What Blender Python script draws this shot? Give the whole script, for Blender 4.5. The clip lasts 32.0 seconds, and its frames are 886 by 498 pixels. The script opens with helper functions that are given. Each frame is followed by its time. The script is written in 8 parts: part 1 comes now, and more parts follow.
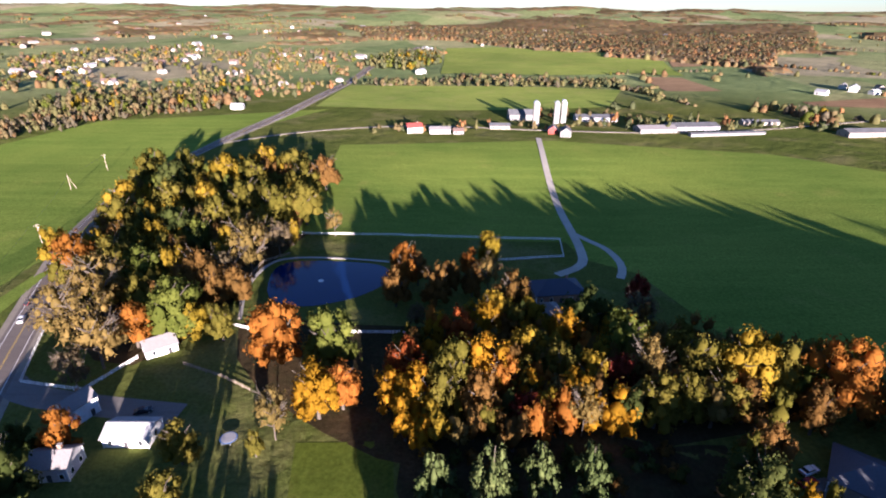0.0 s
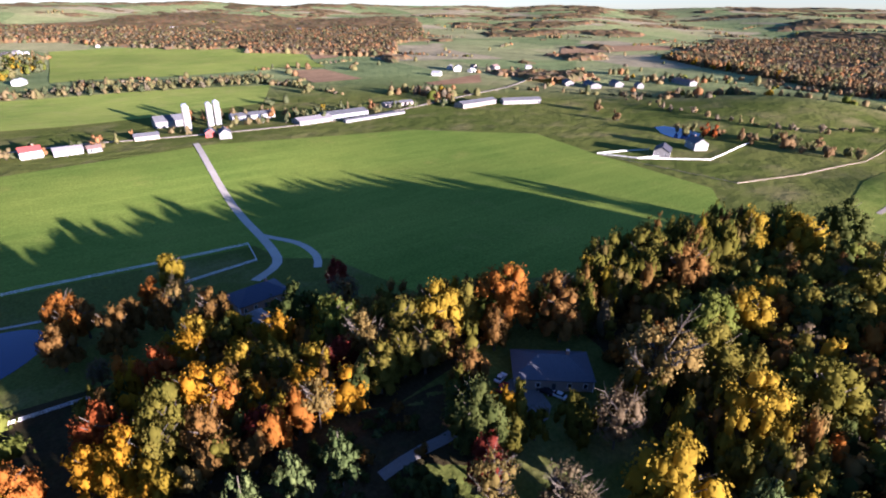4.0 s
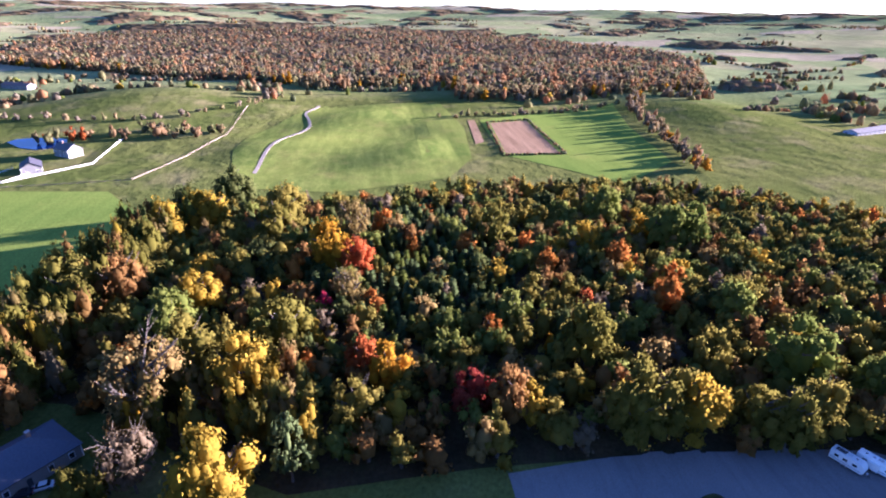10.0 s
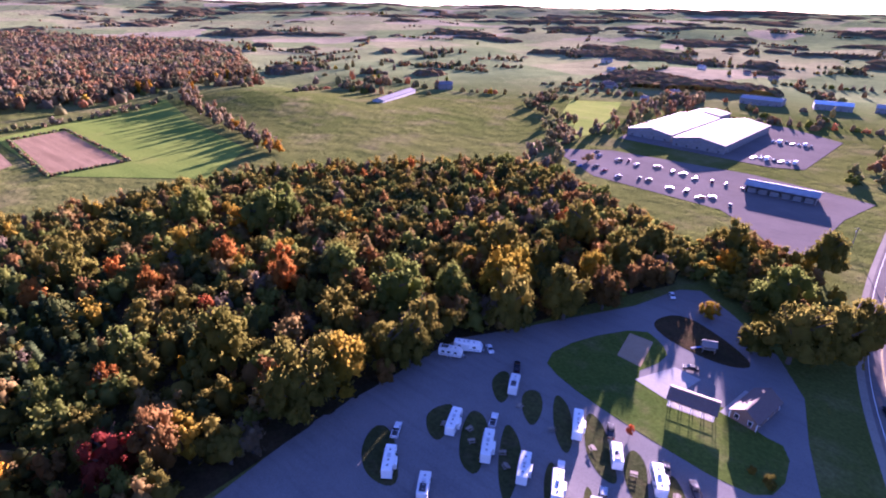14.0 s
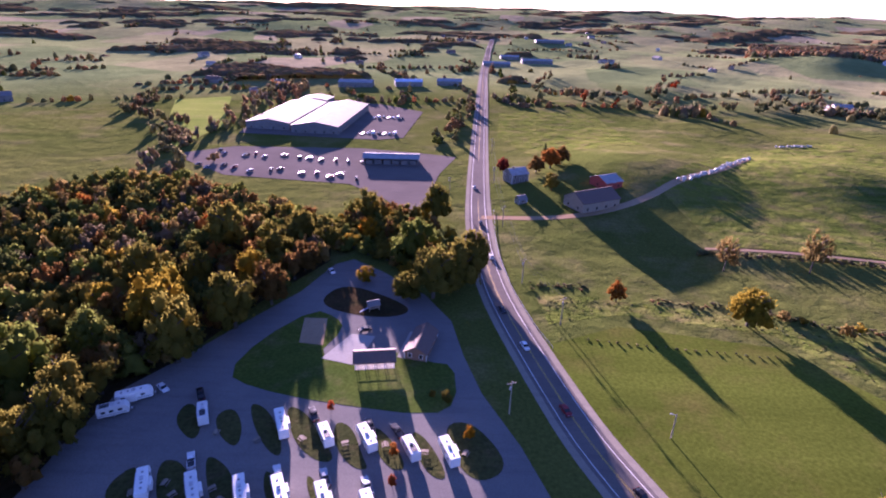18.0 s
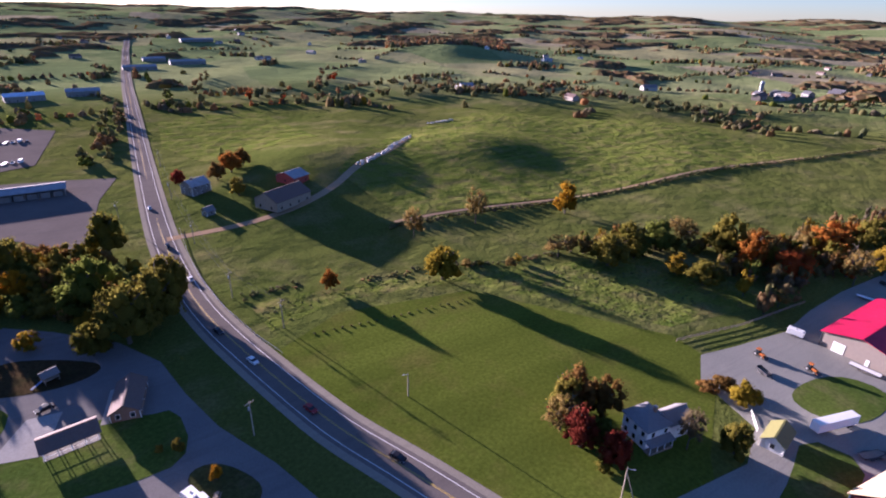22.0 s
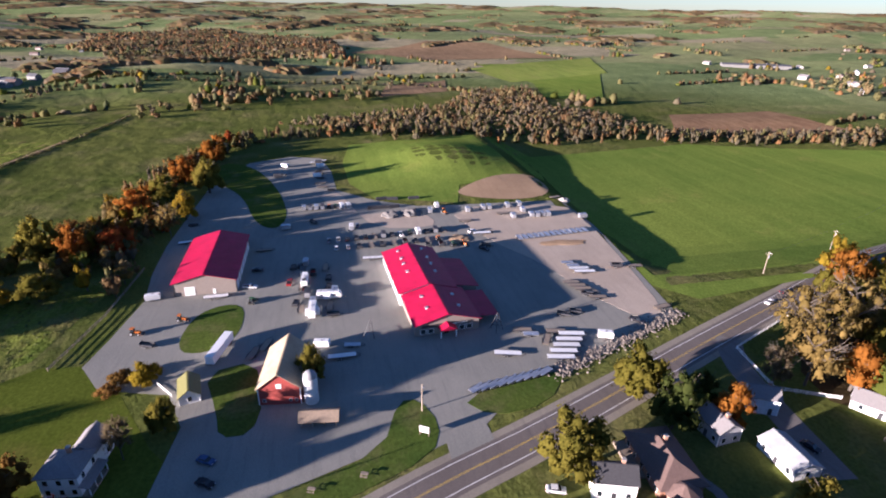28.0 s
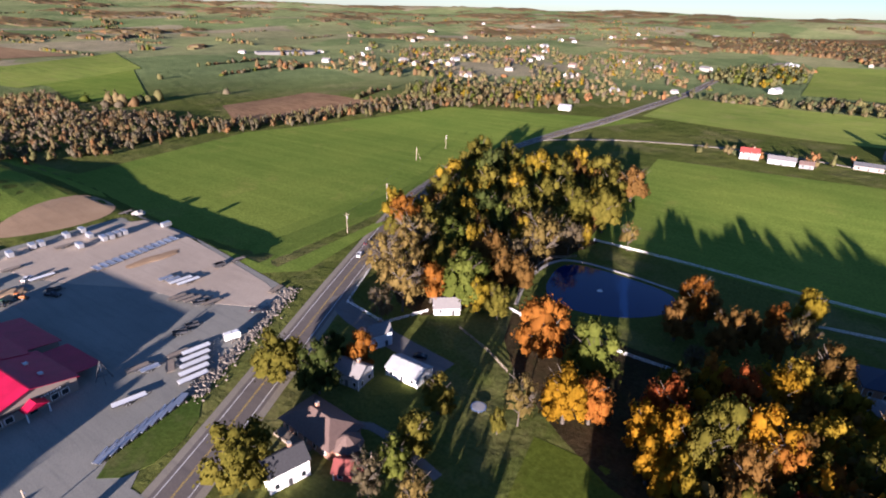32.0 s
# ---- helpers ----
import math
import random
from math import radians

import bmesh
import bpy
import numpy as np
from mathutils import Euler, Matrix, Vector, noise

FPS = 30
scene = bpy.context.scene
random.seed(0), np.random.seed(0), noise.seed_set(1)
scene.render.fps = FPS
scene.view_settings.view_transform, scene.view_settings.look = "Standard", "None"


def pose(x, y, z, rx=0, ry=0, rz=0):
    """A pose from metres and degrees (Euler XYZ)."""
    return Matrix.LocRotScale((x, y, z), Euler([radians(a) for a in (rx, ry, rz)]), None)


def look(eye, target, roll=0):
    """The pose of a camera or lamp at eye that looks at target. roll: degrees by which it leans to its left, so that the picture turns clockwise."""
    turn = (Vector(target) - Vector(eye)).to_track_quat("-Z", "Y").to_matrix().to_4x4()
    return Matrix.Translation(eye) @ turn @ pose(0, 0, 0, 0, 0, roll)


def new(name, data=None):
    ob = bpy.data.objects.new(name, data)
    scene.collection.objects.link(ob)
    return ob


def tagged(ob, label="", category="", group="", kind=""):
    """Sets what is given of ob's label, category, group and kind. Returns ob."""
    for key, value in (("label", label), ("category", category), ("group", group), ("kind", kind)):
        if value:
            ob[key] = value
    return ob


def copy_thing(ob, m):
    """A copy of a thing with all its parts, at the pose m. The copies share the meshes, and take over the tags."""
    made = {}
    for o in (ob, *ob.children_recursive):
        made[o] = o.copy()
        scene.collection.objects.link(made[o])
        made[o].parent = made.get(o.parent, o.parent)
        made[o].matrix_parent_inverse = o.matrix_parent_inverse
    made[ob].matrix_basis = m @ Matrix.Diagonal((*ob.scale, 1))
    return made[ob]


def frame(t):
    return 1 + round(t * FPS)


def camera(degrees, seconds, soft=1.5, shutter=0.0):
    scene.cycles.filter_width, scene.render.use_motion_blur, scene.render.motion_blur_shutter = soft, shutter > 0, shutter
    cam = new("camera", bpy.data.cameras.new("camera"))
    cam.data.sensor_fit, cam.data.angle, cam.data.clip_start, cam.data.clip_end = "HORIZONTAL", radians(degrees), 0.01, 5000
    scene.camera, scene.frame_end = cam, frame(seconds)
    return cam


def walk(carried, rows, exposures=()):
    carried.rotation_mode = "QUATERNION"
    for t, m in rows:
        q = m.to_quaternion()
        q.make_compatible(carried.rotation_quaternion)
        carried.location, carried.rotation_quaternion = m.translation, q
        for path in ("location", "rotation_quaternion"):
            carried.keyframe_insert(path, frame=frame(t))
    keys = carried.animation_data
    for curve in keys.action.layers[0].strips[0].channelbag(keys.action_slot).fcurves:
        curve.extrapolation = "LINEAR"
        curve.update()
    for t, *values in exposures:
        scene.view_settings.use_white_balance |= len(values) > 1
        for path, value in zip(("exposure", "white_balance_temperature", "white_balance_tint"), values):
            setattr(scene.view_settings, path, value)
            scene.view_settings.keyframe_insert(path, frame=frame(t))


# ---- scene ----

# ---------------- camera: turns where it hovers ----------------
cam = camera(79.16, 32.0, soft=2.0)
H = 100.0
PATH = [  # seconds, tilt, lean, heading
    (0.0, -24.34, -0.48, -0.00),
    (0.5, -24.38, -0.51, -4.47),
    (1.0, -24.35, -0.43, -8.77),
    (1.5, -24.39, -0.46, -13.19),
    (2.0, -24.38, -0.47, -17.37),
    (2.5, -24.44, -0.57, -21.55),
    (3.0, -24.49, -0.51, -25.98),
    (3.5, -24.50, -0.43, -30.51),
    (5.5, -24.58, -0.67, -49.09),
    (6.0, -24.58, -0.71, -53.98),
    (6.5, -24.58, -0.74, -59.01),
    (7.0, -24.61, -0.92, -63.95),
    (7.5, -24.58, -0.94, -68.61),
    (8.0, -24.51, -1.04, -74.05),
    (8.5, -24.47, -0.98, -78.97),
    (9.0, -24.40, -0.97, -84.64),
    (9.5, -24.37, -0.95, -90.18),
    (10.0, -24.36, -0.87, -95.84),
    (10.5, -24.34, -0.88, -101.45),
    (11.0, -24.38, -0.78, -107.04),
    (11.5, -24.51, -0.82, -112.80),
    (12.0, -24.55, -0.88, -118.42),
    (12.5, -24.55, -1.19, -123.72),
    (13.0, -24.58, -1.19, -129.01),
    (13.5, -24.60, -1.25, -133.95),
    (14.0, -24.56, -1.16, -139.78),
    (14.5, -24.52, -1.22, -145.23),
    (16.5, -24.52, -1.50, -164.80),
    (17.0, -24.50, -1.36, -169.89),
    (17.5, -24.44, -1.44, -174.36),
    (18.0, -24.37, -1.47, -178.77),
    (18.5, -24.28, -1.48, -183.11),
    (19.0, -24.22, -1.37, -187.28),
    (19.5, -24.15, -1.26, -191.22),
    (20.0, -24.11, -1.26, -194.90),
    (20.5, -24.06, -1.21, -198.90),
    (21.0, -24.00, -1.26, -203.37),
    (21.5, -23.97, -1.25, -207.82),
    (22.0, -23.93, -1.20, -212.53),
    (22.5, -23.89, -1.17, -217.39),
    (23.0, -23.89, -1.09, -222.43),
    (23.5, -23.94, -1.04, -227.43),
    (24.0, -23.97, -1.02, -233.63),
    (24.5, -24.03, -0.91, -239.76),
    (25.0, -24.10, -0.86, -246.02),
    (25.5, -24.18, -0.89, -252.42),
    (26.0, -24.22, -0.93, -259.04),
    (26.5, -24.28, -0.95, -265.73),
    (28.5, -24.52, -0.91, -287.46),
    (29.0, -24.51, -1.06, -292.96),
    (29.5, -24.52, -1.28, -298.37),
    (30.0, -24.50, -1.46, -304.28),
    (30.5, -24.51, -1.61, -309.88),
    (31.0, -24.47, -1.63, -315.59),
    (31.5, -24.46, -1.71, -321.04),
    (32.0, -24.38, -1.56, -326.64),
]
walk(cam, [(t, pose(0, 0, H, 90 + p, r, y)) for t, p, r, y in PATH],
     exposures=[(0.0, 2.5, 5900, 30), (3.0, 2.65, 5700, 33), (6.0, 2.85, 5400, 34), (9.0, 3.3, 5250, 42), (11.0, 3.5, 5250, 52), (13.0, 3.75, 5500, 70), (14.0, 3.3, 5500, 76), (17.0, 2.95, 5700, 72), (20.0, 2.55, 5700, 60), (23.0, 2.25, 5650, 36), (27.0, 2.15, 5800, 30), (32.0, 2.12, 5900, 28)])

# ---------------- sky and sun ----------------
SUN_AZ, SUN_EL = 165.0, 8.0      # compass from +y over +x, and height, in degrees
world = bpy.data.worlds.new("sky")
scene.world = world
world.use_nodes = True
wn = world.node_tree.nodes
sky = wn.new("ShaderNodeTexSky")
sky.sky_type, sky.sun_disc = "NISHITA", False
sky.sun_elevation, sky.sun_rotation = radians(SUN_EL), radians(SUN_AZ)
sky.air_density, sky.dust_density, sky.ozone_density = 0.8, 0.1, 3.5
wn["Background"].inputs["Strength"].default_value = 0.046
world.node_tree.links.new(sky.outputs[0], wn["Background"].inputs["Color"])
sun_data = bpy.data.lights.new("sun", "SUN")
sun_data.energy, sun_data.angle, sun_data.color = 5.0, radians(0.6), (1.0, 0.87, 0.70)
sun = new("sun", sun_data)
sun_to = Vector((math.sin(radians(SUN_AZ)) * math.cos(radians(SUN_EL)), math.cos(radians(SUN_AZ)) * math.cos(radians(SUN_EL)), math.sin(radians(SUN_EL))))
sun.matrix_world = look(sun_to * 300, (0, 0, 0))

# ---------------- materials ----------------
def mat(name, build, rough=0.8, metal=0.0, spec=0.3):
    m = bpy.data.materials.new(name)
    m.use_nodes = True
    nt = m.node_tree
    b = nt.nodes["Principled BSDF"]
    b.inputs["Roughness"].default_value = rough
    b.inputs["Metallic"].default_value = metal
    b.inputs["Specular IOR Level"].default_value = spec
    build(nt, b)
    return m


def position(nt, scale=(1, 1, 1), turn=0.0):
    g = nt.nodes.new("ShaderNodeNewGeometry")
    mp = nt.nodes.new("ShaderNodeMapping")
    mp.inputs["Scale"].default_value = scale
    mp.inputs["Rotation"].default_value = (0, 0, radians(turn))
    nt.links.new(g.outputs["Position"], mp.inputs["Vector"])
    return mp.outputs[0]


def noise_of(nt, vec, scale, detail=4.0, rough=0.6):
    n = nt.nodes.new("ShaderNodeTexNoise")
    n.inputs["Scale"].default_value, n.inputs["Detail"].default_value, n.inputs["Roughness"].default_value = scale, detail, rough
    nt.links.new(vec, n.inputs["Vector"])
    return n.outputs["Fac"]


def ramp(nt, fac, stops):
    r = nt.nodes.new("ShaderNodeValToRGB")
    e = r.color_ramp.elements
    while len(e) < len(stops):
        e.new(0.5)
    for k, (at, c) in zip(e, stops):
        k.position, k.color = at, (*c, 1)
    nt.links.new(fac, r.inputs[0])
    return r.outputs[0]


def blend(nt, a, b, fac, kind="MIX"):
    m = nt.nodes.new("ShaderNodeMix")
    m.data_type, m.blend_type = "RGBA", kind
    for sock, v in ((m.inputs[6], a), (m.inputs[7], b), (m.inputs[0], fac)):
        if isinstance(v, bpy.types.NodeSocket):
            nt.links.new(v, sock)
        elif isinstance(v, (int, float)):
            sock.default_value = v
        else:
            sock.default_value = (*v, 1)
    return m.outputs[2]


def bumped(nt, b, fac, strength=0.4, dist=0.1):
    n = nt.nodes.new("ShaderNodeBump")
    n.inputs["Strength"].default_value, n.inputs["Distance"].default_value = strength, dist
    nt.links.new(fac, n.inputs["Height"])
    nt.links.new(n.outputs[0], b.inputs["Normal"])


def swelling(nt, v, fine, amount):
    """Fine tufts riding on humps some metres wide."""
    if not amount:
        return fine
    m = nt.nodes.new("ShaderNodeMath")
    m.operation, m.inputs[1].default_value = "MULTIPLY_ADD", amount
    nt.links.new(noise_of(nt, v, 0.07, 4, 0.55), m.inputs[0])
    nt.links.new(fine, m.inputs[2])
    return m.outputs[0]


def turf(name, a, c, dry, big=0.012, streak=None, dryness=(0.5, 0.72), lumps=0.35, swell=0.0, band=(0.012, 0.22), much=0.6):
    """Grassland: two greens in broad patches, dry tufts, fine grain; streak: heading of mowing or tractor lines."""
    def build(nt, b):
        v = position(nt)
        base = blend(nt, a, c, ramp(nt, noise_of(nt, v, big, 5), [(0.38, (0, 0, 0)), (0.62, (1, 1, 1))]))
        base = blend(nt, base, dry, ramp(nt, noise_of(nt, v, big * 3.1, 6, 0.65), [(dryness[0], (0, 0, 0)), (dryness[1], (0.75, 0.75, 0.75))]))
        if streak is not None:
            sv = position(nt, (*band, 1), streak)
            base = blend(nt, base, [k * 1.35 for k in c], ramp(nt, noise_of(nt, sv, 1.0, 4), [(0.42, (0, 0, 0)), (0.66, (much, much, much))]))
        fine = noise_of(nt, v, 0.9, 6, 0.7)
        base = blend(nt, base, ramp(nt, fine, [(0.3, (0.45, 0.45, 0.42)), (0.7, (1.25, 1.25, 1.15))]), 0.75, "MULTIPLY")
        nt.links.new(base, b.inputs["Base Color"])
        bumped(nt, b, swelling(nt, v, fine, swell), lumps, 0.5)
    return mat(name, build, 1.0, spec=0.0)


def plain(name, c, rough=0.6, metal=0.0, var=0.25, scale=1.5, bump=0.0, spec=0.3):
    """One paint or material with stains at two scales and a shade of its own for each object."""
    def build(nt, b):
        v = position(nt)
        n = blend(nt, noise_of(nt, v, scale, 5), noise_of(nt, v, scale * 9, 3), 0.4)
        o = nt.nodes.new("ShaderNodeObjectInfo")
        col = blend(nt, [k * (1 - var) for k in c], [min(1, k * (1 + var)) for k in c], ramp(nt, n, [(0.3, (0, 0, 0)), (0.7, (1, 1, 1))]))
        col = blend(nt, col, ramp(nt, o.outputs["Random"], [(0, (0.86, 0.86, 0.86)), (1, (1.06, 1.06, 1.06))]), 1.0, "MULTIPLY")
        nt.links.new(col, b.inputs["Base Color"])
        if bump:
            bumped(nt, b, n, bump, 0.05)
    return mat(name, build, rough, metal, spec)


def ribbed(name, c, rough=0.35, metal=0.3, pitch=0.6, turn=0.0, rust=None, spec=0.4):
    """Ribbed sheet metal with streaks of dirt."""
    def build(nt, b):
        w = nt.nodes.new("ShaderNodeTexWave")
        w.inputs["Scale"].default_value = 0.32 / pitch
        nt.links.new(position(nt, (1, 1, 1), turn), w.inputs["Vector"])
        v = position(nt)
        n = noise_of(nt, v, 0.25, 6, 0.7)
        col = blend(nt, [k * 0.72 for k in c], [min(1, k * 1.1) for k in c], ramp(nt, n, [(0.3, (0, 0, 0)), (0.65, (1, 1, 1))]))
        if rust:
            col = blend(nt, col, rust, ramp(nt, noise_of(nt, v, 0.8, 7, 0.75), [(0.55, (0, 0, 0)), (0.75, (0.8, 0.8, 0.8))]))
        nt.links.new(col, b.inputs["Base Color"])
        bumped(nt, b, w.outputs["Fac"], 0.5, 0.04)
    return mat(name, build, rough, metal, spec)


def gravel(name, a, c, dark, big=0.03):
    def build(nt, b):
        v = position(nt)
        base = blend(nt, a, c, ramp(nt, noise_of(nt, v, big, 6, 0.65), [(0.35, (0, 0, 0)), (0.65, (1, 1, 1))]))
        base = blend(nt, base, dark, ramp(nt, noise_of(nt, position(nt, (0.05, 0.5, 1), 20), 1.0, 5), [(0.5, (0, 0, 0)), (0.75, (0.5, 0.5, 0.5))]))
        fine = noise_of(nt, v, 2.5, 6, 0.75)
        base = blend(nt, base, ramp(nt, fine, [(0.3, (0.7, 0.7, 0.7)), (0.7, (1.15, 1.15, 1.15))]), 0.8, "MULTIPLY")
        nt.links.new(base, b.inputs["Base Color"])
        bumped(nt, b, fine, 0.3, 0.06)
    return mat(name, build, 1.0, spec=0.0)


def leaf(name, a, c, thin=0.56):
    """Foliage: every leaf spray takes its own mix of two colours; some light passes through."""
    def build(nt, b):
        g = nt.nodes.new("ShaderNodeNewGeometry")
        o = nt.nodes.new("ShaderNodeObjectInfo")
        col = blend(nt, a, c, g.outputs["Random Per Island"])
        col = blend(nt, col, ramp(nt, noise_of(nt, position(nt), 0.28, 3), [(0.3, (0.74, 0.75, 0.74)), (0.7, (1.16, 1.14, 1.08))]), 1.0, "MULTIPLY")
        col = blend(nt, col, ramp(nt, o.outputs["Random"], [(0, (0.8, 0.84, 0.8)), (1, (1.15, 1.1, 1.1))]), 1.0, "MULTIPLY")
        nt.links.new(col, b.inputs["Base Color"])
        tr = nt.nodes.new("ShaderNodeBsdfTranslucent")
        nt.links.new(col, tr.inputs["Color"])
        mx = nt.nodes.new("ShaderNodeMixShader")
        mx.inputs[0].default_value = thin
        nt.links.new(b.outputs[0], mx.inputs[1])
        nt.links.new(tr.outputs[0], mx.inputs[2])
        nt.links.new(mx.outputs[0], nt.nodes["Material Output"].inputs["Surface"])
    return mat(name, build, 0.9, spec=0.0)


LEAF = {
    "og": leaf("leaf_olive", (0.125, 0.115, 0.022), (0.197, 0.168, 0.034)),
    "y": leaf("leaf_yellow", (0.240, 0.170, 0.020), (0.328, 0.231, 0.027)),
    "oy": leaf("leaf_gold", (0.310, 0.165, 0.013), (0.420, 0.223, 0.018)),
    "o": leaf("leaf_orange", (0.270, 0.105, 0.022), (0.370, 0.151, 0.030)),
    "ro": leaf("leaf_red_orange", (0.280, 0.065, 0.022), (0.370, 0.109, 0.030)),
    "r": leaf("leaf_red", (0.160, 0.030, 0.022), (0.252, 0.055, 0.035)),
    "ru": leaf("leaf_rust", (0.160, 0.092, 0.030), (0.227, 0.126, 0.039)),
    "g": leaf("leaf_green", (0.105, 0.130, 0.026), (0.160, 0.181, 0.040)),
    "dg": leaf("leaf_dark_green", (0.055, 0.075, 0.022), (0.097, 0.113, 0.034)),
    "t": leaf("leaf_tan", (0.185, 0.135, 0.045), (0.260, 0.189, 0.066)),
    "br": leaf("twig_grey", (0.130, 0.105, 0.066), (0.185, 0.147, 0.088)),
    "p": leaf("needle_green", (0.050, 0.072, 0.026), (0.097, 0.122, 0.046), 0.2),
    "m": leaf("leaf_crimson", (0.350, 0.030, 0.060), (0.420, 0.050, 0.092)),
}
# paler, greyer copies of six leaf colours: distance haze painted into the foliage
HAZY_LEAF = dict(LEAF)
HAZY_LEAF.update({
    "ru": leaf("hazy_rust", (0.215, 0.137, 0.072), (0.286, 0.182, 0.094)), "t": leaf("hazy_tan", (0.215, 0.169, 0.088), (0.286, 0.224, 0.117)), "br": leaf("hazy_grey_wood", (0.163, 0.137, 0.098), (0.221, 0.189, 0.130)),
    "og": leaf("hazy_olive", (0.169, 0.163, 0.073), (0.240, 0.221, 0.098)), "dg": leaf("hazy_dark_green", (0.098, 0.117, 0.060), (0.156, 0.169, 0.085)), "o": leaf("hazy_orange", (0.312, 0.169, 0.078), (0.416, 0.221, 0.104)),
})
BARK = plain("bark", (0.085, 0.07, 0.055), 0.9, var=0.4, scale=2)


def patchwork(nt, b):
    """Pasture near by, farmland patchwork of hay, stubble and green fields beyond, lightened in place of haze."""
    v = position(nt)
    near = blend(nt, (0.085, 0.108, 0.026), (0.125, 0.137, 0.038), ramp(nt, noise_of(nt, v, 0.008, 5), [(0.38, (0, 0, 0)), (0.62, (1, 1, 1))]))
    near = blend(nt, near, (0.21, 0.18, 0.085), ramp(nt, noise_of(nt, v, 0.025, 6, 0.65), [(0.5, (0, 0, 0)), (0.72, (0.75, 0.75, 0.75))]))
    vo = nt.nodes.new("ShaderNodeTexVoronoi")
    vo.distance, vo.inputs["Scale"].default_value, vo.inputs["Randomness"].default_value = "CHEBYCHEV", 0.0055, 0.8
    nt.links.new(position(nt, (1, 0.6, 1), 17), vo.inputs["Vector"])
    cell = nt.nodes.new("ShaderNodeSeparateColor")
    nt.links.new(vo.outputs["Color"], cell.inputs[0])
    # crop colours, raised in tone so the distance haze sits in them
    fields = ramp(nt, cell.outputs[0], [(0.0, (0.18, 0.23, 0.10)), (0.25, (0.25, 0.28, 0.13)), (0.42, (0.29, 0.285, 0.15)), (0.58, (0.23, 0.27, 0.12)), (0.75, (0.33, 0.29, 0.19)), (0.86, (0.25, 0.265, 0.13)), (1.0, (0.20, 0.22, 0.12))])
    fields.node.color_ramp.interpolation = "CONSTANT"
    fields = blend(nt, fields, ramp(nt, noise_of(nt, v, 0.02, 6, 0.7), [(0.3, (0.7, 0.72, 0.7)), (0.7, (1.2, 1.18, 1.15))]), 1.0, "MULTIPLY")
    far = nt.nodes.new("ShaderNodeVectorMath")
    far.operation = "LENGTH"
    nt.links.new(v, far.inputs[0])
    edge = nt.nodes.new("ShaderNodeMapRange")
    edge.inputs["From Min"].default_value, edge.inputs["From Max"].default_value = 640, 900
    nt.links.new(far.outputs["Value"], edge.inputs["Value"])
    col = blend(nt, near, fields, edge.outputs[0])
    fine = noise_of(nt, v, 0.9, 6, 0.7)
    col = blend(nt, col, ramp(nt, fine, [(0.3, (0.45, 0.45, 0.42)), (0.7, (1.25, 1.25, 1.15))]), 0.75, "MULTIPLY")
    nt.links.new(col, b.inputs["Base Color"])
    bumped(nt, b, swelling(nt, v, fine, 6.0), 0.6, 0.5)


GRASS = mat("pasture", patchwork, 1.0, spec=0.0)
LUSH = turf("lush_field", (0.125, 0.19, 0.036), (0.18, 0.235, 0.046), (0.27, 0.26, 0.07), 0.010, 20, (0.58, 0.8), 0.12, band=(0.006, 0.12), much=0.3)
STRIPED = turf("striped_field", (0.10, 0.145, 0.03), (0.15, 0.18, 0.04), (0.21, 0.20, 0.06), 0.012, 75, lumps=0.2, swell=4.0, band=(0.008, 0.12), much=0.8)
SHOULDER = gravel("road_shoulder", (0.25, 0.22, 0.175), (0.31, 0.275, 0.22), (0.18, 0.165, 0.14))
BRIGHT = turf("young_crop_field", (0.17, 0.235, 0.05), (0.24, 0.285, 0.065), (0.30, 0.285, 0.10), 0.012, 75, lumps=0.15)
ROUGH_GRASS = turf("rough_pasture", (0.07, 0.105, 0.02), (0.13, 0.155, 0.032), (0.19, 0.155, 0.07), 0.03, 10, (0.45, 0.65), 0.9, 7.0)
MOWN = turf("mown_grass", (0.07, 0.095, 0.015), (0.10, 0.127, 0.02), (0.14, 0.125, 0.035), 0.015, 28, lumps=0.12, band=(0.004, 0.055), much=0.5)
LAWN = turf("lawn", (0.055, 0.095, 0.02), (0.09, 0.125, 0.026), (0.15, 0.14, 0.06), 0.03, lumps=0.2)
ISLAND = turf("island_turf", (0.045, 0.055, 0.022), (0.075, 0.08, 0.03), (0.10, 0.08, 0.045), 0.06, lumps=0.6)
TAN = turf("stubble_field", (0.24, 0.155, 0.092), (0.29, 0.192, 0.115), (0.19, 0.125, 0.072), 0.02, 40)
BROWN = turf("tilled_field", (0.20, 0.12, 0.075), (0.27, 0.17, 0.10), (0.15, 0.10, 0.06), 0.02, 60)
# fallen leaves, with the deep shade under trees put into the colour
SHADE_LITTER = turf("shade_dark_litter", (0.04, 0.032, 0.018), (0.075, 0.052, 0.028), (0.045, 0.05, 0.02), 0.05, lumps=0.8)
LOT = gravel("gravel_lot", (0.228, 0.226, 0.20), (0.285, 0.278, 0.243), (0.172, 0.172, 0.158))
CAMP = gravel("camp_gravel", (0.165, 0.158, 0.152), (0.215, 0.20, 0.185), (0.135, 0.125, 0.12))
DIRT = gravel("bare_earth", (0.34, 0.23, 0.14), (0.42, 0.29, 0.18), (0.28, 0.19, 0.12))
TRACK = gravel("pale_gravel", (0.38, 0.345, 0.29), (0.47, 0.43, 0.37), (0.34, 0.31, 0.27))
ASPHALT = gravel("asphalt", (0.15, 0.128, 0.115), (0.185, 0.16, 0.143), (0.10, 0.092, 0.088))
TAN_GRAVEL = gravel("tan_gravel", (0.40, 0.33, 0.26), (0.48, 0.40, 0.32), (0.33, 0.28, 0.23))
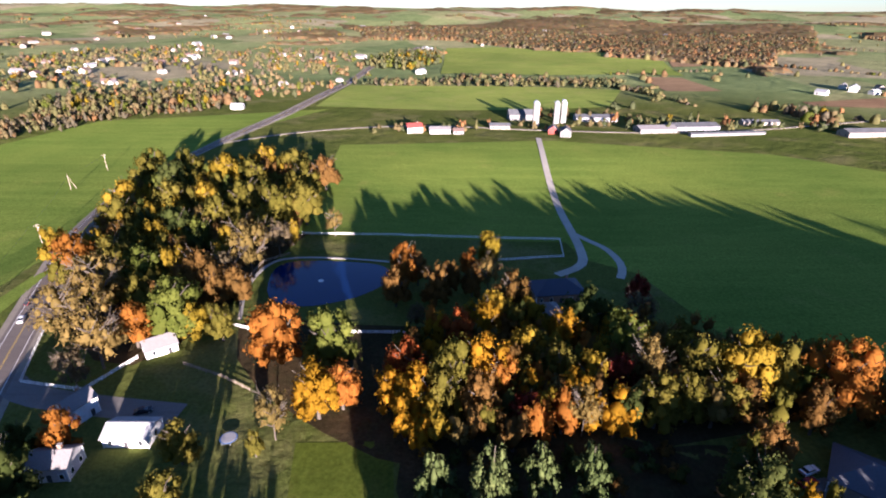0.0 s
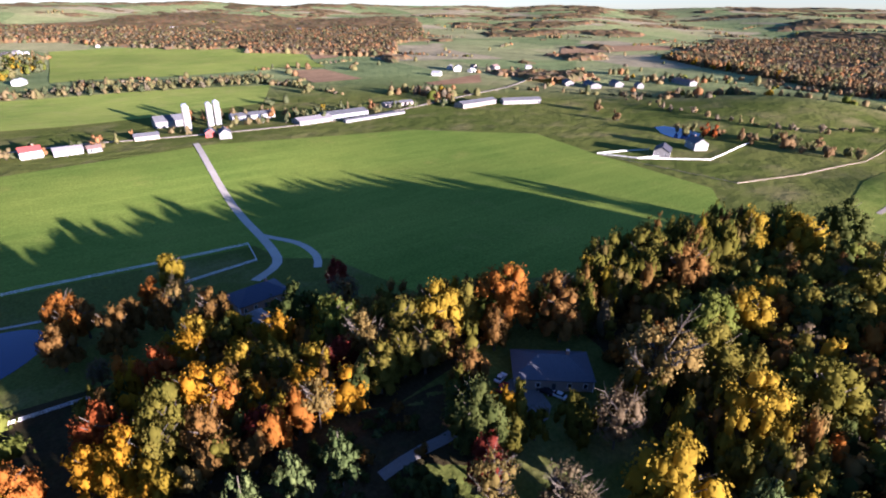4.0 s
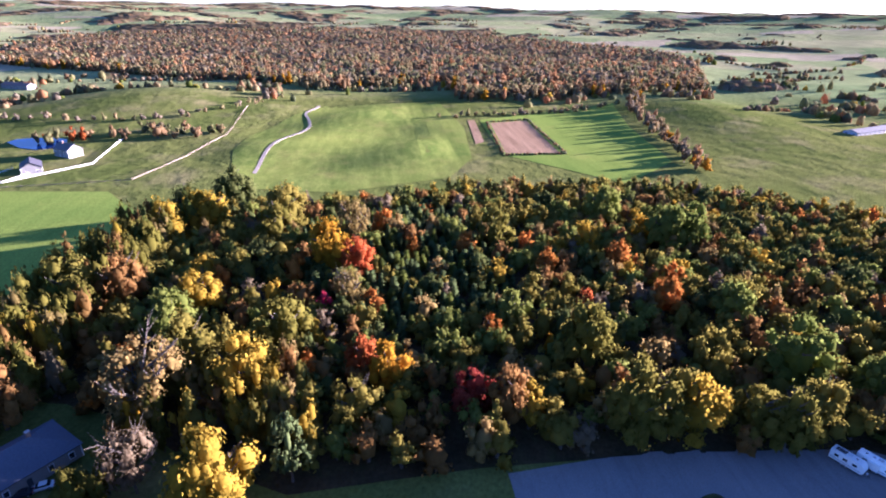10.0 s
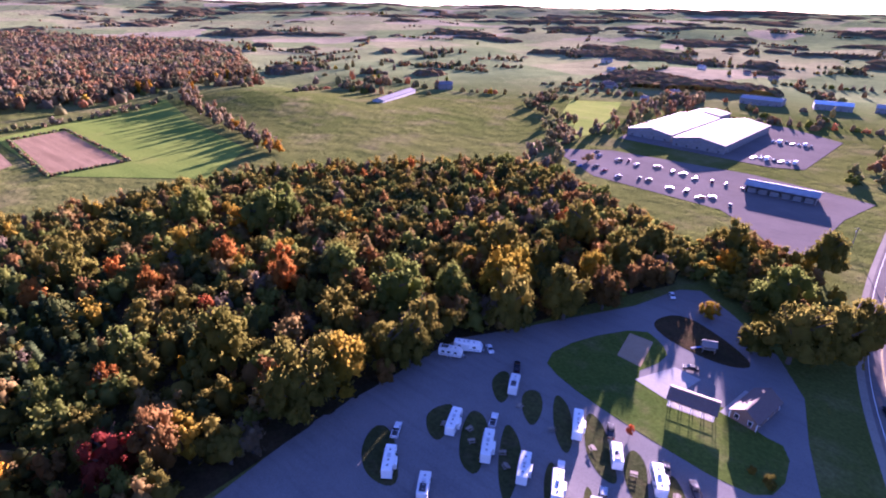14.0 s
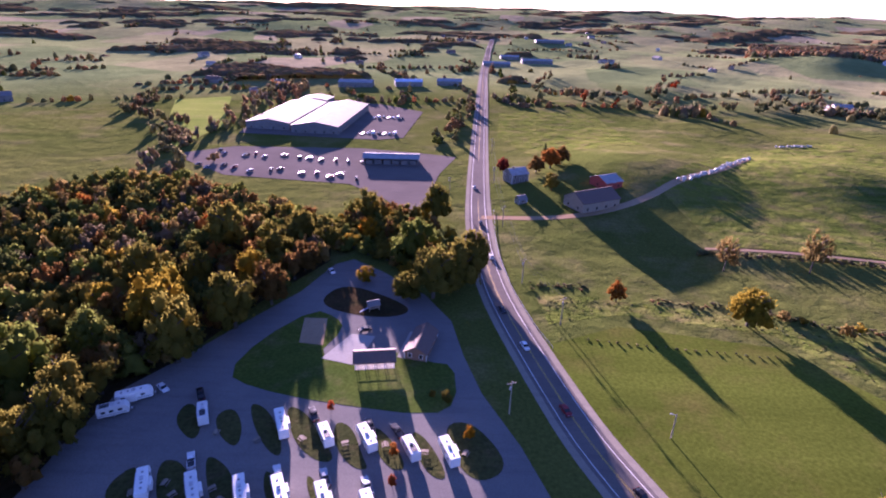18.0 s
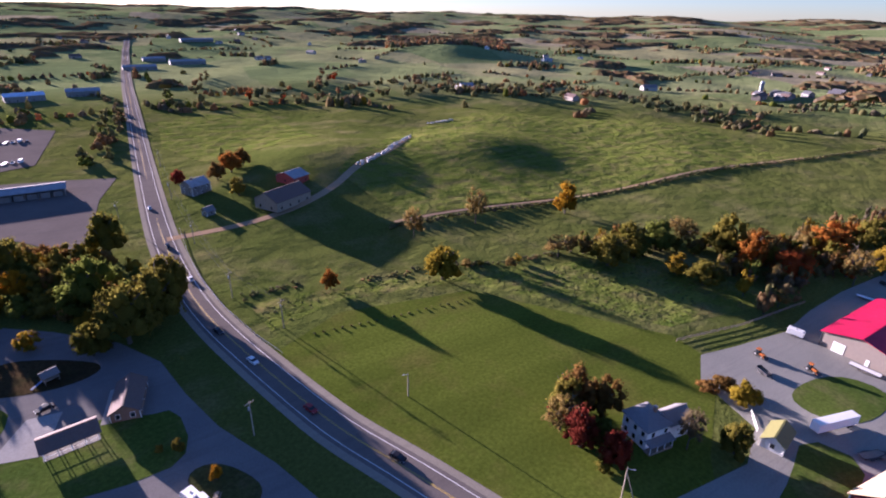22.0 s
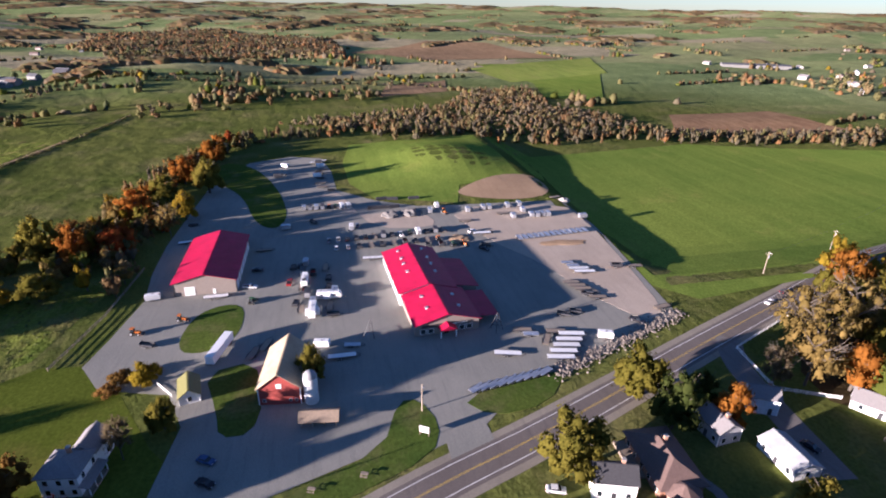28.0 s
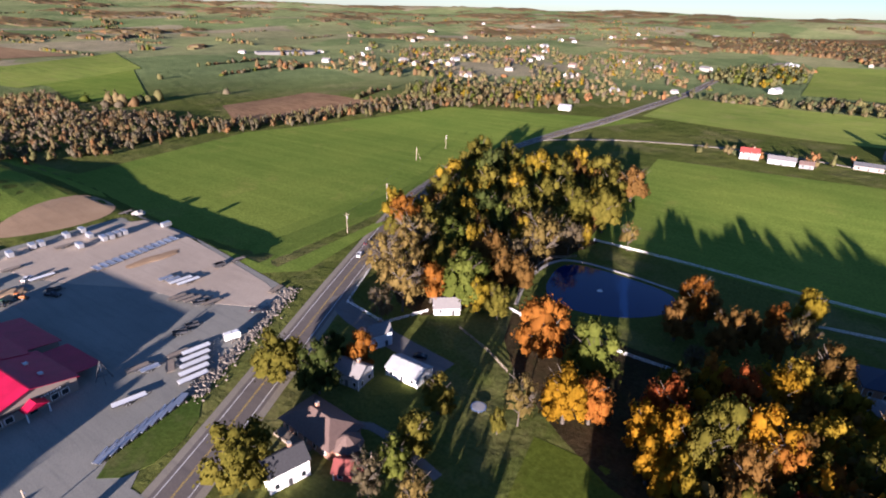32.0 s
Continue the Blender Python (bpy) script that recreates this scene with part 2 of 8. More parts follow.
CONCRETE = gravel("concrete", (0.33, 0.315, 0.29), (0.40, 0.38, 0.35), (0.27, 0.255, 0.24))
PAINT_WHITE = plain("road_white", (0.75, 0.74, 0.70), 0.6, var=0.15)
PAINT_YELLOW = plain("road_yellow", (0.62, 0.42, 0.08), 0.6, var=0.2)
WHITE = plain("white_paint", (0.78, 0.78, 0.76), 0.55, var=0.08)
GREY = plain("grey_paint", (0.30, 0.30, 0.31), 0.6, var=0.15)
DARK = plain("dark_paint", (0.045, 0.045, 0.05), 0.5, var=0.3)
RUBBER = plain("rubber", (0.02, 0.02, 0.02), 0.8)
WOOD = plain("weathered_wood", (0.26, 0.21, 0.16), 0.85, var=0.3, bump=0.3)
POLEWOOD = plain("pole_wood", (0.34, 0.28, 0.21), 0.85, var=0.2)
BARNRED = plain("barn_red", (0.30, 0.055, 0.045), 0.75, var=0.3, scale=0.8)
TANWALL = plain("taupe_siding", (0.26, 0.22, 0.19), 0.6, var=0.1)
BRICK = plain("brick_wall", (0.34, 0.19, 0.13), 0.8, var=0.25, scale=3)
STONE = plain("rock", (0.21, 0.18, 0.15), 0.9, var=0.35, scale=1.2, bump=0.5)
REDROOF = ribbed("red_metal_roof", (0.40, 0.009, 0.05), 0.5, 0.05, spec=0.2)
GREYROOF = ribbed("grey_metal_roof", (0.30, 0.31, 0.33), 0.55, 0.1, spec=0.2)
WHITEROOF = ribbed("white_metal_roof", (0.32, 0.33, 0.345), 0.9, 0.0, spec=0.05)
PALEROOF = ribbed("rusty_tin_roof", (0.40, 0.315, 0.215), 0.8, 0.0, rust=(0.27, 0.17, 0.10), spec=0.1)
SHAKES = plain("weathered_shakes", (0.26, 0.20, 0.145), 0.9, var=0.3, scale=2.0, bump=0.4)
FARMROOF = ribbed("dull_galvanised_roof", (0.10, 0.103, 0.112), 0.85, 0.0, spec=0.1)
SHINGLE = plain("brown_shingle", (0.15, 0.10, 0.085), 0.85, var=0.3, scale=2.5, bump=0.4)
SHINGLE_GREY = plain("grey_shingle", (0.19, 0.18, 0.18), 0.85, var=0.25, scale=2.5, bump=0.4)
GREENROOF = plain("green_roof", (0.15, 0.145, 0.05), 0.6, var=0.2)
REDPAINT = plain("red_paint", (0.45, 0.03, 0.03), 0.4)
BLUEPAINT = plain("blue_paint", (0.06, 0.14, 0.32), 0.4)
SILVER = plain("dull_aluminium", (0.55, 0.56, 0.58), 0.35, 0.7)


def glassy(nt, b):
    b.inputs["Base Color"].default_value = (0.02, 0.025, 0.03, 1)


def watery(nt, b):
    # blue of the reflected sky put into the base colour
    b.inputs["Base Color"].default_value = (0.003, 0.016, 0.075, 1)
    bumped(nt, b, noise_of(nt, position(nt), 1.2, 4), 0.12, 0.05)


GLASS = mat("window_glass", glassy, 0.08, 0.0, 0.6)
WATER = mat("pond_water", watery, 0.05, 0.0, 0.16)

# ---------------- mesh helpers ----------------
from mathutils import geometry


def finish(name, bm, material, smooth=False):
    me = bpy.data.meshes.new(name)
    bm.to_mesh(me)
    bm.free()
    for m in (material if isinstance(material, (list, tuple)) else [material]):
        me.materials.append(m)
    if smooth:
        for p in me.polygons:
            p.use_smooth = True
    return me


def part(name, bm, material, parent, label="", smooth=False):
    ob = new(name, finish(name, bm, material, smooth))
    ob.parent = parent
    return tagged(ob, label)


def thing(name, x, y, turn=0.0, label="", category="", group="", z=None, kind=""):
    ob = new(name)
    ob.empty_display_size = 0.5
    ob.matrix_basis = pose(x, y, ground_z(x, y) if z is None else z, 0, 0, turn)
    return tagged(ob, label, category, group, kind)


def box(bm, x0, x1, y0, y1, z0, z1):
    v = [bm.verts.new(p) for p in ((x0, y0, z0), (x1, y0, z0), (x1, y1, z0), (x0, y1, z0), (x0, y0, z1), (x1, y0, z1), (x1, y1, z1), (x0, y1, z1))]
    for f in ((3, 2, 1, 0), (4, 5, 6, 7), (0, 1, 5, 4), (1, 2, 6, 5), (2, 3, 7, 6), (3, 0, 4, 7)):
        bm.faces.new([v[i] for i in f])
    return bm


def slab(x0, x1, y0, y1, z0, z1, bevel=0.0):
    bm = box(bmesh.new(), x0, x1, y0, y1, z0, z1)
    if bevel:
        bmesh.ops.bevel(bm, geom=bm.edges[:], offset=bevel, segments=2, affect="EDGES", profile=0.6)
    return bm


def prism(bm, profile, a, b, axis="x"):
    """A closed profile (pairs) swept along x or y from a to b."""
    ends = []
    for s in (a, b):
        ends.append([bm.verts.new((s, p, q) if axis == "x" else (p, s, q)) for p, q in profile])
    n = len(profile)
    for i in range(n):
        bm.faces.new((ends[0][i], ends[0][(i + 1) % n], ends[1][(i + 1) % n], ends[1][i]))
    bm.faces.new(ends[0][::-1])
    bm.faces.new(ends[1])
    bmesh.ops.recalc_face_normals(bm, faces=bm.faces[:])
    return bm


def tube(bm, p, q, r0, r1, n=6):
    """A tapered round bar from p to q."""
    p, q = Vector(p), Vector(q)
    turn = (q - p).to_track_quat("Z", "Y").to_matrix()
    rings = []
    for c, r in ((p, r0), (q, r1)):
        rings.append([bm.verts.new(c + turn @ Vector((r * math.cos(k * math.tau / n), r * math.sin(k * math.tau / n), 0))) for k in range(n)])
    for k in range(n):
        bm.faces.new((rings[0][k], rings[0][(k + 1) % n], rings[1][(k + 1) % n], rings[1][k]))
    bm.faces.new(rings[0][::-1])
    bm.faces.new(rings[1])
    return bm


def wheel(x, y, r, w, n=12):
    return tube(bmesh.new(), (x, y - w / 2, r), (x, y + w / 2, r), r, r, n)


# ---------------- the lie of the land ----------------
def ease(a):
    a = np.clip(a, 0, 1)
    return a * a * (3 - 2 * a)


def ground_z(x, y):
    r = np.hypot(x, y)
    z = 88 * ease((r - 1100) / 3700)
    z = z + 9 * np.exp(-((x - 190) / 75) ** 2 - ((y - 30) / 95) ** 2) + 8 * np.exp(-((x + 362) / 42) ** 2 - ((y - 82) / 42) ** 2)
    z = z + 6 * np.exp(-((x - 85) / 75) ** 2 - ((y - 98) / 34) ** 2) - 7 * np.exp(-((x - 70) / 120) ** 2 - ((y - 300) / 75) ** 2)
    z = z + 14 * np.exp(-((x + 128) / 58) ** 2 - ((y + 338) / 72) ** 2) + 9 * np.exp(-((x + 245) / 60) ** 2 - ((y + 345) / 60) ** 2)
    z = z - 5 * ease((y - 126) / 16) * ease((-x - 165) / 40) * ease((560 - y) / 200) * ease((x + 480) / 60)
    z = z + 2.0 * ease((-y - 190) / 40) * ease((-x - 60) / 40) * np.sin(x / 31 + 0.5) * np.sin(y / 36 + 1.1)
    z = z + 2.6 * ease((x - 320) / 50) * ease((640 - x) / 60) * ease((y + 60) / 40) * ease((160 - y) / 60) * np.sin((x + 0.6 * y) / 27) * np.sin((y - 0.4 * x) / 34 + 0.8)
    z = z + 15 * np.exp(-((x + 850) / 170) ** 2 - ((y + 210) / 150) ** 2) + 26 * np.exp(-((x + 760) / 150) ** 2 - ((y + 1160) / 150) ** 2)
    z = z + 10 * np.exp(-((x - 560) / 120) ** 2 - ((y + 330) / 70) ** 2) + 12 * np.exp(-((x - 620) / 130) ** 2 - ((y - 250) / 110) ** 2)
    z = z + ease((r - 330) / 500) * (2.0 * np.sin(x / 95 + 1.3) * np.sin(y / 120 + 0.4) + 1.3 * np.sin((x + y) / 63))
    return z + ease((r - 1200) / 1500) * 13 * (np.sin(x / 310 + 2) * np.sin(y / 270 + 1) + 0.5 * np.sin((x - y) / 190))


def build_ground():
    turns = 420
    radii = [0.0] + list(np.geomspace(20, 110, 12)) + list(np.linspace(114, 560, 110)) + list(np.geomspace(575, 4900, 75))
    ang = np.arange(turns) * math.tau / turns
    pts = [(0.0, 0.0, 0.0)]
    for r in radii[1:]:
        x, y = r * np.cos(ang), r * np.sin(ang)
        pts += list(zip(x, y, ground_z(x, y)))
    faces = [(0, 1 + k, 1 + (k + 1) % turns) for k in range(turns)]
    for i in range(len(radii) - 2):
        a, b = 1 + i * turns, 1 + (i + 1) * turns
        faces += [(a + k, b + k, b + (k + 1) % turns, a + (k + 1) % turns) for k in range(turns)]
    me = bpy.data.meshes.new("ground")
    me.from_pydata(pts, [], faces)
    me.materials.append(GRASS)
    for p in me.polygons:
        p.use_smooth = True
    return tagged(new("ground", me), "rolling green pasture land reaching the horizon", "ground", kind="structure")


def inside(poly, x, y):
    hit = False
    for (x0, y0), (x1, y1) in zip(poly, poly[1:] + poly[:1]):
        if (y0 > y) != (y1 > y) and x < (x1 - x0) * (y - y0) / (y1 - y0) + x0:
            hit = not hit
    return hit


def inside_grid(poly, x, y):
    hit = np.zeros(x.shape, dtype=bool)
    for (x0, y0), (x1, y1) in zip(poly, poly[1:] + poly[:1]):
        if y0 != y1:
            hit ^= ((y0 > y) != (y1 > y)) & (x < (x1 - x0) * (y - y0) / (y1 - y0) + x0)
    return hit


def rounded(poly, times=2):
    for _ in range(times):
        out = []
        for (x0, y0), (x1, y1) in zip(poly, poly[1:] + poly[:1]):
            out += [(0.75 * x0 + 0.25 * x1, 0.75 * y0 + 0.25 * y1), (0.25 * x0 + 0.75 * x1, 0.25 * y0 + 0.75 * y1)]
        poly = out
    return poly


CLEARED = []     # outlines of open ground, where no far tree stands


def patch(name, poly, material, lift=0.03, label="", category="", step=None, round_off=0):
    """A piece of ground cover laid over the land, with a skirt down into it."""
    poly = [(float(x), float(y)) for x, y in poly]
    if round_off:
        poly = rounded(poly, round_off)
    CLEARED.append(poly)
    cx, cy = sum(p[0] for p in poly) / len(poly), sum(p[1] for p in poly) / len(poly)
    dist = math.hypot(cx, cy)
    step = step or max(6.0, min(14.0, dist * 0.03))
    ring = []
    for (x0, y0), (x1, y1) in zip(poly, poly[1:] + poly[:1]):
        n = max(1, int(math.hypot(x1 - x0, y1 - y0) / step))
        ring += [(x0 + (x1 - x0) * k / n, y0 + (y1 - y0) * k / n) for k in range(n)]
    lo_x, hi_x = min(p[0] for p in ring), max(p[0] for p in ring)
    lo_y, hi_y = min(p[1] for p in ring), max(p[1] for p in ring)
    flat = dist < 300 and max(abs(float(ground_z(*p))) for p in ring) < 0.05
    pts = [Vector(p) for p in ring]
    if not flat:
        x = lo_x + step / 2
        while x < hi_x:
            y = lo_y + step / 2
            while y < hi_y:
                if inside(poly, x, y):
                    pts.append(Vector((x, y)))
                y += step
            x += step
    n = len(ring)
    out = geometry.delaunay_2d_cdt(pts, [(k, (k + 1) % n) for k in range(n)], [], 1, 0.001)
    up = lift + max(0.0, dist - 250) * 0.0006
    verts = [(v.x, v.y, float(ground_z(v.x, v.y)) + up) for v in out[0]]
    faces = [tuple(f) for f in out[2]]
    first = len(verts)
    if dist < 250:
        verts += [(x, y, float(ground_z(x, y)) - 0.3) for x, y in ring]
    back = {i: v for v, src in enumerate(out[3]) for i in src}
    for k in range(n if dist < 250 else 0):
        a, b = back.get(k), back.get((k + 1) % n)
        if a is not None and b is not None:
            faces.append((b, a, first + k, first + (k + 1) % n))
    me = bpy.data.meshes.new(name)
    me.from_pydata(verts, [], faces)
    me.materials.append(material)
    bm = bmesh.new()
    bm.from_mesh(me)
    bmesh.ops.recalc_face_normals(bm, faces=bm.faces[:])
    up_faces = [f for f in bm.faces if f.normal.z < -0.7]
    if len(up_faces) > len(bm.faces) / 3:
        bmesh.ops.reverse_faces(bm, faces=bm.faces[:])
    bm.to_mesh(me)
    bm.free()
    return tagged(new(name, me), label, category, kind="structure")


def smooth_line(pts, times=2):
    for _ in range(times):
        out = [pts[0]]
        for (x0, y0), (x1, y1) in zip(pts, pts[1:]):
            out += [(0.75 * x0 + 0.25 * x1, 0.75 * y0 + 0.25 * y1), (0.25 * x0 + 0.75 * x1, 0.25 * y0 + 0.75 * y1)]
        pts = out + [pts[-1]]
    return pts


def resample(pts, step):
    out, carry = [pts[0]], 0.0
    for (x0, y0), (x1, y1) in zip(pts, pts[1:]):
        d = math.hypot(x1 - x0, y1 - y0)
        s = step - carry
        while s < d:
            out.append((x0 + (x1 - x0) * s / d, y0 + (y1 - y0) * s / d))
            s += step
        carry = d - (s - step)
    return out


def ribbon_points(line, offset):
    out = []
    for k, (x, y) in enumerate(line):
        (x0, y0), (x1, y1) = line[max(0, k - 1)], line[min(len(line) - 1, k + 1)]
        d = math.hypot(x1 - x0, y1 - y0) or 1
        out.append((x - (y1 - y0) / d * offset, y + (x1 - x0) / d * offset))
    return out


def ribbon(line, left, right, lift, thick=0.25):
    """A strip with thickness along a line, between two offsets."""
    bm = bmesh.new()
    a, b = ribbon_points(line, left), ribbon_points(line, right)
    rows = []
    for (x0, y0), (x1, y1), (cx, cy) in zip(a, b, line):
        up = lift + max(0.0, math.hypot(cx, cy) - 250) * 0.0014
        z0, z1 = float(ground_z(x0, y0)) + up, float(ground_z(x1, y1)) + up
        rows.append([bm.verts.new(p) for p in ((x0, y0, z0 - thick), (x0, y0, z0), (x1, y1, z1), (x1, y1, z1 - thick))])
    for r, s in zip(rows, rows[1:]):
        for k in range(3):
            bm.faces.new((r[k], r[k + 1], s[k + 1], s[k]))
    bmesh.ops.recalc_face_normals(bm, faces=bm.faces[:])
    return bm


def lane(name, pts, width, material, lift, label, category="track", smooth=2, step=6.0):
    line = resample(smooth_line(pts, smooth), step)
    bm = ribbon(line, width / 2, -width / 2, lift)
    return tagged(new(name, finish(name, bm, material)), label, category, kind="structure")

# ---------------- ground, fields, roads ----------------
build_ground()
NORTH_FIELD = [(-80, 420), (-70, 240), (60, 238), (64, 215), (82, 200), (95, 150), (150, 125), (260, 118), (312, 160), (318, 254), (330, 330), (250, 400), (90, 440)]
patch("field_north", NORTH_FIELD, LUSH, 0.02, "lush green hay field beside the gravel lane", "field")
patch("field_northwest", [(-376, 146), (-400, 300), (-317, 504), (-119, 575), (-178, 462), (-192, 300), (-160, 200), (-152, 134), (-165, 122), (-255, 134)], LUSH, 0.02, "large sloping green field along the highway", "field")
patch("field_far_north", [(-136, 590), (-2, 579), (186, 606), (240, 742), (-128, 774)], BRIGHT, 0.05, "bright green crop field behind the dairy farm", "field")
patch("field_hill_north", [(-3, 884), (332, 949), (394, 913), (482, 1287), (143, 1495), (10, 1482)], BRIGHT, 0.05, "light green hill field on the far slope", "field")
patch("field_striped", [(314, 93), (400, 112), (462, 113), (600, 70), (620, -60), (482, -70), (377, -61), (330, -40), (300, 30)], STRIPED, 0.03, "bright green field with tractor stripes behind the wood", "field")
patch("field_stubble", [(504, -98), (516, -136), (388, -130), (390, -89)], TAN, 0.08, "tan stubble field framed by dark hedges", "field")
patch("field_strip", [(516, -78), (517, -85), (427, -79), (420, -71)], TAN, 0.09, "narrow strip of tan stubble", "field")
patch("field_east", [(519, -90), (610, -260), (480, -225), (360, -205), (310, -150), (385, -86)], LUSH, 0.05, "dark green meadow beyond the wood", "field")
patch("field_far_east", [(1065, 999), (1356, 883), (1220, 797), (971, 914)], TAN, 0.1, "pale stubble field on the far slope", "field")
patch("field_tan", [(323, 908), (379, 889), (380, 750), (302, 745)], TAN, 0.1, "tan stubble field", "field")
patch("field_tan_far", [(483, 1222), (554, 1189), (492, 1074), (437, 1070)], TAN, 0.1, "tan stubble field under the wood", "field")
patch("field_brown", [(431, 658), (553, 686), (505, 622), (425, 626)], BROWN, 0.1, "brown tilled strip", "field")
patch("field_west_tan", [(-1247, 58), (-1616, 302), (-1503, 448), (-1129, 501), (-1098, 203)], TAN, 0.1, "wide pink-tan harvested field", "field")
patch("field_west_brown", [(-734, 83), (-797, 177), (-688, 156), (-645, 65)], TAN, 0.1, "small harvested field", "field")
patch("field_red_brown", [(-502, 350), (-512, 481), (-411, 480), (-405, 399), (-433, 313)], BROWN, 0.1, "red-brown weedy field behind the creek", "field")
patch("field_west_bright", [(-935, 248), (-1154, 583), (-842, 459), (-773, 272)], BRIGHT, 0.1, "bright green crop field", "field")
patch("field_west_green", [(-999, 282), (-1004, 526), (-574, 314), (-615, 258), (-759, 299)], LUSH, 0.12, "dark green crop field", "field")
patch("field_mown", [(-33, -147), (-60, -160), (-110, -150), (-152, -88), (-150, -70), (-112, -48), (-90, -30), (-72, -36), (-54, -78), (-40, -118)], MOWN, 0.02, "mown hay meadow beside the highway", "field")
patch("field_rough", [(-36, -160), (-62, -168), (-112, -158), (-156, -92), (-216, -80), (-196, -142), (-150, -152), (-120, -165), (-62, -180), (-34, -182)], ROUGH_GRASS, 0.025, "tufty rough pasture along the ditch", "field")
patch("field_south_bright", [(-48, -560), (-150, -593), (-150, -420), (-58, -385), (-39, -457)], ROUGH_GRASS, 0.04, "sunlit green pasture on the slope", "field")
patch("field_southwest", [(-125, -228), (-165, -224), (-460, -205), (-520, -330), (-350, -480), (-240, -430), (-160, -350), (-118, -300)], ROUGH_GRASS, 0.04, "streaky rough pasture with tussocks", "field")
patch("field_southeast", [(239, -442), (302, -593), (254, -629), (198, -461), (204, -383)], BRIGHT, 0.05, "green field edged with trees", "field")
patch("field_ridge", [(-366, 10), (-417, 17), (-440, 143), (-370, 152), (-315, 138), (-302, 77), (-273, 69), (-289, 24), (-317, 12)], LUSH, 0.03, "rounded green knoll behind the gravel yard", "field")
patch("bare_earth", [(-296, 74), (-319, 108), (-315, 132), (-280, 129), (-271, 105), (-283, 73)], DIRT, 0.14, "patch of bare orange earth", "ground", round_off=2)
WOOD_EAST = [(205, 106), (168, 112), (140, 108), (120, 100), (112, 66), (100, 50), (88, 24), (92, -20), (93, -62), (92, -96), (90, -118), (80, -134), (68, -168), (50, -205), (56, -240), (90, -262), (150, -296), (190, -300), (235, -250), (277, -197), (293, -160), (295, -42), (268, 10), (272, 49), (240, 93)]
patch("woodland_floor", WOOD_EAST, SHADE_LITTER, 0.05, "shaded woodland floor of fallen leaves", "ground", step=9)
patch("grove_floor", [(-180, 320), (-150, 190), (-132, 160), (-98, 128), (-80, 150), (-72, 210), (-62, 250), (-70, 330), (-120, 345)], SHADE_LITTER, 0.03, "shaded grove floor of fallen leaves", "ground", round_off=1)
# dark ground laid here to paint the near-black shade below the pines
patch("pine_floor", [(-9, 104), (-10, 82), (4, 66), (40, 58), (66, 58), (70, 96), (60, 97), (0, 93)], SHADE_LITTER, 0.026, "needle-strewn ground below the pines, coloured dark for deep shade", "ground", round_off=1)
patch("mown_plot", [(-36, 102), (-31, 66), (-8, 62), (-11, 96), (-13, 102)], MOWN, 0.027, "mown grass plot between tree rows", "lawn")
patch("bank_floor", [(-72, 165), (-60, 128), (-20, 98), (0, 92), (60, 96), (110, 110), (118, 124), (60, 160), (0, 156), (-40, 158)], SHADE_LITTER, 0.03, "leaf-strewn ground under the tree row", "ground", round_off=1)

HIGHWAY = [(-129, -1905), (-84, -1404), (-49, -926), (-34, -637), (-23, -436), (-17, -315), (-15, -250), (-17, -200), (-21, -171), (-28, -141), (-33, -121), (-38, -103), (-47, -82), (-60, -45),
           (-74, -10), (-87, 19), (-96, 45), (-110, 79), (-129, 124), (-148, 172), (-168, 222), (-184, 272), (-192, 320), (-190, 370), (-181, 415), (-172, 465), (-157, 543), (-142, 680), (-135, 815), (-120, 1100), (-60, 1500)]


def build_highway():
    line = resample(smooth_line(HIGHWAY, 3), 7.0)
    road = tagged(new("road", finish("road", ribbon(line, 4.9, -4.9, 0.06), ASPHALT)), "two-lane asphalt highway curving past the yard", "road", kind="structure")
    for name, lo, hi, m, text in (("edge_line", 3.75, 3.57, PAINT_WHITE, "white edge line"), ("edge_line", -3.57, -3.75, PAINT_WHITE, "white edge line"),
                                  ("centre_line", 0.22, 0.10, PAINT_YELLOW, "yellow centre line"), ("centre_line", -0.10, -0.22, PAINT_YELLOW, "yellow centre line")):
        part(name, ribbon(line, lo, hi, 0.072, 0.01), m, road, text)
    for name, lo, hi in (("shoulder", 7.0, 4.9), ("shoulder", -4.9, -7.0)):
        part(name, ribbon(line, lo, hi, 0.045), SHOULDER, road, "pale gravel shoulder")


build_highway()
lane("farm_lane", [(81, 449), (73, 365), (69, 304), (67, 255), (65, 226), (62, 208), (48, 198)], 4.2, TRACK, 0.06, "pale gravel lane to the dairy farm")
lane("lane_branch", [(67, 252), (71, 242), (78, 229), (79, 207), (72, 192)], 3.4, TRACK, 0.07, "curved gravel branch of the lane")
lane("paddock_drive", [(-127, 127), (-117, 120), (-97, 116), (-66, 112)], 8.0, CAMP, 0.06, "grey gravel drive to the garage", smooth=1)
lane("yard_path", [(-78, 79), (-72, 82), (-60, 80), (-48, 77)], 2.6, CAMP, 0.05, "narrow gravel path behind the house")
lane("estate_drive", [(347, 86), (400, 88), (434, 83), (483, 66), (520, 72), (551, 81), (606, 70)], 2.6, SHOULDER, 0.12, "winding field track")
lane("farm_track", [(-17, -262), (-60, -262), (-104, -277), (-135, -307), (-170, -336), (-213, -380)], 5.0, DIRT, 0.07, "dirt track past the barn to the hay bales")
lane("county_road", [(-181, 415), (-120, 470), (-20, 500), (90, 478), (230, 470), (420, 520), (640, 640)], 3.6, SHOULDER, 0.1, "pale county road past the farms")
lane("levee_lane", [(-118, -227), (-196, -218), (-301, -213), (-377, -211), (-470, -195)], 2.2, DIRT, 0.08, "narrow dirt track along the pasture hedge")
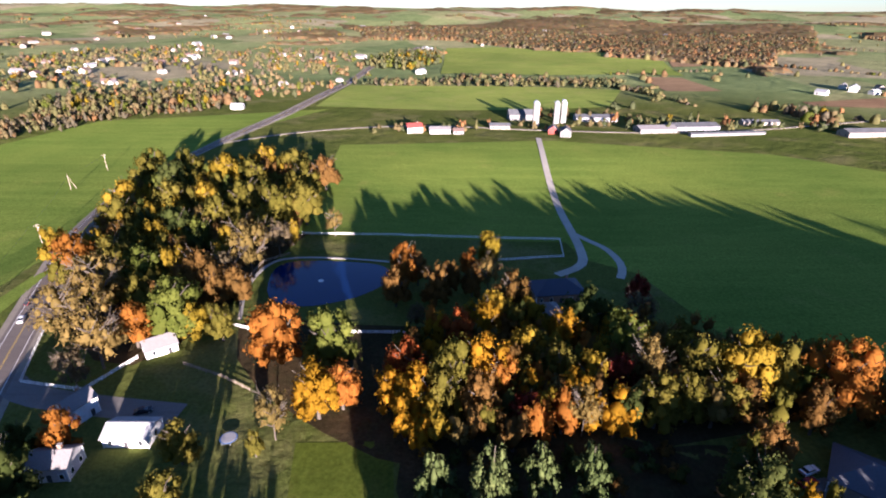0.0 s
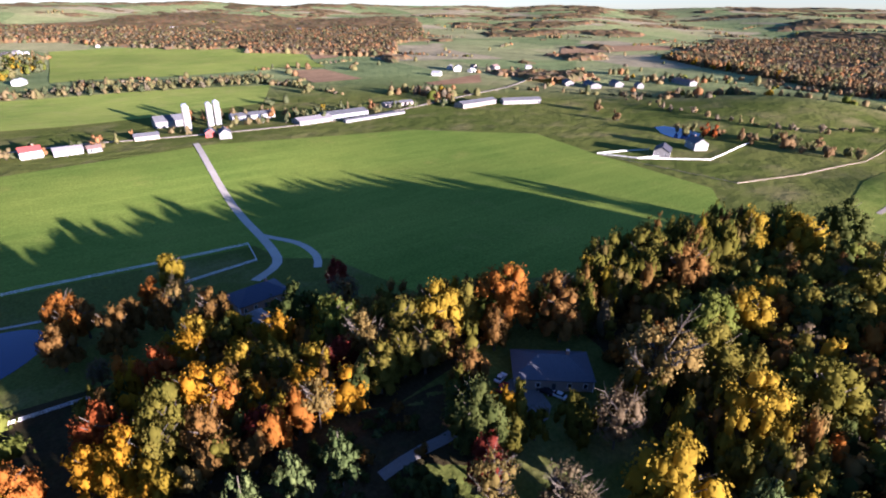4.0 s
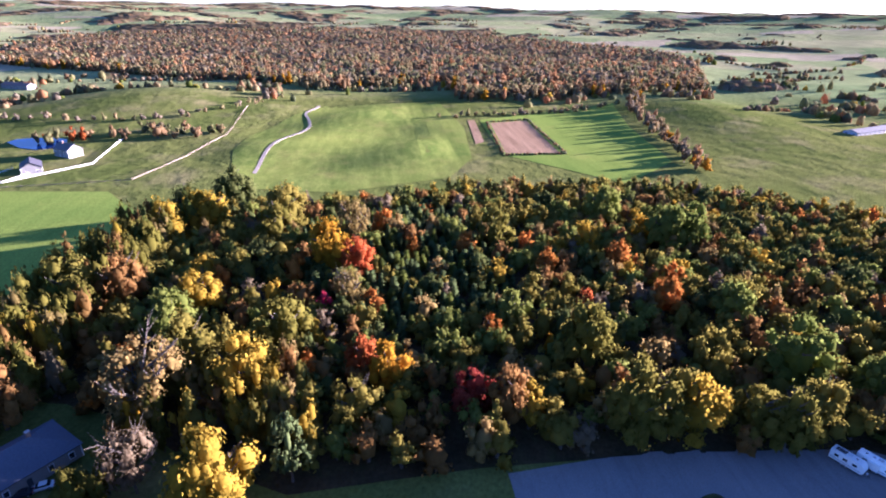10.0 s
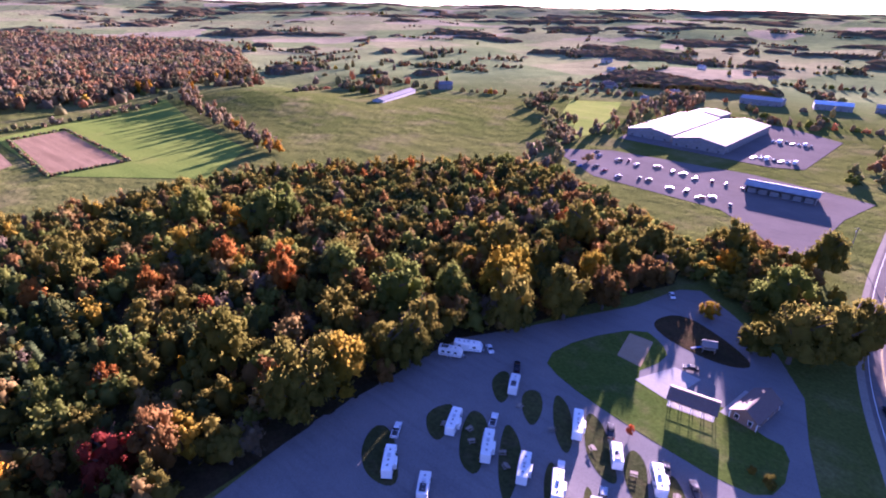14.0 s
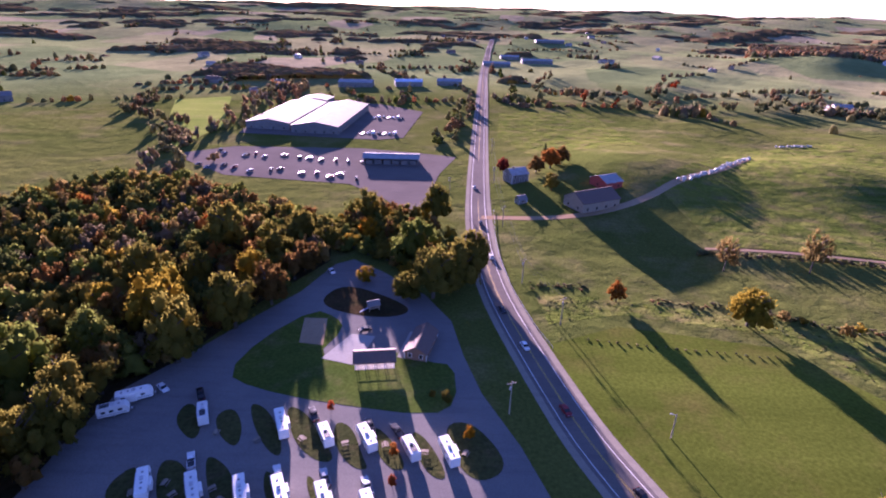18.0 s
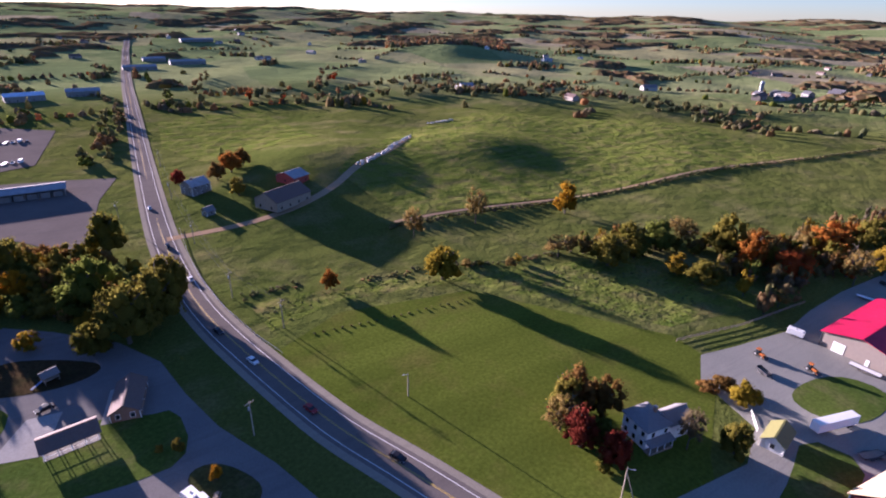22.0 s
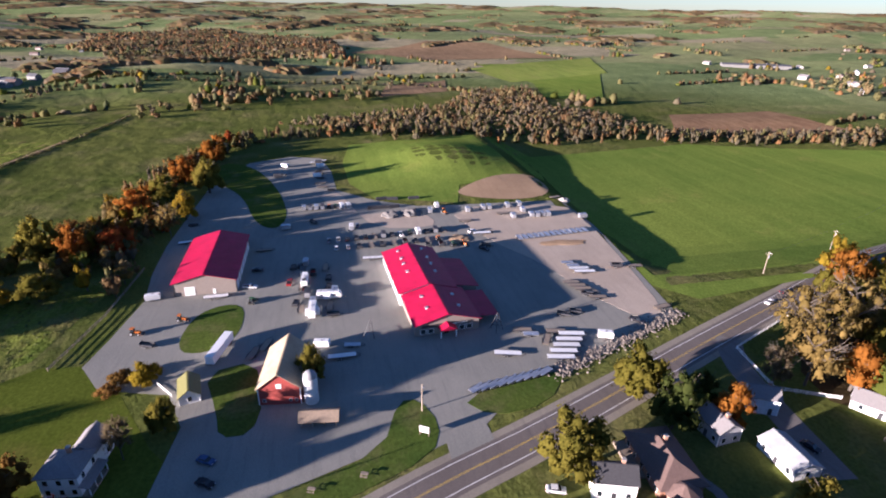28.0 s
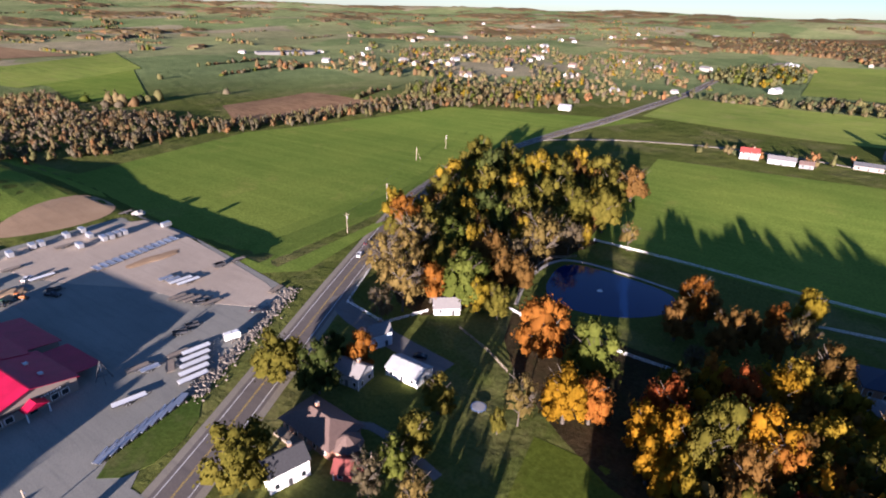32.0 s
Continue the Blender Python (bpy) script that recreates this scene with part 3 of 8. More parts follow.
patch("house_drive", [(81, 86), (86, 87), (89, 75), (82, 70), (78, 74), (78, 81)], CAMP, 0.09, "grey gravel forecourt of the clearing house", "yard", round_off=1)
lane("house_path", [(40, 80), (50, 81), (62, 80), (80, 84)], 3.0, CAMP, 0.06, "gravel drive under the trees")

LOT_EDGE = [(-150, -76), (-164, -73), (-189, -69), (-212, -72), (-240, -73), (-318, -69), (-375, -52), (-388, -25), (-380, -4), (-345, 2), (-307, 4), (-285, 24), (-272, 46), (-270, 70), (-268, 128), (-232, 130), (-183, 124), (-143, 119),
            (-120, 66), (-113, 46), (-104, 36), (-97, 18), (-101, 10), (-94, -10), (-90, -22), (-92, -45), (-118, -42), (-132, -48), (-138, -68)]
patch("yard", LOT_EDGE, LOT, 0.05, "wide grey gravel sales yard", "yard", step=8)
patch("yard_tan", [(-266, 60), (-264, 126), (-232, 128), (-185, 122), (-146, 116), (-140, 106), (-168, 92), (-190, 88), (-222, 70)], TAN_GRAVEL, 0.09, "tan gravel end of the sales yard", "yard", round_off=1)
patch("yard_tan_back", [(-310, -2), (-300, 6), (-280, 10), (-244, 20), (-240, 48), (-252, 52), (-268, 40), (-262, 12), (-290, -6)], TAN_GRAVEL, 0.09, "tan gravel strip in the sales yard", "yard", round_off=1)
patch("grass_inset", [(-382, -72), (-366, -48), (-318, -30), (-268, -21), (-249, -27), (-262, -38), (-302, -47), (-334, -66)], LAWN, 0.1, "long grass island in the gravel yard", "lawn", round_off=2)
patch("grass_oval", [(-154, -52), (-178, -49), (-182, -33), (-159, -32), (-150, -42)], LAWN, 0.1, "oval grass island", "lawn", round_off=2)
patch("verge_sign", [(-92, -14), (-100, 8), (-117, 14), (-117, 20), (-106, 24), (-96, 20), (-86, -4), (-84, -14)], LAWN, 0.1, "grass verge around the sign post", "lawn", round_off=1)
patch("verge_entrance", [(-115, 31), (-106, 38), (-108, 55), (-121, 66), (-121, 58)], LAWN, 0.1, "grass verge by the highway entrance", "lawn", round_off=1)
lane("yard_drive", [(-78, -17), (-88, -20), (-95, -22)], 5.0, LOT, 0.06, "gravel entrance of the yard")
lane("yard_entrance", [(-94, 30), (-104, 30), (-114, 26)], 12.0, LOT, 0.055, "pale gravel entrance of the yard", smooth=1, step=2)
patch("barn_lawn", [(-122, -34), (-140, -40), (-144, -26), (-124, -22), (-112, -24), (-112, -32)], LAWN, 0.1, "shaded grass beside the barn", "lawn", round_off=1)

CAMP_EDGE = [(90, -26), (94, -60), (93, -92), (90, -118), (80, -134), (69, -154), (55, -178), (47, -202), (40, -207), (26, -196), (8, -178), (-2, -160), (-6, -140), (-11, -122), (-20, -102), (-26, -84), (-30, -70), (0, -48), (40, -28)]
patch("campground", CAMP_EDGE, CAMP, 0.05, "grey gravel campground with loop road", "yard", step=8)
patch("camp_lawn", [(64, -127), (60, -145), (47, -165), (38, -160), (34, -153), (40, -137), (27, -133), (16, -142), (5, -136), (-3, -135), (-4, -118), (3, -112), (33, -116), (54, -121)], LAWN, 0.1, "mown lawn around the shelter", "lawn", round_off=1)
patch("camp_island", [(47, -172), (40, -185), (22, -176), (11, -166), (21, -160), (40, -164)], SHADE_LITTER, 0.1, "planted island in the loop road", "lawn", round_off=2)
patch("camp_pad", [(38, -136), (31, -150), (23, -149), (27, -133)], CONCRETE, 0.13, "pale concrete pad", "pavement")
patch("play_pad", [(47, -144), (49, -159), (41, -159), (39, -143)], DIRT, 0.13, "brown play court", "pavement")
patch("truck_lot", [(190, -362), (142, -323), (61, -312), (39, -290), (20, -262), (14, -275), (7, -340), (-4, -383), (24, -392), (66, -401), (162, -396), (190, -375)], ASPHALT, 0.06, "grey gravel lot of parked trucks", "yard")
patch("factory_yard", [(60, -430), (176, -440), (186, -600), (80, -600), (30, -560), (40, -440)], ASPHALT, 0.06, "paved yard around the factory", "yard")


def build_pond():
    poly = rounded([(-70, 195), (-68, 206), (-59, 209), (-44, 209), (-23, 206), (-19, 192), (-30, 177), (-49, 168), (-65, 173)], 2)
    patch("water", poly, WATER, 0.06, "deep blue farm pond", "water", step=4)
    bm = ribbon(resample(smooth_line([(-70, 160), (-76, 183), (-74, 205), (-66, 212), (-44, 212), (-22, 209)], 2), 3.0), 0.7, -0.7, 0.25, 0.5)
    tagged(new("pond_kerb", finish("pond_kerb", bm, CONCRETE)), "pale concrete kerb round the pond", "kerb", kind="structure")


build_pond()
patch("estate_pond", [(442, 295), (450, 251), (418, 235), (410, 259)], WATER, 0.15, "estate pond reflecting the sky", "water", round_off=1)

# ---------------- single trees: place, height, crown radius, kind ----------------
TREES = {}
TREES["grove"] = [
    (-171, 310, 24, 8.5, "og"), (-154, 316, 24, 8.5, "og"), (-124, 299, 24, 8.5, "y"), (-111, 332, 24, 8.5, "y"), (-90, 321, 24, 8.5, "og"),
    (-70, 311, 24, 8.5, "ru"), (-134, 252, 24, 8.5, "og"), (-122, 261, 22, 7.2, "y"), (-99, 255, 24, 8.5, "og"), (-79, 243, 24, 8.5, "og"),
    (-68, 253, 24, 8.5, "og"), (-156, 251, 24, 8.3, "y"), (-147, 226, 23, 7.6, "og"), (-116, 217, 22, 7.4, "dg"), (-104, 212, 19, 6.1, "g"),
    (-75, 191, 27, 7.7, "t"), (-68, 226, 14, 3.8, "y"), (-71, 214, 19, 6.1, "br"), (-170, 297, 24, 8.5, "og"), (-102, 227, 23, 7.7, "og"),
    (-150, 286, 24, 8.5, "dg"), (-105, 289, 24, 8.5, "og"), (-77, 293, 24, 8.5, "og"),
]
TREES["grove_road"] = [
    (-141, 187, 24, 8.5, "o"), (-125, 182, 24, 8.5, "og"), (-109, 178, 22, 7.3, "g"), (-116, 160, 28, 8.5, "t"), (-121, 147, 25, 7.1, "t"),
    (-101, 132, 28, 8.1, "t"), (-96, 143, 17, 5.3, "o"), (-86, 149, 24, 8.5, "g"), (-79, 147, 15, 4.5, "y"), (-71, 147, 15, 4.5, "og"),
    (-87, 173, 24, 8.5, "ru"), (-80, 179, 20, 6.3, "br"), (-102, 191, 18, 5.5, "ru"), (-158, 200, 18, 5.8, "y"), (-73, 190, 15, 4.4, "y"),
    (-73, 169, 17, 5.0, "ru"), (-128, 202, 21, 7.0, "og"), (-81, 166, 19, 5.9, "ru"),
]
TREES["pond_trees"] = [
    (-49, 135, 23, 7.5, "o"), (-32, 131, 22, 7.4, "g"), (-32, 111, 19, 5.8, "oy"), (-26, 114, 17, 5.2, "o"), (-40, 100, 18, 4.7, "t"),
    (-61, 94, 15, 4.5, "og"), (-58, 82, 13, 3.6, "og"), (-88, 95, 19, 5.8, "o"), (-15, 193, 18, 5.6, "o"), (-13, 184, 15, 4.3, "o"),
    (11, 189, 18, 5.5, "o"), (19, 208, 16, 4.8, "y"), (12, 178, 15, 4.2, "ru"), (-2, 170, 17, 5.1, "ru"), (25, 164, 19, 5.9, "ru"),
    (-8, 150, 15, 4.6, "br"), (-51, 238, 16, 4.0, "t"), (-16, 170, 17, 5.1, "ru"), (-9, 187, 15, 4.4, "ru"), (4, 182, 15, 4.3, "ru"),
]
TREES["row_mid"] = [
    (-9, 121, 18, 5.4, "ro"), (-6, 108, 18, 5.7, "oy"), (5, 139, 17, 5.2, "ro"), (13, 144, 19, 6.2, "oy"), (18, 151, 18, 5.5, "y"),
    (3, 114, 22, 7.4, "og"), (12, 117, 21, 6.8, "oy"), (0, 108, 18, 5.7, "og"), (25, 130, 16, 4.9, "y"), (23, 118, 14, 3.8, "og"),
    (38, 139, 17, 5.2, "oy"), (33, 121, 16, 4.7, "og"), (40, 115, 15, 4.5, "y"), (48, 117, 15, 4.6, "r"), (47, 147, 22, 7.2, "dg"),
    (54, 131, 20, 6.6, "g"), (55, 116, 20, 5.3, "t"), (64, 149, 18, 5.5, "br"), (21, 103, 14, 4.2, "r"), (35, 101, 16, 4.1, "t"),
    (73, 174, 14, 4.1, "r"), (10, 107, 18, 5.7, "ru"), (-11, 111, 15, 4.4, "oy"),
]
TREES["row_east"] = [
    (67, 123, 18, 5.5, "og"), (68, 116, 19, 6.0, "og"), (78, 113, 21, 6.6, "y"), (70, 105, 16, 4.9, "og"), (87, 112, 19, 5.9, "og"),
    (93, 108, 15, 4.3, "g"), (98, 105, 23, 7.6, "o"), (115, 119, 16, 4.6, "oy"), (71, 88, 16, 5.0, "ru"), (64, 78, 18, 5.7, "dg"),
    (62, 105, 16, 4.9, "og"), (89, 99, 14, 4.1, "ru"), (53, 103, 16, 4.9, "og"),
]
TREES["pines"] = [
    (-1, 81, 18, 4.7, "p"), (11, 80, 20, 5.2, "p"), (21, 82, 18, 4.7, "p"), (31, 81, 20, 5.3, "p"),
]
TREES["ne_row"] = [
    (48, 146, 20, 6.3, "dg"), (40, 116, 16, 4.8, "oy"), (46, 114, 16, 4.9, "r"), (35, 128, 13, 3.5, "og"), (25, 131, 17, 5.3, "oy"),
    (36, 99, 16, 5.0, "br"), (22, 104, 14, 4.1, "ru"), (33, 84, 18, 4.5, "p"), (17, 114, 16, 4.7, "o"), (62, 73, 20, 6.4, "dg"),
    (72, 92, 15, 4.4, "ru"), (58, 65, 16, 4.9, "r"), (54, 58, 19, 5.1, "t"), (66, 48, 19, 5.9, "br"), (90, 56, 18, 5.6, "br"),
    (116, 102, 18, 5.6, "ru"), (125, 100, 16, 4.8, "og"), (108, 91, 19, 6.1, "ru"),
]
TREES["wood_edge"] = [
    (155, 98, 24, 8.5, "og"), (160, 85, 22, 7.3, "ru"), (213, 90, 24, 8.5, "y"), (224, 76, 24, 8.5, "y"), (240, 90, 24, 8.5, "dg"),
    (267, 77, 24, 8.5, "dg"), (227, 45, 24, 8.5, "og"), (210, 47, 21, 6.8, "og"), (155, 61, 19, 5.8, "y"), (139, 65, 22, 7.3, "g"),
    (108, 57, 28, 8.4, "t"), (121, 52, 24, 8.1, "og"), (115, 38, 23, 7.5, "y"), (83, 37, 24, 8.0, "y"), (91, 23, 20, 5.5, "p"),
    (134, 31, 22, 7.2, "og"), (180, 22, 23, 7.6, "oy"), (176, 12, 18, 5.5, "ro"), (205, 14, 22, 6.2, "t"), (155, 13, 19, 5.0, "t"),
    (151, 21, 11, 3.0, "m"), (123, 8, 16, 4.9, "ro"), (118, 1, 17, 5.3, "oy"), (105, 10, 18, 5.7, "og"),
]
TREES["wood_accents"] = [
    (204, -45, 21, 6.9, "og"), (199, -82, 18, 5.6, "y"), (238, -104, 23, 7.7, "g"), (212, -112, 16, 4.7, "oy"), (179, -60, 14, 4.1, "o"),
    (138, -17, 15, 4.3, "g"), (144, -39, 17, 5.2, "g"), (137, -30, 12, 3.4, "o"), (127, -57, 23, 7.7, "og"), (153, -66, 13, 3.6, "ro"),
    (153, -95, 17, 5.3, "o"), (169, -105, 14, 3.9, "o"), (144, -114, 21, 6.7, "g"), (101, -71, 22, 7.1, "og"), (109, -20, 16, 5.0, "r"),
    (106, -29, 18, 5.5, "ru"), (132, -48, 9, 2.0, "oy"), (214, 3, 16, 4.9, "o"), (191, -9, 12, 3.3, "o"), (208, -132, 24, 7.9, "g"),
    (129, 24, 12, 3.3, "dg"), (183, -89, 17, 5.2, "o"),
]
TREES["wood_south"] = [
    (212, -112, 14, 4.0, "oy"), (196, -82, 19, 5.8, "y"), (125, -56, 23, 7.4, "g"), (145, -39, 17, 5.1, "g"), (155, -96, 15, 4.3, "o"),
    (171, -105, 13, 3.5, "oy"), (97, -74, 21, 7.0, "y"), (96, -90, 18, 5.8, "og"), (95, -105, 19, 6.1, "og"), (93, -158, 19, 6.1, "y"),
    (73, -177, 17, 5.0, "y"), (115, -153, 15, 4.4, "y"), (104, -131, 19, 5.9, "g"), (92, -96, 20, 6.0, "og"), (96, -60, 24, 8.0, "og"),
    (80, -132, 22, 7.0, "og"), (70, -151, 22, 7.3, "og"), (114, -113, 24, 8.5, "g"), (152, -121, 18, 5.6, "og"),
    (205, -120, 24, 8.5, "g"), (138, -18, 12, 3.1, "y"), (136, -30, 12, 3.2, "y"),
]
TREES["camp_edge"] = [
    (93, -147, 23, 7.4, "y"), (66, -151, 19, 6.1, "og"), (37, -228, 12, 4.0, "oy"), (14, -203, 24, 8.5, "g"), (5, -176, 24, 8.5, "og"),
    (-5, -185, 20, 6.5, "og"), (32, -187, 7, 3.0, "y"), (15, -174, 11, 5.0, "og"), (41, -250, 17, 6.2, "og"),
    (68, -226, 15, 7.0, "og"), (53, -218, 12, 5.6, "og"), (71, -201, 20, 6.6, "og"), 
    (6, -253, 21, 6.9, "og"), (58, -196, 12, 6.0, "ru"), (76, -180, 21, 7.0, "og"), (92, -176, 19, 5.8, "og"), (114, -176, 21, 6.7, "og"),
    (107, -148, 16, 5.0, "ru"), (63, -167, 18, 5.7, "ru"), (94, -209, 24, 7.8, "og"),
]
TREES["farm_sw"] = [
    (-106, -163, 15, 6.4, "y"), (-64, -178, 9, 3.2, "o"), (-163, -156, 11, 6.0, "t"), (-117, -206, 18, 4.6, "t"), (-153, -205, 21, 5.7, "t"),
    (-207, -196, 18, 5.5, "oy"), (-176, -138, 16, 7.6, "og"), (-197, -143, 16, 7.6, "og"), (-209, -139, 15, 7.2, "g"), (-223, -136, 16, 7.0, "t"),
    (-195, -118, 10, 4.4, "y"), (-196, -106, 11, 6.4, "og"), (-227, -104, 17, 5.2, "o"), (-232, -90, 13, 7.6, "ro"), (-204, -80, 8, 4.0, "t"),
    (-249, -73, 19, 5.1, "t"), (-272, -71, 17, 5.3, "y"), (-276, -95, 16, 7.6, "o"), (-300, -87, 16, 7.6, "og"), (-334, -84, 17, 7.6, "o"),
    (-383, -75, 16, 7.6, "o"), (-314, -67, 22, 7.3, "og"), (-243, -111, 15, 7.2, "ru"), (-230, -118, 21, 6.8, "og"),
]
TREES["house_sw"] = [
    (-96, -78, 15, 5.0, "ru"), (-101, -73, 13, 4.2, "ru"), (-87, -75, 12, 4.4, "t"), (-87, -68, 12, 4.2, "r"), (-90, -59, 11, 3.8, "r"), (-94, -67, 7, 2.6, "g"),
    (-91, -78, 13, 4.4, "og"), (-109, -53, 13, 3.4, "br"), (-118, -46, 11, 4.0, "og"), (-138, -55, 8, 3.8, "y"), (-141, -63, 3, 3.4, "ru"), (-136, -64, 2.5, 3.0, "ru"),
    (-129, -9, 14, 3.9, "og"), (-66, -346, 14, 6.4, "o"), (-56, -340, 12, 5.2, "ru"), (-60, -303, 11, 4.2, "og"), (-34, -345, 10, 3.6, "r"), (-74, -352, 12, 5.0, "ru"), (-66, -372, 13, 2.8, "p"), (-4, -184, 24, 8.4, "og"),
    (0, -181, 14, 6.0, "y"), (-11, -197, 20, 6.4, "og"), ]
TREES["yard_trees"] = [
    (-85, 51, 19, 7.4, "og"), (-106, 81, 17, 6.8, "og"), (-93, 83, 18, 5.4, "dg"), (-91, 98, 14, 4.1, "o"), (-61, 95, 14, 4.1, "og"),
    (-57, 71, 13, 3.5, "g"), (-58, 80, 14, 4.0, "og"), (-41, 103, 17, 4.3, "t"), (18, 180, 18, 4.8, "t"), (12, 193, 15, 4.3, "o"),
    (21, 208, 16, 4.9, "y"), (-8, 153, 12, 3.4, "br"), (-44, 97, 9, 2.1, "og"), (-59, 64, 13, 3.7, "br"), (-47, 65, 15, 3.5, "t"),
    (-102, 121, 15, 4.3, "br"), (-100, 96, 12, 3.4, "dg"),
]


def ball(finer=1):
    """Points and triangles of a coarse ball."""
    bm = bmesh.new()
    bmesh.ops.create_icosphere(bm, subdivisions=finer, radius=1.0)
    v = np.array([p.co[:] for p in bm.verts])
    f = np.array([[p.index for p in face.verts] for face in bm.faces])
    bm.free()
    return v, f


NUT = ball(1)


def leaf_cloud(rng, clumps, per, spread, size, low=0.08, top=1.0, taper=0.0, heart=0.7):
    """A crown one metre wide either way and one metre tall overall, of rounded boughs: leaf sprays four corners each,
    the way they face, and the dense heart of each bough as (points, triangles, the way they face)."""
    mid, half = (low + top) / 2, (top - low) / 2
    out, soft, hearts, faces, facing = [], [], [], [], []
    for k in range(clumps):
        u = rng.normal(size=3)
        u /= np.linalg.norm(u)
        if u[2] < -0.62:
            u[2] *= 0.6
        reach = 0.36 + 0.46 * math.sqrt(rng.uniform())
        c = u * reach
        grip = spread * rng.uniform(0.65, 1.3)
        d = rng.normal(size=(per, 3)) + u * 0.5
        d /= np.linalg.norm(d, axis=1)[:, None]
        d[:, 2] = np.where(d[:, 2] < -0.3, -d[:, 2], d[:, 2])
        p = c + d * grip * rng.uniform(0.68, 1.14, (per, 1))
        nrm = d + rng.normal(size=(per, 3)) * 0.7
        nrm /= np.linalg.norm(nrm, axis=1)[:, None]
        a = np.cross(nrm, rng.normal(size=(per, 3)))
        a /= np.linalg.norm(a, axis=1)[:, None]
        b = np.cross(nrm, a)
        s = size * rng.uniform(0.55, 1.3, (per, 1))
        out.append(np.stack([p - a * s, p - b * s * 0.7, p + a * s, p + b * s * 0.7], 1))
        soft.append(d * 0.6 + u * 0.3 + nrm * rng.choice((-0.55, 0.55), (per, 1)) + np.array([0, 0, 0.1]))
        hearts.append(c + NUT[0] * grip * heart * rng.uniform(0.8, 1.08, (len(NUT[0]), 1)))
        faces.append(NUT[1] + k * len(NUT[0]))
        facing.append(NUT[0] * 0.85 + u * 0.4)

    def shaped(q):
        q = q.copy()
        q[..., :2] *= np.where(q[..., 2:3] < 0, 1 + 0.32 * np.clip(-q[..., 2:3], 0, 1), 1.0)
        q[..., 2] *= half
        if taper:
            q[..., :2] *= 1 - taper * np.clip(q[..., 2:3] / half + 1, 0, 2) / 2
        q[..., 2] += mid
        return q
    return shaped(np.concatenate(out)), np.concatenate(soft), (shaped(np.concatenate(hearts)), np.concatenate(faces), np.concatenate(facing))


def with_core(hearts, core, about):
    """The boughs' hearts and the crown's core as one set of points, triangles and facings."""
    v, f = core
    n = v - np.array([0, 0, about])
    if hearts is None:
        return v, f, n
    return np.concatenate([v, hearts[0]]), np.concatenate([f, hearts[1] + len(v)]), np.concatenate([n, hearts[2]])


def core_blob(rng, low=0.12, top=0.9, wide=0.62, finer=2):
    v, f = ball(finer)
    v = v * rng.uniform(0.75, 1.1, (len(v), 1))
    v[:, :2] *= wide
    v[:, 2] = v[:, 2] * (top - low) / 2 + (top + low) / 2
    return v, f


def pine_cloud(rng, tiers, per, size):
    out = []
    for k in range(tiers):
        z = 0.12 + 0.86 * k / tiers
        reach = (1.02 - z) ** 0.8
        turn = rng.uniform(0, math.tau)
        arms = 7 if z < 0.7 else 5
        for j in range(arms):
            a = turn + j * math.tau / arms + rng.normal() * 0.15
            for m in range(per):
                r = reach * (0.2 + 0.8 * (m + rng.uniform()) / per)
                p = np.array([r * math.cos(a), r * math.sin(a), z - 0.05 * r + rng.normal() * 0.008])
                t = np.array([math.cos(a), math.sin(a), 0.25]) * size * 1.5
                w = np.array([-math.sin(a), math.cos(a), rng.normal() * 0.5]) * size
                t[2] *= 0.25
                w[2] *= 0.25
                out.append([p - t, p - w, p + t, p + w])
    out = np.array(out)
    mid = out.mean(1)
    return out, mid * np.array([1, 1, 0]) + np.array([0, 0, 0.5]), None


def round_off(me, normals):
    """Leaf sprays are shaded by the roundness of their clump."""
    for p in me.polygons:
        p.use_smooth = True
    n = normals / np.linalg.norm(normals, axis=1)[:, None]
    me.normals_split_custom_set_from_vertices(n.tolist())


def cloud_mesh(name, cloud, core):
    """A crown mesh: leaf sprays round the hearts of the boughs and a core."""
    quads, soft, hearts = cloud
    v, f, n = with_core(hearts, core, 0.5)
    count = len(quads)
    me = bpy.data.meshes.new(name)
    faces = np.arange(4 * count).reshape(count, 4).tolist() + (f + 4 * count).tolist()
    me.from_pydata(quads.reshape(-1, 3).tolist() + v.tolist(), [], faces)
    round_off(me, np.concatenate([np.repeat(soft, 4, axis=0), n]))
    return me


def trunk_mesh(rng, name, limbs=6, top=0.62, r=0.075, bare=False):
    """Tapered trunk with forking limbs, in the same one-metre shape as the crowns (height scaled apart)."""
    bm = bmesh.new()
    tube(bm, (0, 0, -0.02), (0.02, 0.01, 0.30), r, r * 0.7, 7)
    tube(bm, (0.02, 0.01, 0.30), (0.0, 0.03, top), r * 0.7, r * 0.3, 6)
    for k in range(limbs):
        a = k * math.tau / limbs + rng.uniform(-0.4, 0.4)
        z = rng.uniform(0.22, top * 0.9)
        reach = rng.uniform(0.45, 0.75) if bare else rng.uniform(0.3, 0.5)
        e = Vector((reach * math.cos(a), reach * math.sin(a), min(0.93, z + rng.uniform(0.16, 0.3))))
        s = Vector((0.01, 0.02, z))
        tube(bm, s, e, r * 0.42, r * 0.12, 5)
        for j in range(7 if bare else 2):
            m = s.lerp(e, rng.uniform(0.35, 0.95))
            b = a + rng.uniform(-1.1, 1.1)
            q = rng.uniform(0.2, 0.42)
            tube(bm, m, m + Vector((q * math.cos(b), q * math.sin(b), rng.uniform(0.05, 0.2))), r * 0.16, r * 0.05, 4)
    return finish(name, bm, BARK)


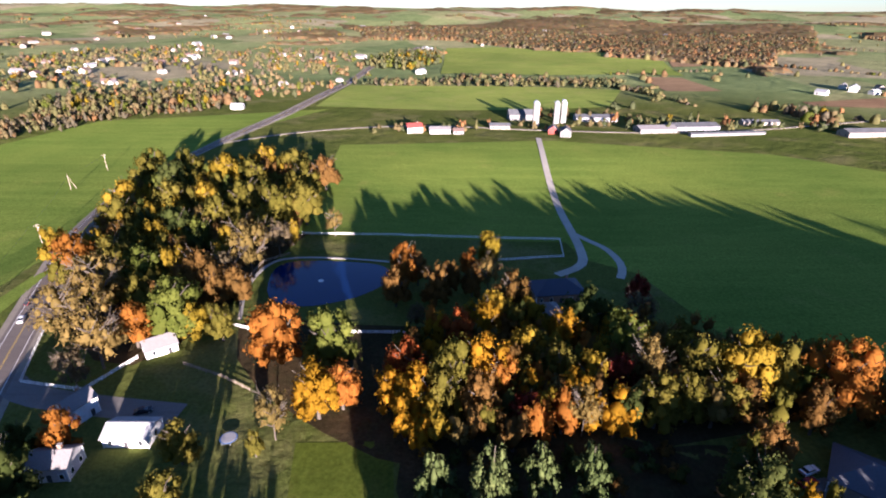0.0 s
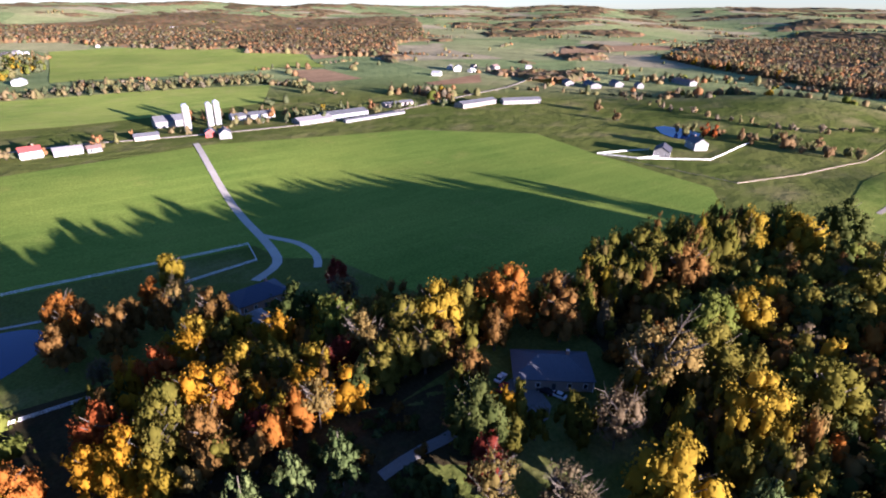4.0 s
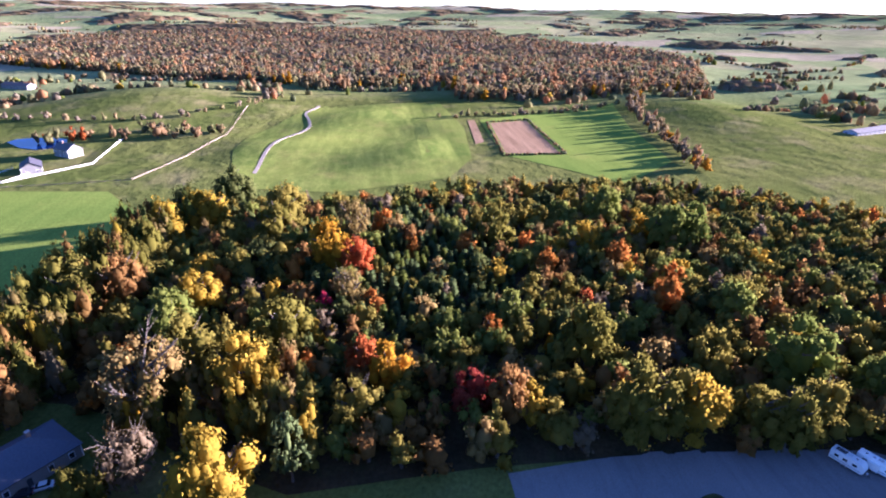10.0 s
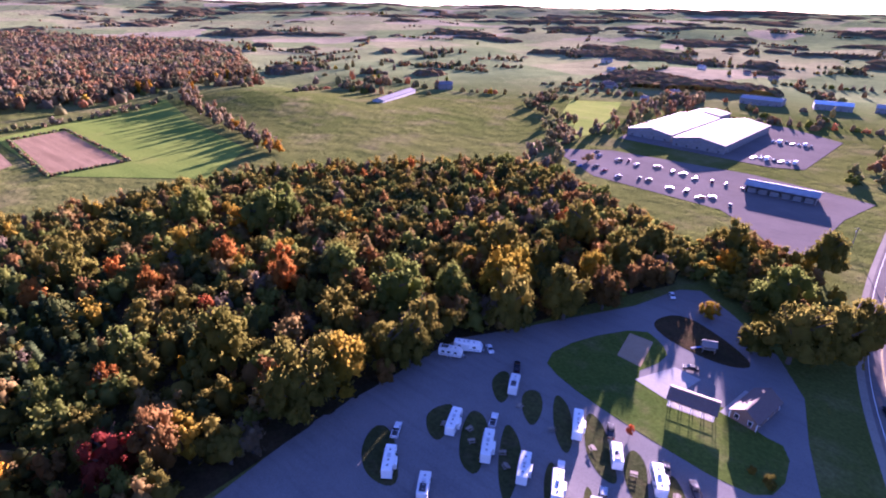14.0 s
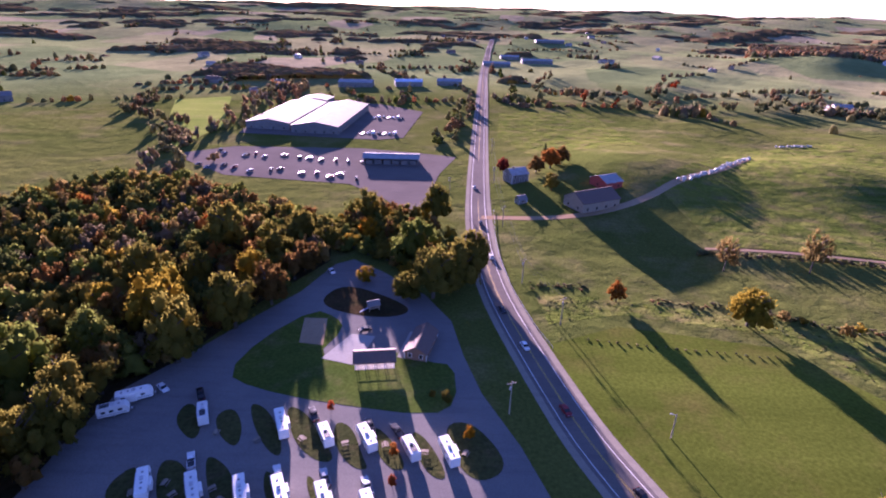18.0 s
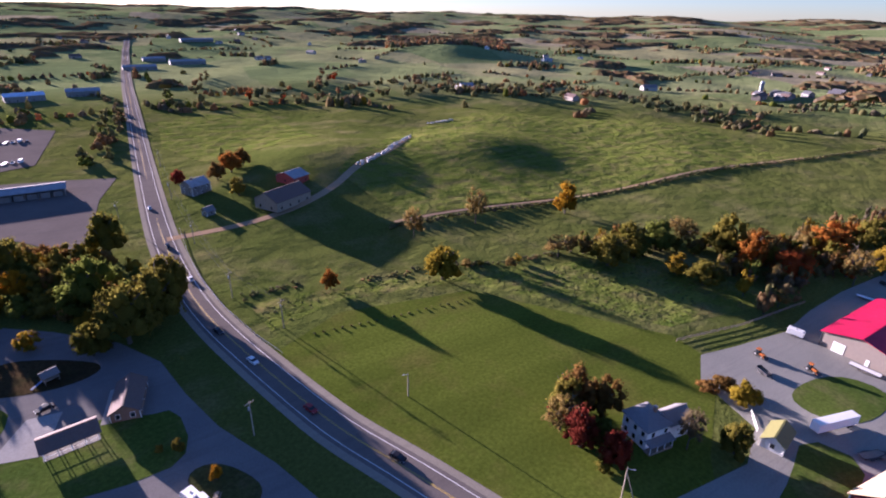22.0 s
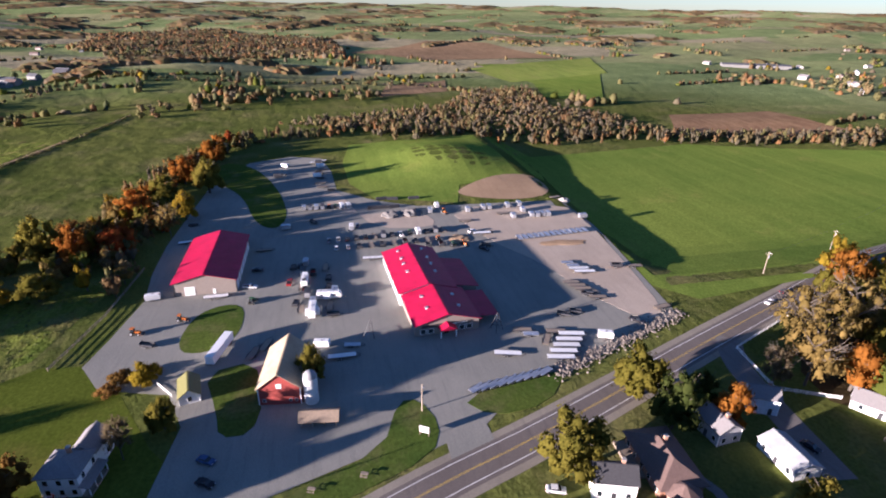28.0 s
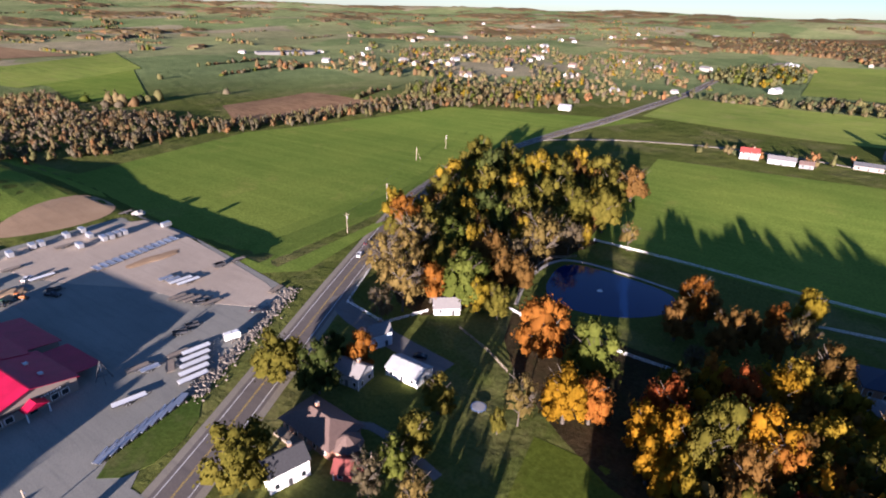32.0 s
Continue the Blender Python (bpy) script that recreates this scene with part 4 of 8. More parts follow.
tree_rng = np.random.default_rng(7)
CROWNS = {"broad": [], "thin": [], "pine": []}
for k in range(7):
    CROWNS["broad"].append(cloud_mesh("crown", leaf_cloud(tree_rng, 36 + 3 * (k % 3), 36, 0.27 + 0.02 * (k % 3), 0.052, low=-0.05, taper=0.12 + 0.1 * (k % 3)), core_blob(tree_rng, 0.12, 0.78, 0.45)))
for k in range(3):
    CROWNS["thin"].append(cloud_mesh("crown", leaf_cloud(tree_rng, 44, 40, 0.25, 0.036, low=0.05, taper=0.2, heart=0.45), core_blob(tree_rng, 0.3, 0.7, 0.2)))
for k in range(3):
    CROWNS["pine"].append(cloud_mesh("crown", leaf_cloud(tree_rng, 40, 34, 0.21, 0.05, low=0.0, taper=0.5, heart=0.55), core_blob(tree_rng, 0.1, 0.8, 0.12)))
TRUNKS = {"broad": [trunk_mesh(tree_rng, "trunk") for k in range(2)], "thin": [trunk_mesh(tree_rng, "trunk", 9, 0.72, 0.045, True) for k in range(2)],
          "pine": [trunk_mesh(tree_rng, "trunk", 0, 0.95, 0.05)]}
for group_ in CROWNS.values():
    for me_ in group_:
        me_.materials.append(LEAF["og"])
TREE_WORDS = {"og": "olive-green broadleaf tree turning in autumn", "y": "yellow autumn tree", "oy": "golden orange autumn maple", "o": "orange autumn maple", "ro": "red-orange autumn maple",
              "r": "dark red autumn maple", "ru": "rust-brown autumn oak", "g": "green broadleaf tree", "dg": "dark green broadleaf tree", "t": "tan half-bare autumn tree",
              "br": "grey bare tree with few leaves", "p": "green white pine", "m": "small crimson tree"}


def tree(x, y, high, wide, kind, rng, where=""):
    form = "pine" if kind == "p" else ("thin" if kind in ("br", "t") else "broad")
    ob = thing("tree", x, y, rng.uniform(0, 360), TREE_WORDS[kind] + (" " + where if where else ""), "tree", where and "trees " + where)
    for name, mesh in (("trunk", TRUNKS[form][rng.integers(len(TRUNKS[form]))]), ("crown", CROWNS[form][rng.integers(len(CROWNS[form]))])):
        p = new(name, mesh)
        p.parent = ob
        p.scale = (wide, wide, high)
        if name == "crown":
            p.material_slots[0].link = "OBJECT"
            p.material_slots[0].material = LEAF[kind]
    return ob


TREE_PLACE = {"grove": "in the roadside grove", "grove_road": "in the roadside grove", "pond_trees": "near the pond", "row_mid": "below the pond", "row_east": "by the hay field",
              "pines": "by the mown plot", "ne_row": "by the homestead", "wood_edge": "at the wood edge", "wood_accents": "in the wood", "wood_south": "in the wood",
              "camp_edge": "beside the campground", "farm_sw": "along the creek", "house_sw": "by the white farmhouse", "yard_trees": "by the roadside houses"}
planted = []
for zone, rows in sorted(TREES.items(), key=lambda z: z[0] not in ("yard_trees", "house_sw")):
    for x, y, high, wide, kind in rows:
        if any(math.hypot(x - a, y - b) < 4.5 for a, b in planted):
            continue
        planted.append((x, y))
        tree(x + tree_rng.uniform(-0.4, 0.4), y + tree_rng.uniform(-0.4, 0.4), high * tree_rng.uniform(0.92, 1.06), wide * 1.28, kind, tree_rng, TREE_PLACE[zone])


def far_dome(rng, clumps=5, per=5, finer=2):
    """A far-off crown down to the ground: an uneven dome with leaf sprays standing out of it."""
    v, f = core_blob(rng, -0.62, 0.86, 0.86, finer)
    v[:, :2] *= rng.uniform(0.75, 1.2, (len(v), 1))
    f = f[(v[f][:, :, 2] > -0.1).any(1)]
    q, soft, _ = leaf_cloud(rng, clumps, per, 0.4, 0.2, low=-0.2, top=1.0)
    return (q, soft * 0.5 + np.array([0, 0, 0.6]), None), (v, f)


def quick_mesh(name, pts, quads, tris, idx, normals, materials):
    me = bpy.data.meshes.new(name)
    loops = np.concatenate([quads.ravel(), tris.ravel()]).astype(np.int32)
    count = len(quads) + len(tris)
    me.vertices.add(len(pts))
    me.vertices.foreach_set("co", pts.astype(np.float32).ravel())
    me.loops.add(len(loops))
    me.loops.foreach_set("vertex_index", loops)
    me.polygons.add(count)
    starts = np.concatenate([np.arange(len(quads)) * 4, 4 * len(quads) + np.arange(len(tris)) * 3]).astype(np.int32)
    me.polygons.foreach_set("loop_start", starts)
    me.update(calc_edges=True)
    for m in materials:
        me.materials.append(m)
    me.polygons.foreach_set("material_index", idx.astype(np.int32))
    me.polygons.foreach_set("use_smooth", np.ones(count, dtype=bool))
    if normals is not None:
        n = normals / np.linalg.norm(normals, axis=1)[:, None]
        me.normals_split_custom_set_from_vertices(n.tolist())
    return me


def wood(name, spots, kinds, label, detail="mid"):
    """Many trees that nobody could count, as one mesh; spots: x, y, height, radius."""
    rng = np.random.default_rng(len(spots))
    if detail == "mid":
        stock = [(leaf_cloud(rng, 13, 17, 0.34, 0.08, low=-0.08, taper=0.12), core_blob(rng, 0.05, 0.8, 0.5, 1)) for _ in range(8)]
    elif detail == "conifer":
        stock = [(pine_cloud(rng, 9, 3, 0.18), core_blob(rng, 0.0, 0.75, 0.42, 1)) for _ in range(4)]
    elif detail == "bush":
        stock = [(leaf_cloud(rng, 5, 8, 0.46, 0.14, low=-0.12, taper=0.1), core_blob(rng, 0.0, 0.75, 0.55, 1)) for _ in range(8)]
    elif detail == "speck":
        stock = [far_dome(rng, 3, 4) for _ in range(8)]
    elif detail == "grain":
        stock = [far_dome(rng, 2, 4, 1) for _ in range(8)]
    else:
        stock = [far_dome(rng) for _ in range(8)]
    names = sorted(kinds)
    share = np.cumsum([kinds[k] for k in names])
    at = np.array(spots)
    z = ground_z(at[:, 0], at[:, 1])
    which = rng.integers(len(stock), size=len(at))
    turn = rng.uniform(0, math.tau, len(at))
    hue = np.minimum(np.searchsorted(share, rng.uniform(0, share[-1], len(at))), len(names) - 1)
    pts, soft, quads, tris, qi, ti, base = [], [], [], [], [], [], 0
    foot = np.array([[-0.09, -0.09, -0.02], [0.09, -0.09, -0.02], [0, 0.09, -0.02], [0, 0, 0.6]])
    for k, ((q, around, hearts), core) in enumerate(stock):
        core = with_core(hearts, core, 0.3)
        mine = np.nonzero(which == k)[0]
        if not len(mine):
            continue
        shape = np.concatenate([q.reshape(-1, 3), core[0], foot])
        out = np.concatenate([np.repeat(around, 4, axis=0), core[2], np.array([[-1, -1, 0.1], [1, -1, 0.1], [0, 1, 0.1], [0, 0, 1]])])
        c, s_ = np.cos(turn[mine])[:, None], np.sin(turn[mine])[:, None]
        n, nq, m = len(mine), len(q), len(shape)
        for src, dst, size in ((shape, pts, True), (out, soft, False)):
            w = at[mine, 3][:, None] if size else 1.0
            p = np.stack([(src[None, :, 0] * c - src[None, :, 1] * s_) * w, (src[None, :, 0] * s_ + src[None, :, 1] * c) * w,
                          src[None, :, 2] * (at[mine, 2][:, None] if size else np.ones((n, 1)))], 2)
            if size:
                p = p + np.stack([at[mine, 0], at[mine, 1], z[mine]], 1)[:, None, :]
            dst.append(p.reshape(-1, 3))
        off = base + np.arange(n) * m
        quads.append((np.arange(4 * nq).reshape(1, nq, 4) + off[:, None, None]).reshape(-1, 4))
        f0 = 4 * nq + len(core[0])
        t = np.concatenate([core[1] + 4 * nq, np.array([[0, 1, 3], [1, 2, 3], [2, 0, 3]]) + f0])
        tris.append((t[None] + off[:, None, None]).reshape(-1, 3))
        qi.append(np.repeat(hue[mine], nq))
        ti.append(np.concatenate([np.repeat(hue[mine][:, None], len(core[1]), 1), np.full((n, 3), len(names))], 1).ravel())
        base += n * m
    leaves = HAZY_LEAF if detail in ("far", "bush", "speck", "grain") else LEAF
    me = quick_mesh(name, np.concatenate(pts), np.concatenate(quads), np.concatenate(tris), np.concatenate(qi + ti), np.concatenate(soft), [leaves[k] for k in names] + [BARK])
    return tagged(new(name, me), label, "trees", kind="stuff")


def scatter(poly, gap, rng, high=(12, 18), wide=(3.4, 5.2), avoid=()):
    """Jittered spots inside a polygon."""
    poly = [(float(a), float(b)) for a, b in poly]
    out = []
    x = min(p[0] for p in poly)
    while x < max(p[0] for p in poly):
        y = min(p[1] for p in poly)
        while y < max(p[1] for p in poly):
            px, py = x + rng.uniform(-0.42, 0.42) * gap, y + rng.uniform(-0.42, 0.42) * gap
            if inside(poly, px, py) and all((px - a) ** 2 + (py - b) ** 2 > c * c for a, b, c in avoid):
                w = rng.uniform(*wide)
                out.append((px, py, rng.uniform(*high), w))
            y += gap
        x += gap
    return out


def belt(pts, gap, rng, spread, high=(6, 12), wide=(2.2, 4.0)):
    return [(x + rng.normal() * spread, y + rng.normal() * spread, rng.uniform(*high), rng.uniform(*wide)) for x, y in resample(pts, gap)]


wood_rng = np.random.default_rng(21)
stood = [(x, y, 0.75 * w) for rows in TREES.values() for x, y, _, w, _ in rows] + [(95, 82, 20)]
MIXED = {"og": 6.5, "dg": 2.2, "g": 3.0, "ru": 2.2, "o": 0.35, "y": 1.0, "t": 1.8, "br": 0.6}
YOUNG = [(227, 38), (252, 12), (246, -38), (206, -58), (160, -40), (136, -9), (152, 18), (177, 38)]
fill = scatter(WOOD_EAST, 7.4, wood_rng, (8.5, 13), (4.6, 6.6), stood)
wood("woodland", [s for s in fill if not inside(YOUNG, s[0], s[1]) or wood_rng.uniform() < 0.22], MIXED, "dense autumn wood of olive, green and rust crowns")
wood("young_conifers", scatter(YOUNG, 4.4, wood_rng, (6, 10), (2.0, 3.0), stood), {"p": 4, "dg": 1, "g": 2}, "stand of young dark green conifers within the wood", "conifer")
wood("grove_filling", scatter([(-178, 318), (-150, 195), (-132, 162), (-100, 150), (-84, 160), (-78, 215), (-70, 250), (-78, 325), (-120, 340)], 7.5, wood_rng, (13, 19), (4, 5.6), stood), {"og": 5, "dg": 1, "y": 2.5, "g": 1, "ru": 1.5, "t": 1}, "undergrowth trees of the roadside grove")
wood("row_filling", scatter([(-14, 100), (0, 96), (60, 100), (112, 112), (118, 122), (60, 150), (20, 158), (-12, 140)], 5.6, wood_rng, (11, 16), (4.2, 5.8), stood), {"og": 3, "ru": 2.5, "dg": 1, "oy": 2.6, "o": 1.8, "y": 1.6, "t": 1.2}, "smaller trees filling the tree row")
# two unseen stands below the camera, added to cast shade; sunny strip left open
sunny = lambda p: -34 < p[0] - 0.268 * (78 - p[1]) < -12
wood("homestead_trees", [p for p in scatter([(2, 6), (66, 2), (60, 40), (34, 60), (-6, 58)], 5.6, wood_rng, (14, 18), (3.8, 5.2)) if not sunny(p)], {"og": 4, "ru": 2, "dg": 3}, "unseen trees added to cast shade over the homestead slope")
wood("garden_shade_trees", [p for p in scatter([(-64, -16), (-8, 0), (-5, 48), (-46, 38), (-63, 22)], 6.6, wood_rng, (9, 12.5), (3.8, 5.0)) if not sunny(p)], {"og": 4, "ru": 2, "dg": 3}, "unseen trees added to cast shade over the roadside gardens")
wood("camp_belt", scatter([(50, -205), (56, -246), (50, -268), (30, -270), (8, -252), (-5, -225), (-7, -186), (4, -184), (22, -202), (40, -212)], 6.2, wood_rng, (6, 10), (3.6, 5.2), stood), {"og": 5, "g": 2, "y": 2.2, "ru": 1.5, "t": 1}, "belt of trees between campground and truck lot")
wood("homestead_thicket", scatter([(56, 62), (112, 60), (124, 100), (112, 108), (78, 100), (58, 78)], 6.0, wood_rng, (12, 17), (3.4, 4.8), stood + [(95, 82, 17), (78, 84, 9), (62, 80, 5)]) + scatter([(92, 58), (116, 48), (124, 62), (100, 68)], 5.5, wood_rng, (15, 19), (3.2, 4.6), stood), {"og": 4, "ru": 3, "t": 2, "br": 1.5, "oy": 0.7}, "mixed trees round the clearing house")
wood("pine_undergrowth", scatter([(-6, 84), (18, 74), (52, 66), (58, 96), (30, 98), (-2, 98)], 4.6, wood_rng, (2.5, 6), (1.8, 3.2), [(x, y, 3.5) for x, y, *_ in TREES["pines"]] + [(44, 81, 5), (56, 80, 5)]), {"dg": 5, "p": 3, "ru": 1}, "dark shrubs and saplings below the pines")
wood("clearing_trees", scatter([(98, 20), (122, 20), (124, 46), (102, 50)], 4.8, wood_rng, (15, 19), (3.4, 4.8), stood), {"og": 4, "y": 2, "ru": 2, "t": 1}, "taller trees south of the clearing house")
wood("wood_edge_filling", scatter([(120, 92), (150, 88), (215, 82), (240, 84), (208, 107), (168, 113), (140, 109), (118, 99)], 5.2, wood_rng, (19, 24), (4.0, 5.6), stood), {"og": 5, "y": 1.5, "g": 2, "ru": 2, "t": 1}, "tall trees along the northern edge of the wood")
wood("farmhouse_trees", scatter([(-84, -80), (-97, -83), (-101, -75), (-93, -71), (-89, -56), (-84, -58)], 3.4, wood_rng, (3, 6.5), (1.8, 2.8), [(-104, -62, 7)]), {"ru": 5, "r": 2, "og": 3, "t": 2}, "undergrowth below the rust-brown trees of the farmhouse")
wood("grass_tussocks", scatter([(-36, -160), (-62, -170), (-112, -160), (-156, -94), (-214, -82), (-196, -140), (-150, -150), (-120, -163), (-62, -178), (-36, -180)], 3.2, wood_rng, (0.15, 0.4), (0.4, 0.9)), {"og": 4, "dg": 4, "g": 2}, "tufts of long grass in the rough pasture", "bush")
wood("tuft_row", belt([(-48, -151), (-64, -149), (-82, -147), (-97, -145), (-108, -144)], 3.1, wood_rng, 0.25, (0.5, 0.9), (0.5, 0.9)), {"dg": 1, "og": 1}, "row of dark grass tufts along the meadow edge", "bush")

# ---------------- woods, belts and hedges of the distance ----------------
far_rng = np.random.default_rng(5)
RUSTY = {"ru": 5, "t": 3, "og": 2.5, "br": 2.5, "o": 0.8, "dg": 1}
WOOD_HILL = [(1043, 702), (859, 352), (834, 236), (758, 135), (714, 83), (759, 3), (813, -102), (637, -89), (681, -305), (729, -440), (1087, -631), (1426, -676), (1719, -526), (2107, -245), (2195, 387), (2140, 856), (1565, 879)]
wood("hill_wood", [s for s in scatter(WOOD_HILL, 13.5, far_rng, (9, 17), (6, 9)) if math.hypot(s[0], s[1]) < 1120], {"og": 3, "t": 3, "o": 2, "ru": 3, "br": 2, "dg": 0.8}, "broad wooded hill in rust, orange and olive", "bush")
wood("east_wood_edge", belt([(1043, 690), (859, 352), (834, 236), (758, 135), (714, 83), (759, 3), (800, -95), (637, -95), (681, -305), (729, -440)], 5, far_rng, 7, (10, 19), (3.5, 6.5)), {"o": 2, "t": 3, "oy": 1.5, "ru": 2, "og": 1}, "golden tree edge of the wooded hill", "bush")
NORTH_WOOD = [(-224, 1703), (27, 1673), (290, 1346), (479, 1314), (591, 1168), (951, 1439), (1459, 2279), (570, 2712), (-448, 2505)]
NORTHEAST_WOOD = [(353, 1232), (447, 1169), (575, 1010), (650, 1100), (800, 1364), (723, 1774), (474, 1621)]
SOUTHWEST_HILL_WOOD = [(-638, -1257), (-770, -1111), (-977, -1189), (-1389, -1794), (-975, -1903)]
CREEK = [(-200, -82), (-234, -97), (-262, -92), (-320, -104), (-356, -97), (-410, -76), (-445, -50), (-468, 40), (-440, 60), (-440, 121), (-424, 160), (-430, 240), (-415, 300), (-396, 367), (-370, 429), (-330, 500), (-290, 540), (-240, 560)]
wood("creek_trees", belt(CREEK, 2.3, far_rng, 7, (5, 11), (2.0, 3.8)), {"ru": 3, "t": 4, "br": 4, "og": 3, "o": 1.2}, "line of half-bare trees along the creek", "bush")
wood("creek_thicket", scatter([(-445, 60), (-440, 240), (-484, 290), (-549, 240), (-707, 268), (-681, 181), (-578, 130), (-505, -40)], 6.6, far_rng, (3, 8), (1.9, 3.5)), {"br": 4, "t": 3, "ru": 2, "og": 2}, "grey-brown thicket in the creek bottom", "bush")
wood("creek_orange", belt([(-238, -96), (-262, -92), (-300, -92), (-345, -92), (-400, -80), (-440, -66)], 3.0, far_rng, 7, (7, 12), (3.4, 5.4)), {"o": 4, "ro": 2, "ru": 3, "og": 2, "t": 2}, "orange and rust trees behind the gravel yard")
wood("creek_bushes", belt([(-168, -158), (-200, -149), (-222, -132), (-246, -116), (-262, -104)], 2.6, far_rng, 6, (6, 11), (3.0, 5.0)) + belt([(-205, -100), (-226, -104), (-250, -100), (-300, -96)], 3.4, far_rng, 6, (7, 12), (3.2, 5.2)) + belt([(-120, -166), (-150, -158)], 8, far_rng, 3, (3, 5), (2, 3.4)), {"og": 3, "t": 4, "y": 2.6, "ru": 2, "g": 1}, "thick bushes and trees by the ditch behind the yard")
wood("northwest_thicket", scatter([(-416, 167), (-434, 265), (-398, 367), (-353, 471), (-303, 542), (-297, 640), (-348, 651), (-391, 544), (-445, 313), (-490, 273), (-536, 218)], 7, far_rng, (3, 8), (1.9, 3.5)), {"br": 4, "t": 3, "ru": 2, "og": 2}, "brown thicket in the creek valley", "bush")
wood("northwest_belt", scatter([(-378, 501), (-322, 540), (-247, 560), (-225, 640), (-300, 690), (-430, 640), (-430, 575)], 13, far_rng, (8, 14), (4, 6)), {"og": 4, "t": 3, "g": 2, "br": 2, "y": 1}, "belt of mixed trees behind the big field", "bush")
wood("north_belt", scatter([(-144, 773), (-2, 757), (89, 746), (228, 755), (274, 850), (97, 800), (-113, 805)], 12, far_rng, (7, 12), (4, 6)), {"og": 4, "t": 3, "dg": 2, "br": 2}, "tree belt behind the far crop field", "bush")
wood("north_knoll_trees", scatter([(-144, 1001), (-58, 919), (8, 1100), (-20, 1300), (-114, 1285)], 15, far_rng, (12, 18), (5, 8)), {"dg": 4, "og": 3, "g": 2, "y": 1}, "dark green trees round the knoll house", "bush")
wood("farm_trees", belt([(-60, 474), (-10, 478), (30, 480), (66, 494), (100, 482), (140, 500), (175, 512), (260, 492), (330, 486)], 8, far_rng, 6, (4, 9), (2.5, 4.5)) + belt([(118, 540), (160, 545), (200, 500), (235, 520)], 7, far_rng, 9, (7, 12), (3, 5)) + [(96, 545, 13, 6), (128, 506, 9, 5), (150, 500, 8, 5), (262, 500, 11, 6), (-38, 470, 9, 5), (-22, 476, 8, 4), (345, 500, 12, 6), (350, 480, 10, 6), (336, 478, 9, 5), (250, 640, 12, 7), (186, 590, 9, 6)], {"og": 3, "t": 2, "y": 1, "o": 2, "dg": 2}, "garden trees of the dairy farm", "bush")
wood("estate_trees", belt([(430, 262), (452, 220), (470, 190), (450, 150), (470, 132)], 6, far_rng, 6, (7, 12), (3, 5)) + [(456, 372, 15, 6), (452, 366, 12, 5), (433, 326, 12, 6), (446, 181, 13, 7), (441, 204, 11, 5), (470, 168, 9, 6)], {"t": 2, "ru": 3, "ro": 2, "og": 2}, "autumn trees behind the estate", "bush")
wood("estate_hedge", belt([(560, 420), (510, 330), (500, 200), (580, 140), (640, 120)], 9, far_rng, 4, (3, 8), (2, 4)), {"br": 3, "t": 3, "og": 2}, "hedgerow on the ridge", "bush")
wood("east_hedge", belt([(622, -293), (560, -262), (438, -238), (363, -222), (330, -210)], 4, far_rng, 4, (7, 14), (2.8, 4.8)), {"t": 3, "br": 3, "ru": 2, "oy": 1}, "hedgerow between the eastern fields", "bush")
wood("stubble_hedge", belt([(530, -60), (540, -110), (560, -190), (600, -250)], 6, far_rng, 4, (4, 8), (2.5, 4)), {"t": 4, "br": 3, "og": 2}, "pale bushes beside the stubble", "bush")
wood("stubble_border", belt([(386, -86), (506, -95), (520, -138), (386, -134), (384, -88)], 2.2, far_rng, 0.5, (1.5, 2.6), (1, 1.6)), {"dg": 3, "ru": 2}, "low dark hedge round the stubble", "far")
wood("southeast_belt", belt([(178, -310), (205, -390), (188, -500), (200, -609), (216, -740)], 5.5, far_rng, 12, (8, 13), (3.5, 5.5)), {"og": 4, "ru": 3, "t": 2, "br": 2}, "tree belt beside the factory", "bush")
wood("southeast_belt_row", belt([(205, -390), (240, -470), (314, -522), (334, -624)], 7, far_rng, 6, (7, 12), (3, 5)), {"og": 4, "ru": 2, "t": 3}, "row of trees round the south-eastern field", "bush")
wood("south_hedge", belt([(-112, -222), (-165, -216), (-196, -214), (-301, -209), (-377, -207), (-470, -191), (-560, -178)], 1.1, far_rng, 0.9, (1.0, 2.3), (1.0, 1.9)), {"dg": 4, "og": 3, "br": 2}, "low hedge along the pasture ditch", "bush")
scrub = belt([(-27, -188), (-48, -190), (-75, -179), (-117, -174), (-132, -165), (-176, -157), (-230, -140)], 1.0, far_rng, 1.3, (0.35, 1.3), (0.7, 1.7))
wood("ditch_scrub", [s for s in scrub if math.sin(s[0] / 9) + math.sin(s[0] / 23) > -0.5], {"ru": 2, "og": 3, "br": 2, "dg": 4}, "low dark scrub along the drainage ditch", "bush")
wood("south_knoll_trees", belt([(-165, -709), (-185, -640), (-230, -640), (-276, -720), (-313, -850)], 11, far_rng, 14, (8, 14), (4, 7)), {"og": 3, "ru": 3, "dg": 2, "ro": 1}, "trees on the southern knoll", "bush")
wood("ridge_trees", belt([(-276, -640), (-360, -640), (-440, -600), (-530, -530), (-570, -470), (-600, -400), (-560, -330), (-520, -250)], 7, far_rng, 9, (6, 12), (3.5, 6)), {"og": 4, "ru": 2, "t": 2, "dg": 2, "br": 2}, "tree line on the pasture ridge", "bush")
wood("valley_trees", belt([(-560, -180), (-620, -60), (-640, 40), (-740, 60)], 10, far_rng, 14, (6, 11), (3, 6)), {"br": 3, "ru": 3, "og": 2, "t": 2}, "scattered trees in the western valley", "bush")
